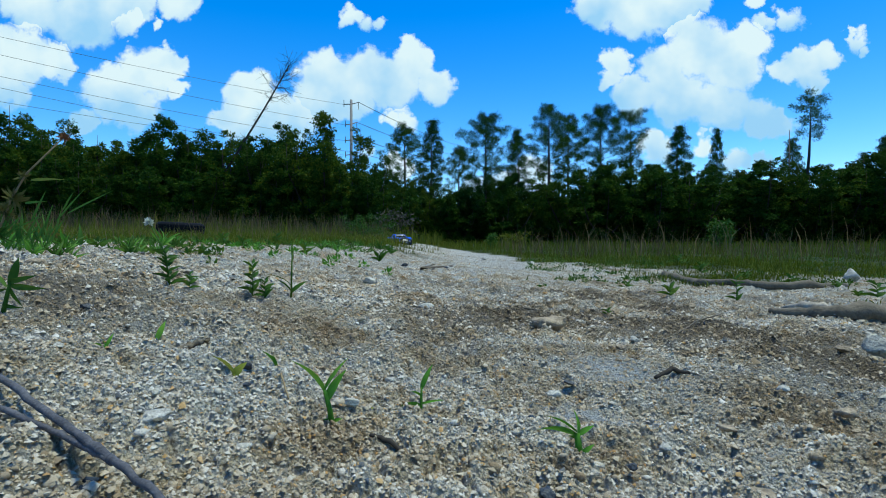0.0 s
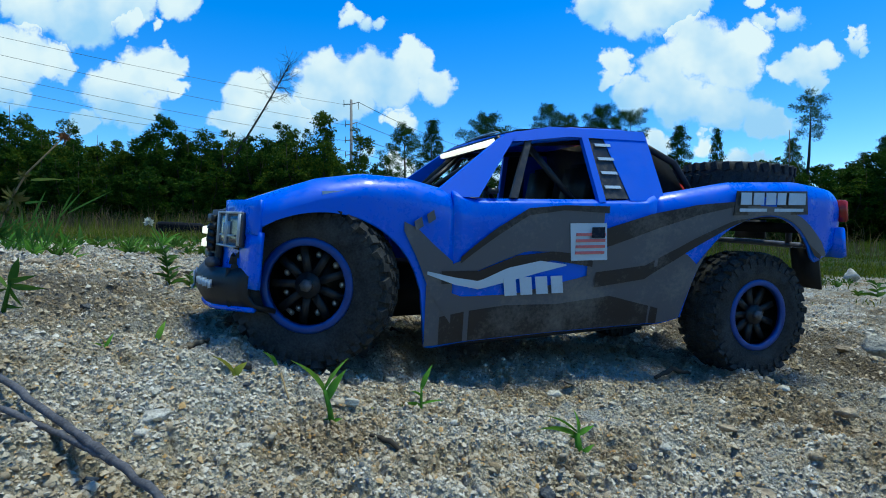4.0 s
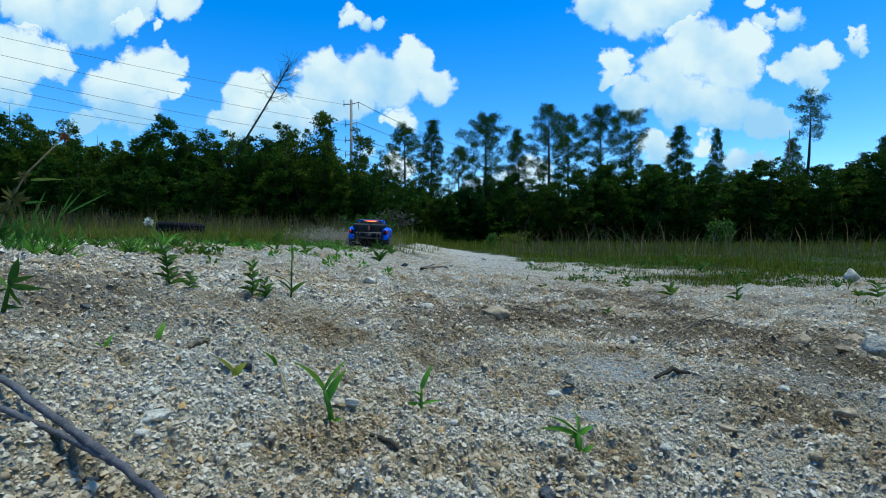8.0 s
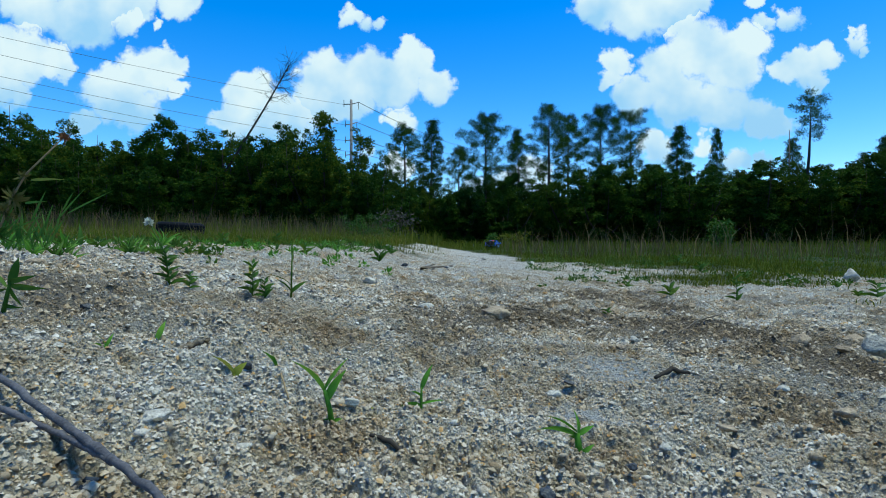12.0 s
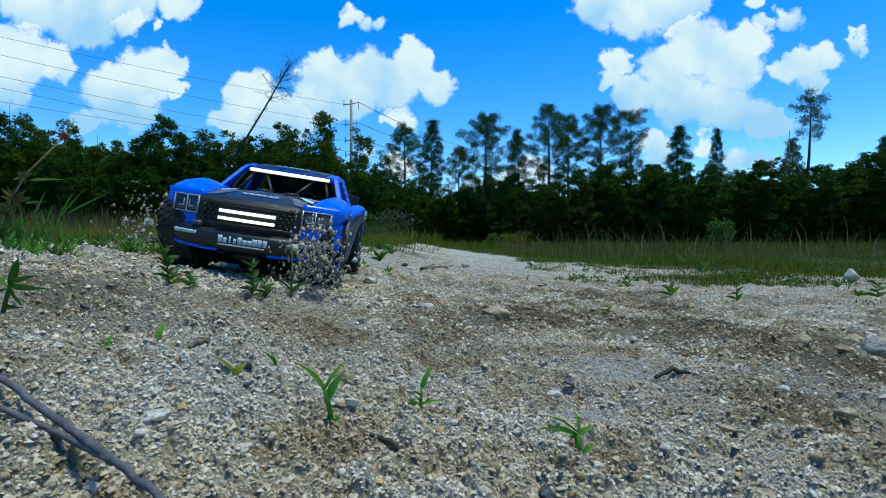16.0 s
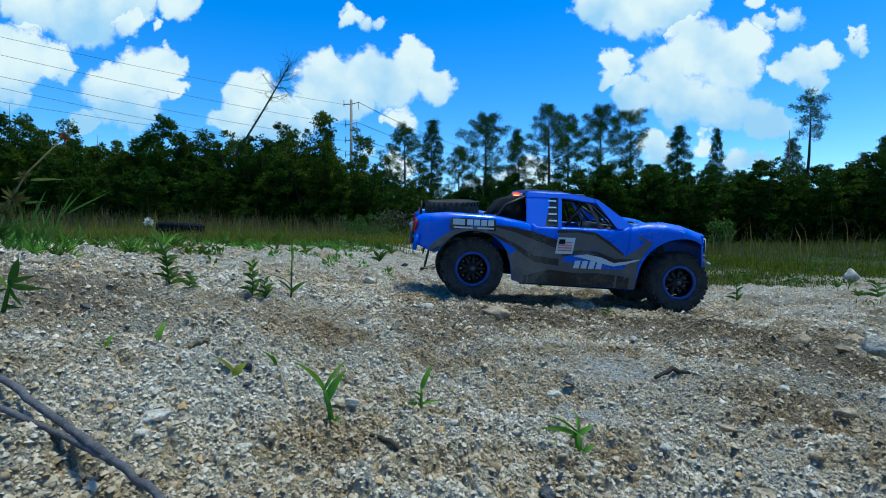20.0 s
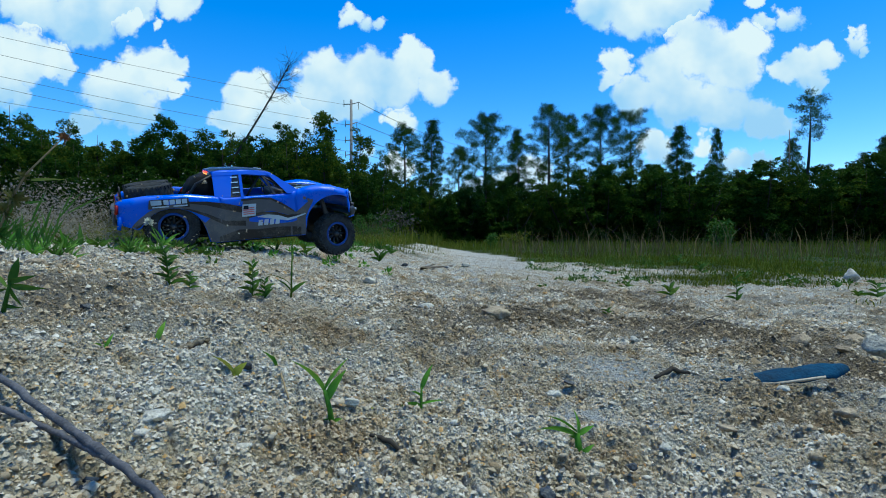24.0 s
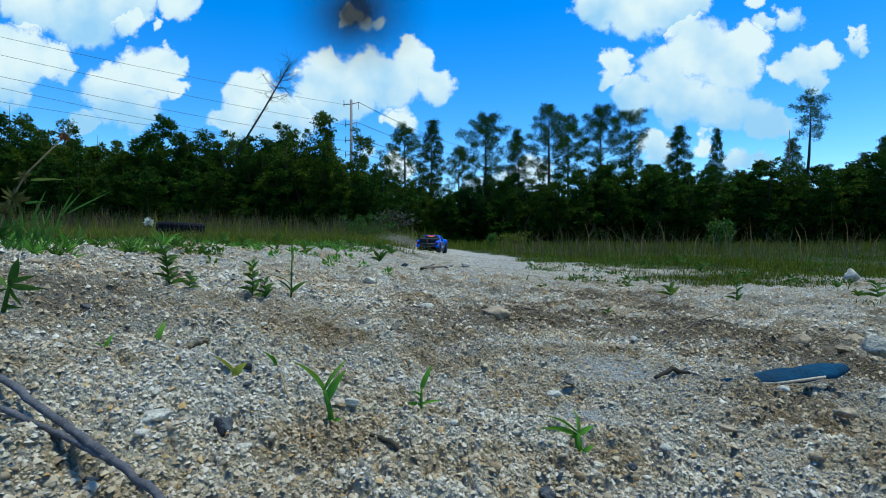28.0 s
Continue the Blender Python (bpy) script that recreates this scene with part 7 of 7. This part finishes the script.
flying_clod(.030, [(24.7, 420, 380, 1.4), (25.0, 277, 30, 1.0), (25.2, 200, 60, .9)], 301)
flying_clod(.034, [(24.8, 330, 420, 1.4), (25.0, 240, 345, 1.2), (25.3, 150, 400, 1.1)], 302)
flying_clod(.024, [(21.2, 560, 440, 1.4), (21.5, 398, 197, 1.2), (21.8, 300, 380, 1.2)], 303)
flying_clod(.040, [(25.7, 330, 380, 1.0), (26.0, 168, 508, .62), (26.25, 60, 600, .55)], 304)
flying_clod(.016, [(25.8, 700, 500, .9), (26.0, 640, 645, .52), (26.2, 600, 760, .45)], 305)
flying_clod(.030, [(26.2, 850, 430, 1.0), (26.5, 885, 610, .8), (26.7, 890, 640, .8)], 308)
flying_clod(.030, [(26.2, 1030, 400, 1.0), (26.5, 1075, 565, .9), (26.7, 1080, 590, .9)], 309)
flying_clod(.010, [(25.8, 480, 200, 1.0), (26.0, 430, 50, .7), (26.2, 380, 120, .6)], 306)
flying_clod(.028, [(25.8, 940, 400, 1.2), (26.0, 988, 330, .9), (26.3, 1010, 420, .9)], 307)


def lens_smudge():
    """A soft brown smear that sticks to the lens late in the clip."""
    m, nt, b = material("mud_smear", 1.0, 0, .05)
    v = coords(nt)
    g = nt.nodes.new("ShaderNodeTexGradient")
    g.gradient_type = "SPHERICAL"
    mp = node(nt, "Mapping", Vector=v)
    mp.inputs["Scale"].default_value = (1 / .0046, 1 / .0046, 1 / .0040)
    nt.links.new(mp.outputs[0], g.inputs[0])
    b.inputs["Base Color"].default_value = (.07, .055, .045, 1)
    n = noise_tex(nt, v, 300, 3)
    a = mathnode(nt, "MULTIPLY", mathnode(nt, "POWER", g.outputs["Fac"], 1.4), mathnode(nt, "ADD", n.outputs[0], .75), clamp=True)
    nt.links.new(mathnode(nt, "MULTIPLY", a, .95), b.inputs["Alpha"])
    bm = bmesh.new()
    bmesh.ops.create_circle(bm, cap_ends=True, segments=32, radius=.0045, matrix=Matrix.Rotation(math.pi / 2, 4, "X"))
    me = bpy.data.meshes.new("mud_smear")
    bm.to_mesh(me)
    bm.free()
    me.materials.append(m)
    ob = tagged(new("mud_smear", me), "soft brown smear of mud on the lens", "mud")
    d = .03
    on = pose((632 - 784) / 934 * d, d, EYE + (432 - 18) / 934 * d)
    off = pose((632 - 784) / 934 * d, d, EYE + .045)
    ob.matrix_basis = off
    MOVERS.append(lambda: walk(ob, [(0.0, off), (25.5, off), (25.7, on), (28.0, on)]))


lens_smudge()
# ------------------------------------------------------------ what moves
# seconds; x, y; height; roll, pitch, heading in degrees
TRUCK_WAY = [
    (0.0, -.86, 10.4, .055, 0, 0, -66), (0.5, -.237, 6.6, .004, -3, 3.5, -58),
    (1.0, .516, 4.12, -.036, -12.7, 2.5, -80.7), (1.5, .724, 3.03, -.043, -12.5, -2.7, -104.5),
    (2.0, .804, 2.19, -.040, -14.7, -1.8, -121.6), (2.5, .762, 1.53, -.043, -9.2, -3.1, -128.8),
    (3.0, .617, 1.085, -.027, -12.5, .2, -134.2), (3.5, .436, .803, -.030, -8.6, 3.1, -144.5),
    (4.0, .08, .66, -.005, -4, 1, -162), (4.5, -.38, .70, .035, 4, -2, -205), (5.0, -.66, 1.10, .075, 4, -3, -232),
    (5.5, -.719, 1.623, .090, 2, -3.3, -243), (6.0, -.881, 2.293, .086, 1, -2.5, -263.2),
    (6.5, -.942, 2.88, .081, 3.4, 1.3, -282.1), (7.0, -.906, 3.484, .073, 1.6, -1, -286.3),
    (7.5, -.769, 3.964, .070, 6.2, -4.9, -285.8), (8.0, -.577, 4.24, .055, 2, -2, -266),
    (8.5, -.400, 4.60, .000, 0, -5, -268), (9.0, -.310, 5.49, -.004, 2.4, -5, -271),
    (9.5, -.149, 7.20, -.010, 0, -2.8, -274), (10.0, .09, 8.20, -.030, 0, -3, -277),
    (10.5, .414, 9.6, -.060, 0, -2, -279), (11.0, .82, 12.0, -.050, 0, 0, -279), (11.5, 1.10, 13.2, -.045, 0, 0, -282),
    (12.0, 1.36, 14.2, -.045, 0, 0, -290), (12.5, 1.62, 15.2, -.04, 0, 0, -280),
    (13.0, .6, 14.2, 0, 0, 0, -210), (13.5, -1.6, 10.0, .10, 0, 0, -130), (14.0, -3.6, 4.6, .17, 0, 0, -90),
    (14.3, -3.0, 2.2, .13, 0, 0, -40), (14.6, -2.0, 1.60, .11, 0, 0, -20), (14.75, -1.1, 1.50, .09, -2, 0, -50),
    (14.85, -.55, 1.43, .066, -1, .4, -86),
    (15.0, -.462, 1.41, .066, -1, .4, -91.3), (15.5, -.360, 1.112, .042, -7.5, -1.8, -82.9),
    (16.0, -.373, 1.218, .038, -8.4, 2.3, -85.5), (16.5, -.351, 1.450, .028, -9.8, -1, -78.2),
    (17.0, -.347, 1.726, .027, -11.9, -.9, -66.3), (17.5, -.426, 1.991, .035, -9.8, .6, -67.2),
    (18.0, -.427, 1.991, .033, -8.8, .9, -68), (18.5, -.319, 1.866, .065, -1.6, -4.9, -62.4),
    (19.0, -.139, 1.594, .011, -10.1, 2.4, -48.2), (19.5, .178, 1.414, -.029, .7, 7.6, -25),
    (20.0, .296, 1.362, -.007, 6, 2.6, 3.5), (20.5, .330, 1.345, -.011, 5.5, 1.8, 4),
    (21.0, .245, 1.395, -.028, 3, 4.6, 12), (21.5, -.003, 1.440, -.010, -.9, 7, 19),
    (22.0, -.36, 1.56, .045, 2, 6, 22), (22.6, -.70, 1.66, .09, 6, 6, 21), (23.1, -.79, 1.70, .115, 8, 6, 20.5),
    (23.5, -.780, 1.714, .123, 8.6, 5.8, 20.3), (24.0, -.640, 1.78, .117, 10, -7, 31),
    (24.5, -.372, 1.820, .063, 10.9, 3, 48.7), (25.0, -.067, 2.034, .001, 9, -3.9, 76.1), (25.3, .10, 2.35, -.01, 0, -1, 93),
    (25.5, .150, 2.50, -.010, 0, -7, 110.7), (25.7, .230, 2.95, -.015, 0, -6, 113),
    (26.0, .345, 4.2, -.01, 5, -4.9, 102), (26.5, .379, 5.425, -.004, 7.5, -2.3, 121),
    (27.0, .218, 7.05, -.028, -1, -1.2, 125.2), (27.5, -.031, 7.4, -.024, 0, -2.6, 102.5), (28.0, -.140, 7.16, -.018, 1.4, -2.3, 80),
]


def motions():
    """Everything that moves, from start to end."""
    rows = [(t, pose(x, y, z, rx, ry, rz)) for t, x, y, z, rx, ry, rz in TRUCK_WAY]
    walk(truck, rows)
    # wheels: follow the ground under the leaning shell, and roll as the truck goes
    ts = [r[0] for r in TRUCK_WAY]
    cols = list(zip(*TRUCK_WAY))

    def way(t):
        return [float(np.interp(t, ts, c)) for c in cols[1:]]

    spins = [0.0] * 4
    tracks = [[] for _ in range(4)]
    steps = 280
    for k in range(steps + 1):
        t = 28.0 * k / steps
        x, y, z, rx, ry, rz = way(t)
        x2, y2, _, _, _, rz2 = way(min(28.0, t + .1))
        m = pose(x, y, z, rx, ry, rz)
        ahead_v = m.to_3x3() @ Vector((1, 0, 0))
        go = (x2 - x) * ahead_v.x + (y2 - y) * ahead_v.y
        steer = max(-24, min(24, (rz2 - rz) * (3.0 if go >= 0 else -3.0)))
        for n, (w, wx, s) in enumerate(WHEELS):
            hub = m @ Vector((wx, s * .122, .072))
            want = float(lay(hub.x, hub.y)) + .074 - hub.z
            dz = max(-.042, min(.034, want))
            spins[n] += max(-70, min(70, math.degrees(go / .072)))
            tracks[n].append((t, pose(wx, s * .122, .072 + dz) @ pose(0, 0, 0, 0, 0, steer if wx > 0 else 0) @ pose(0, 0, 0, -rx * .6) @ pose(0, 0, 0, 0, spins[n], 0)))
    for n, (w, _, _) in enumerate(WHEELS):
        walk(w, tracks[n])
    for f in MOVERS:
        f()


motions()
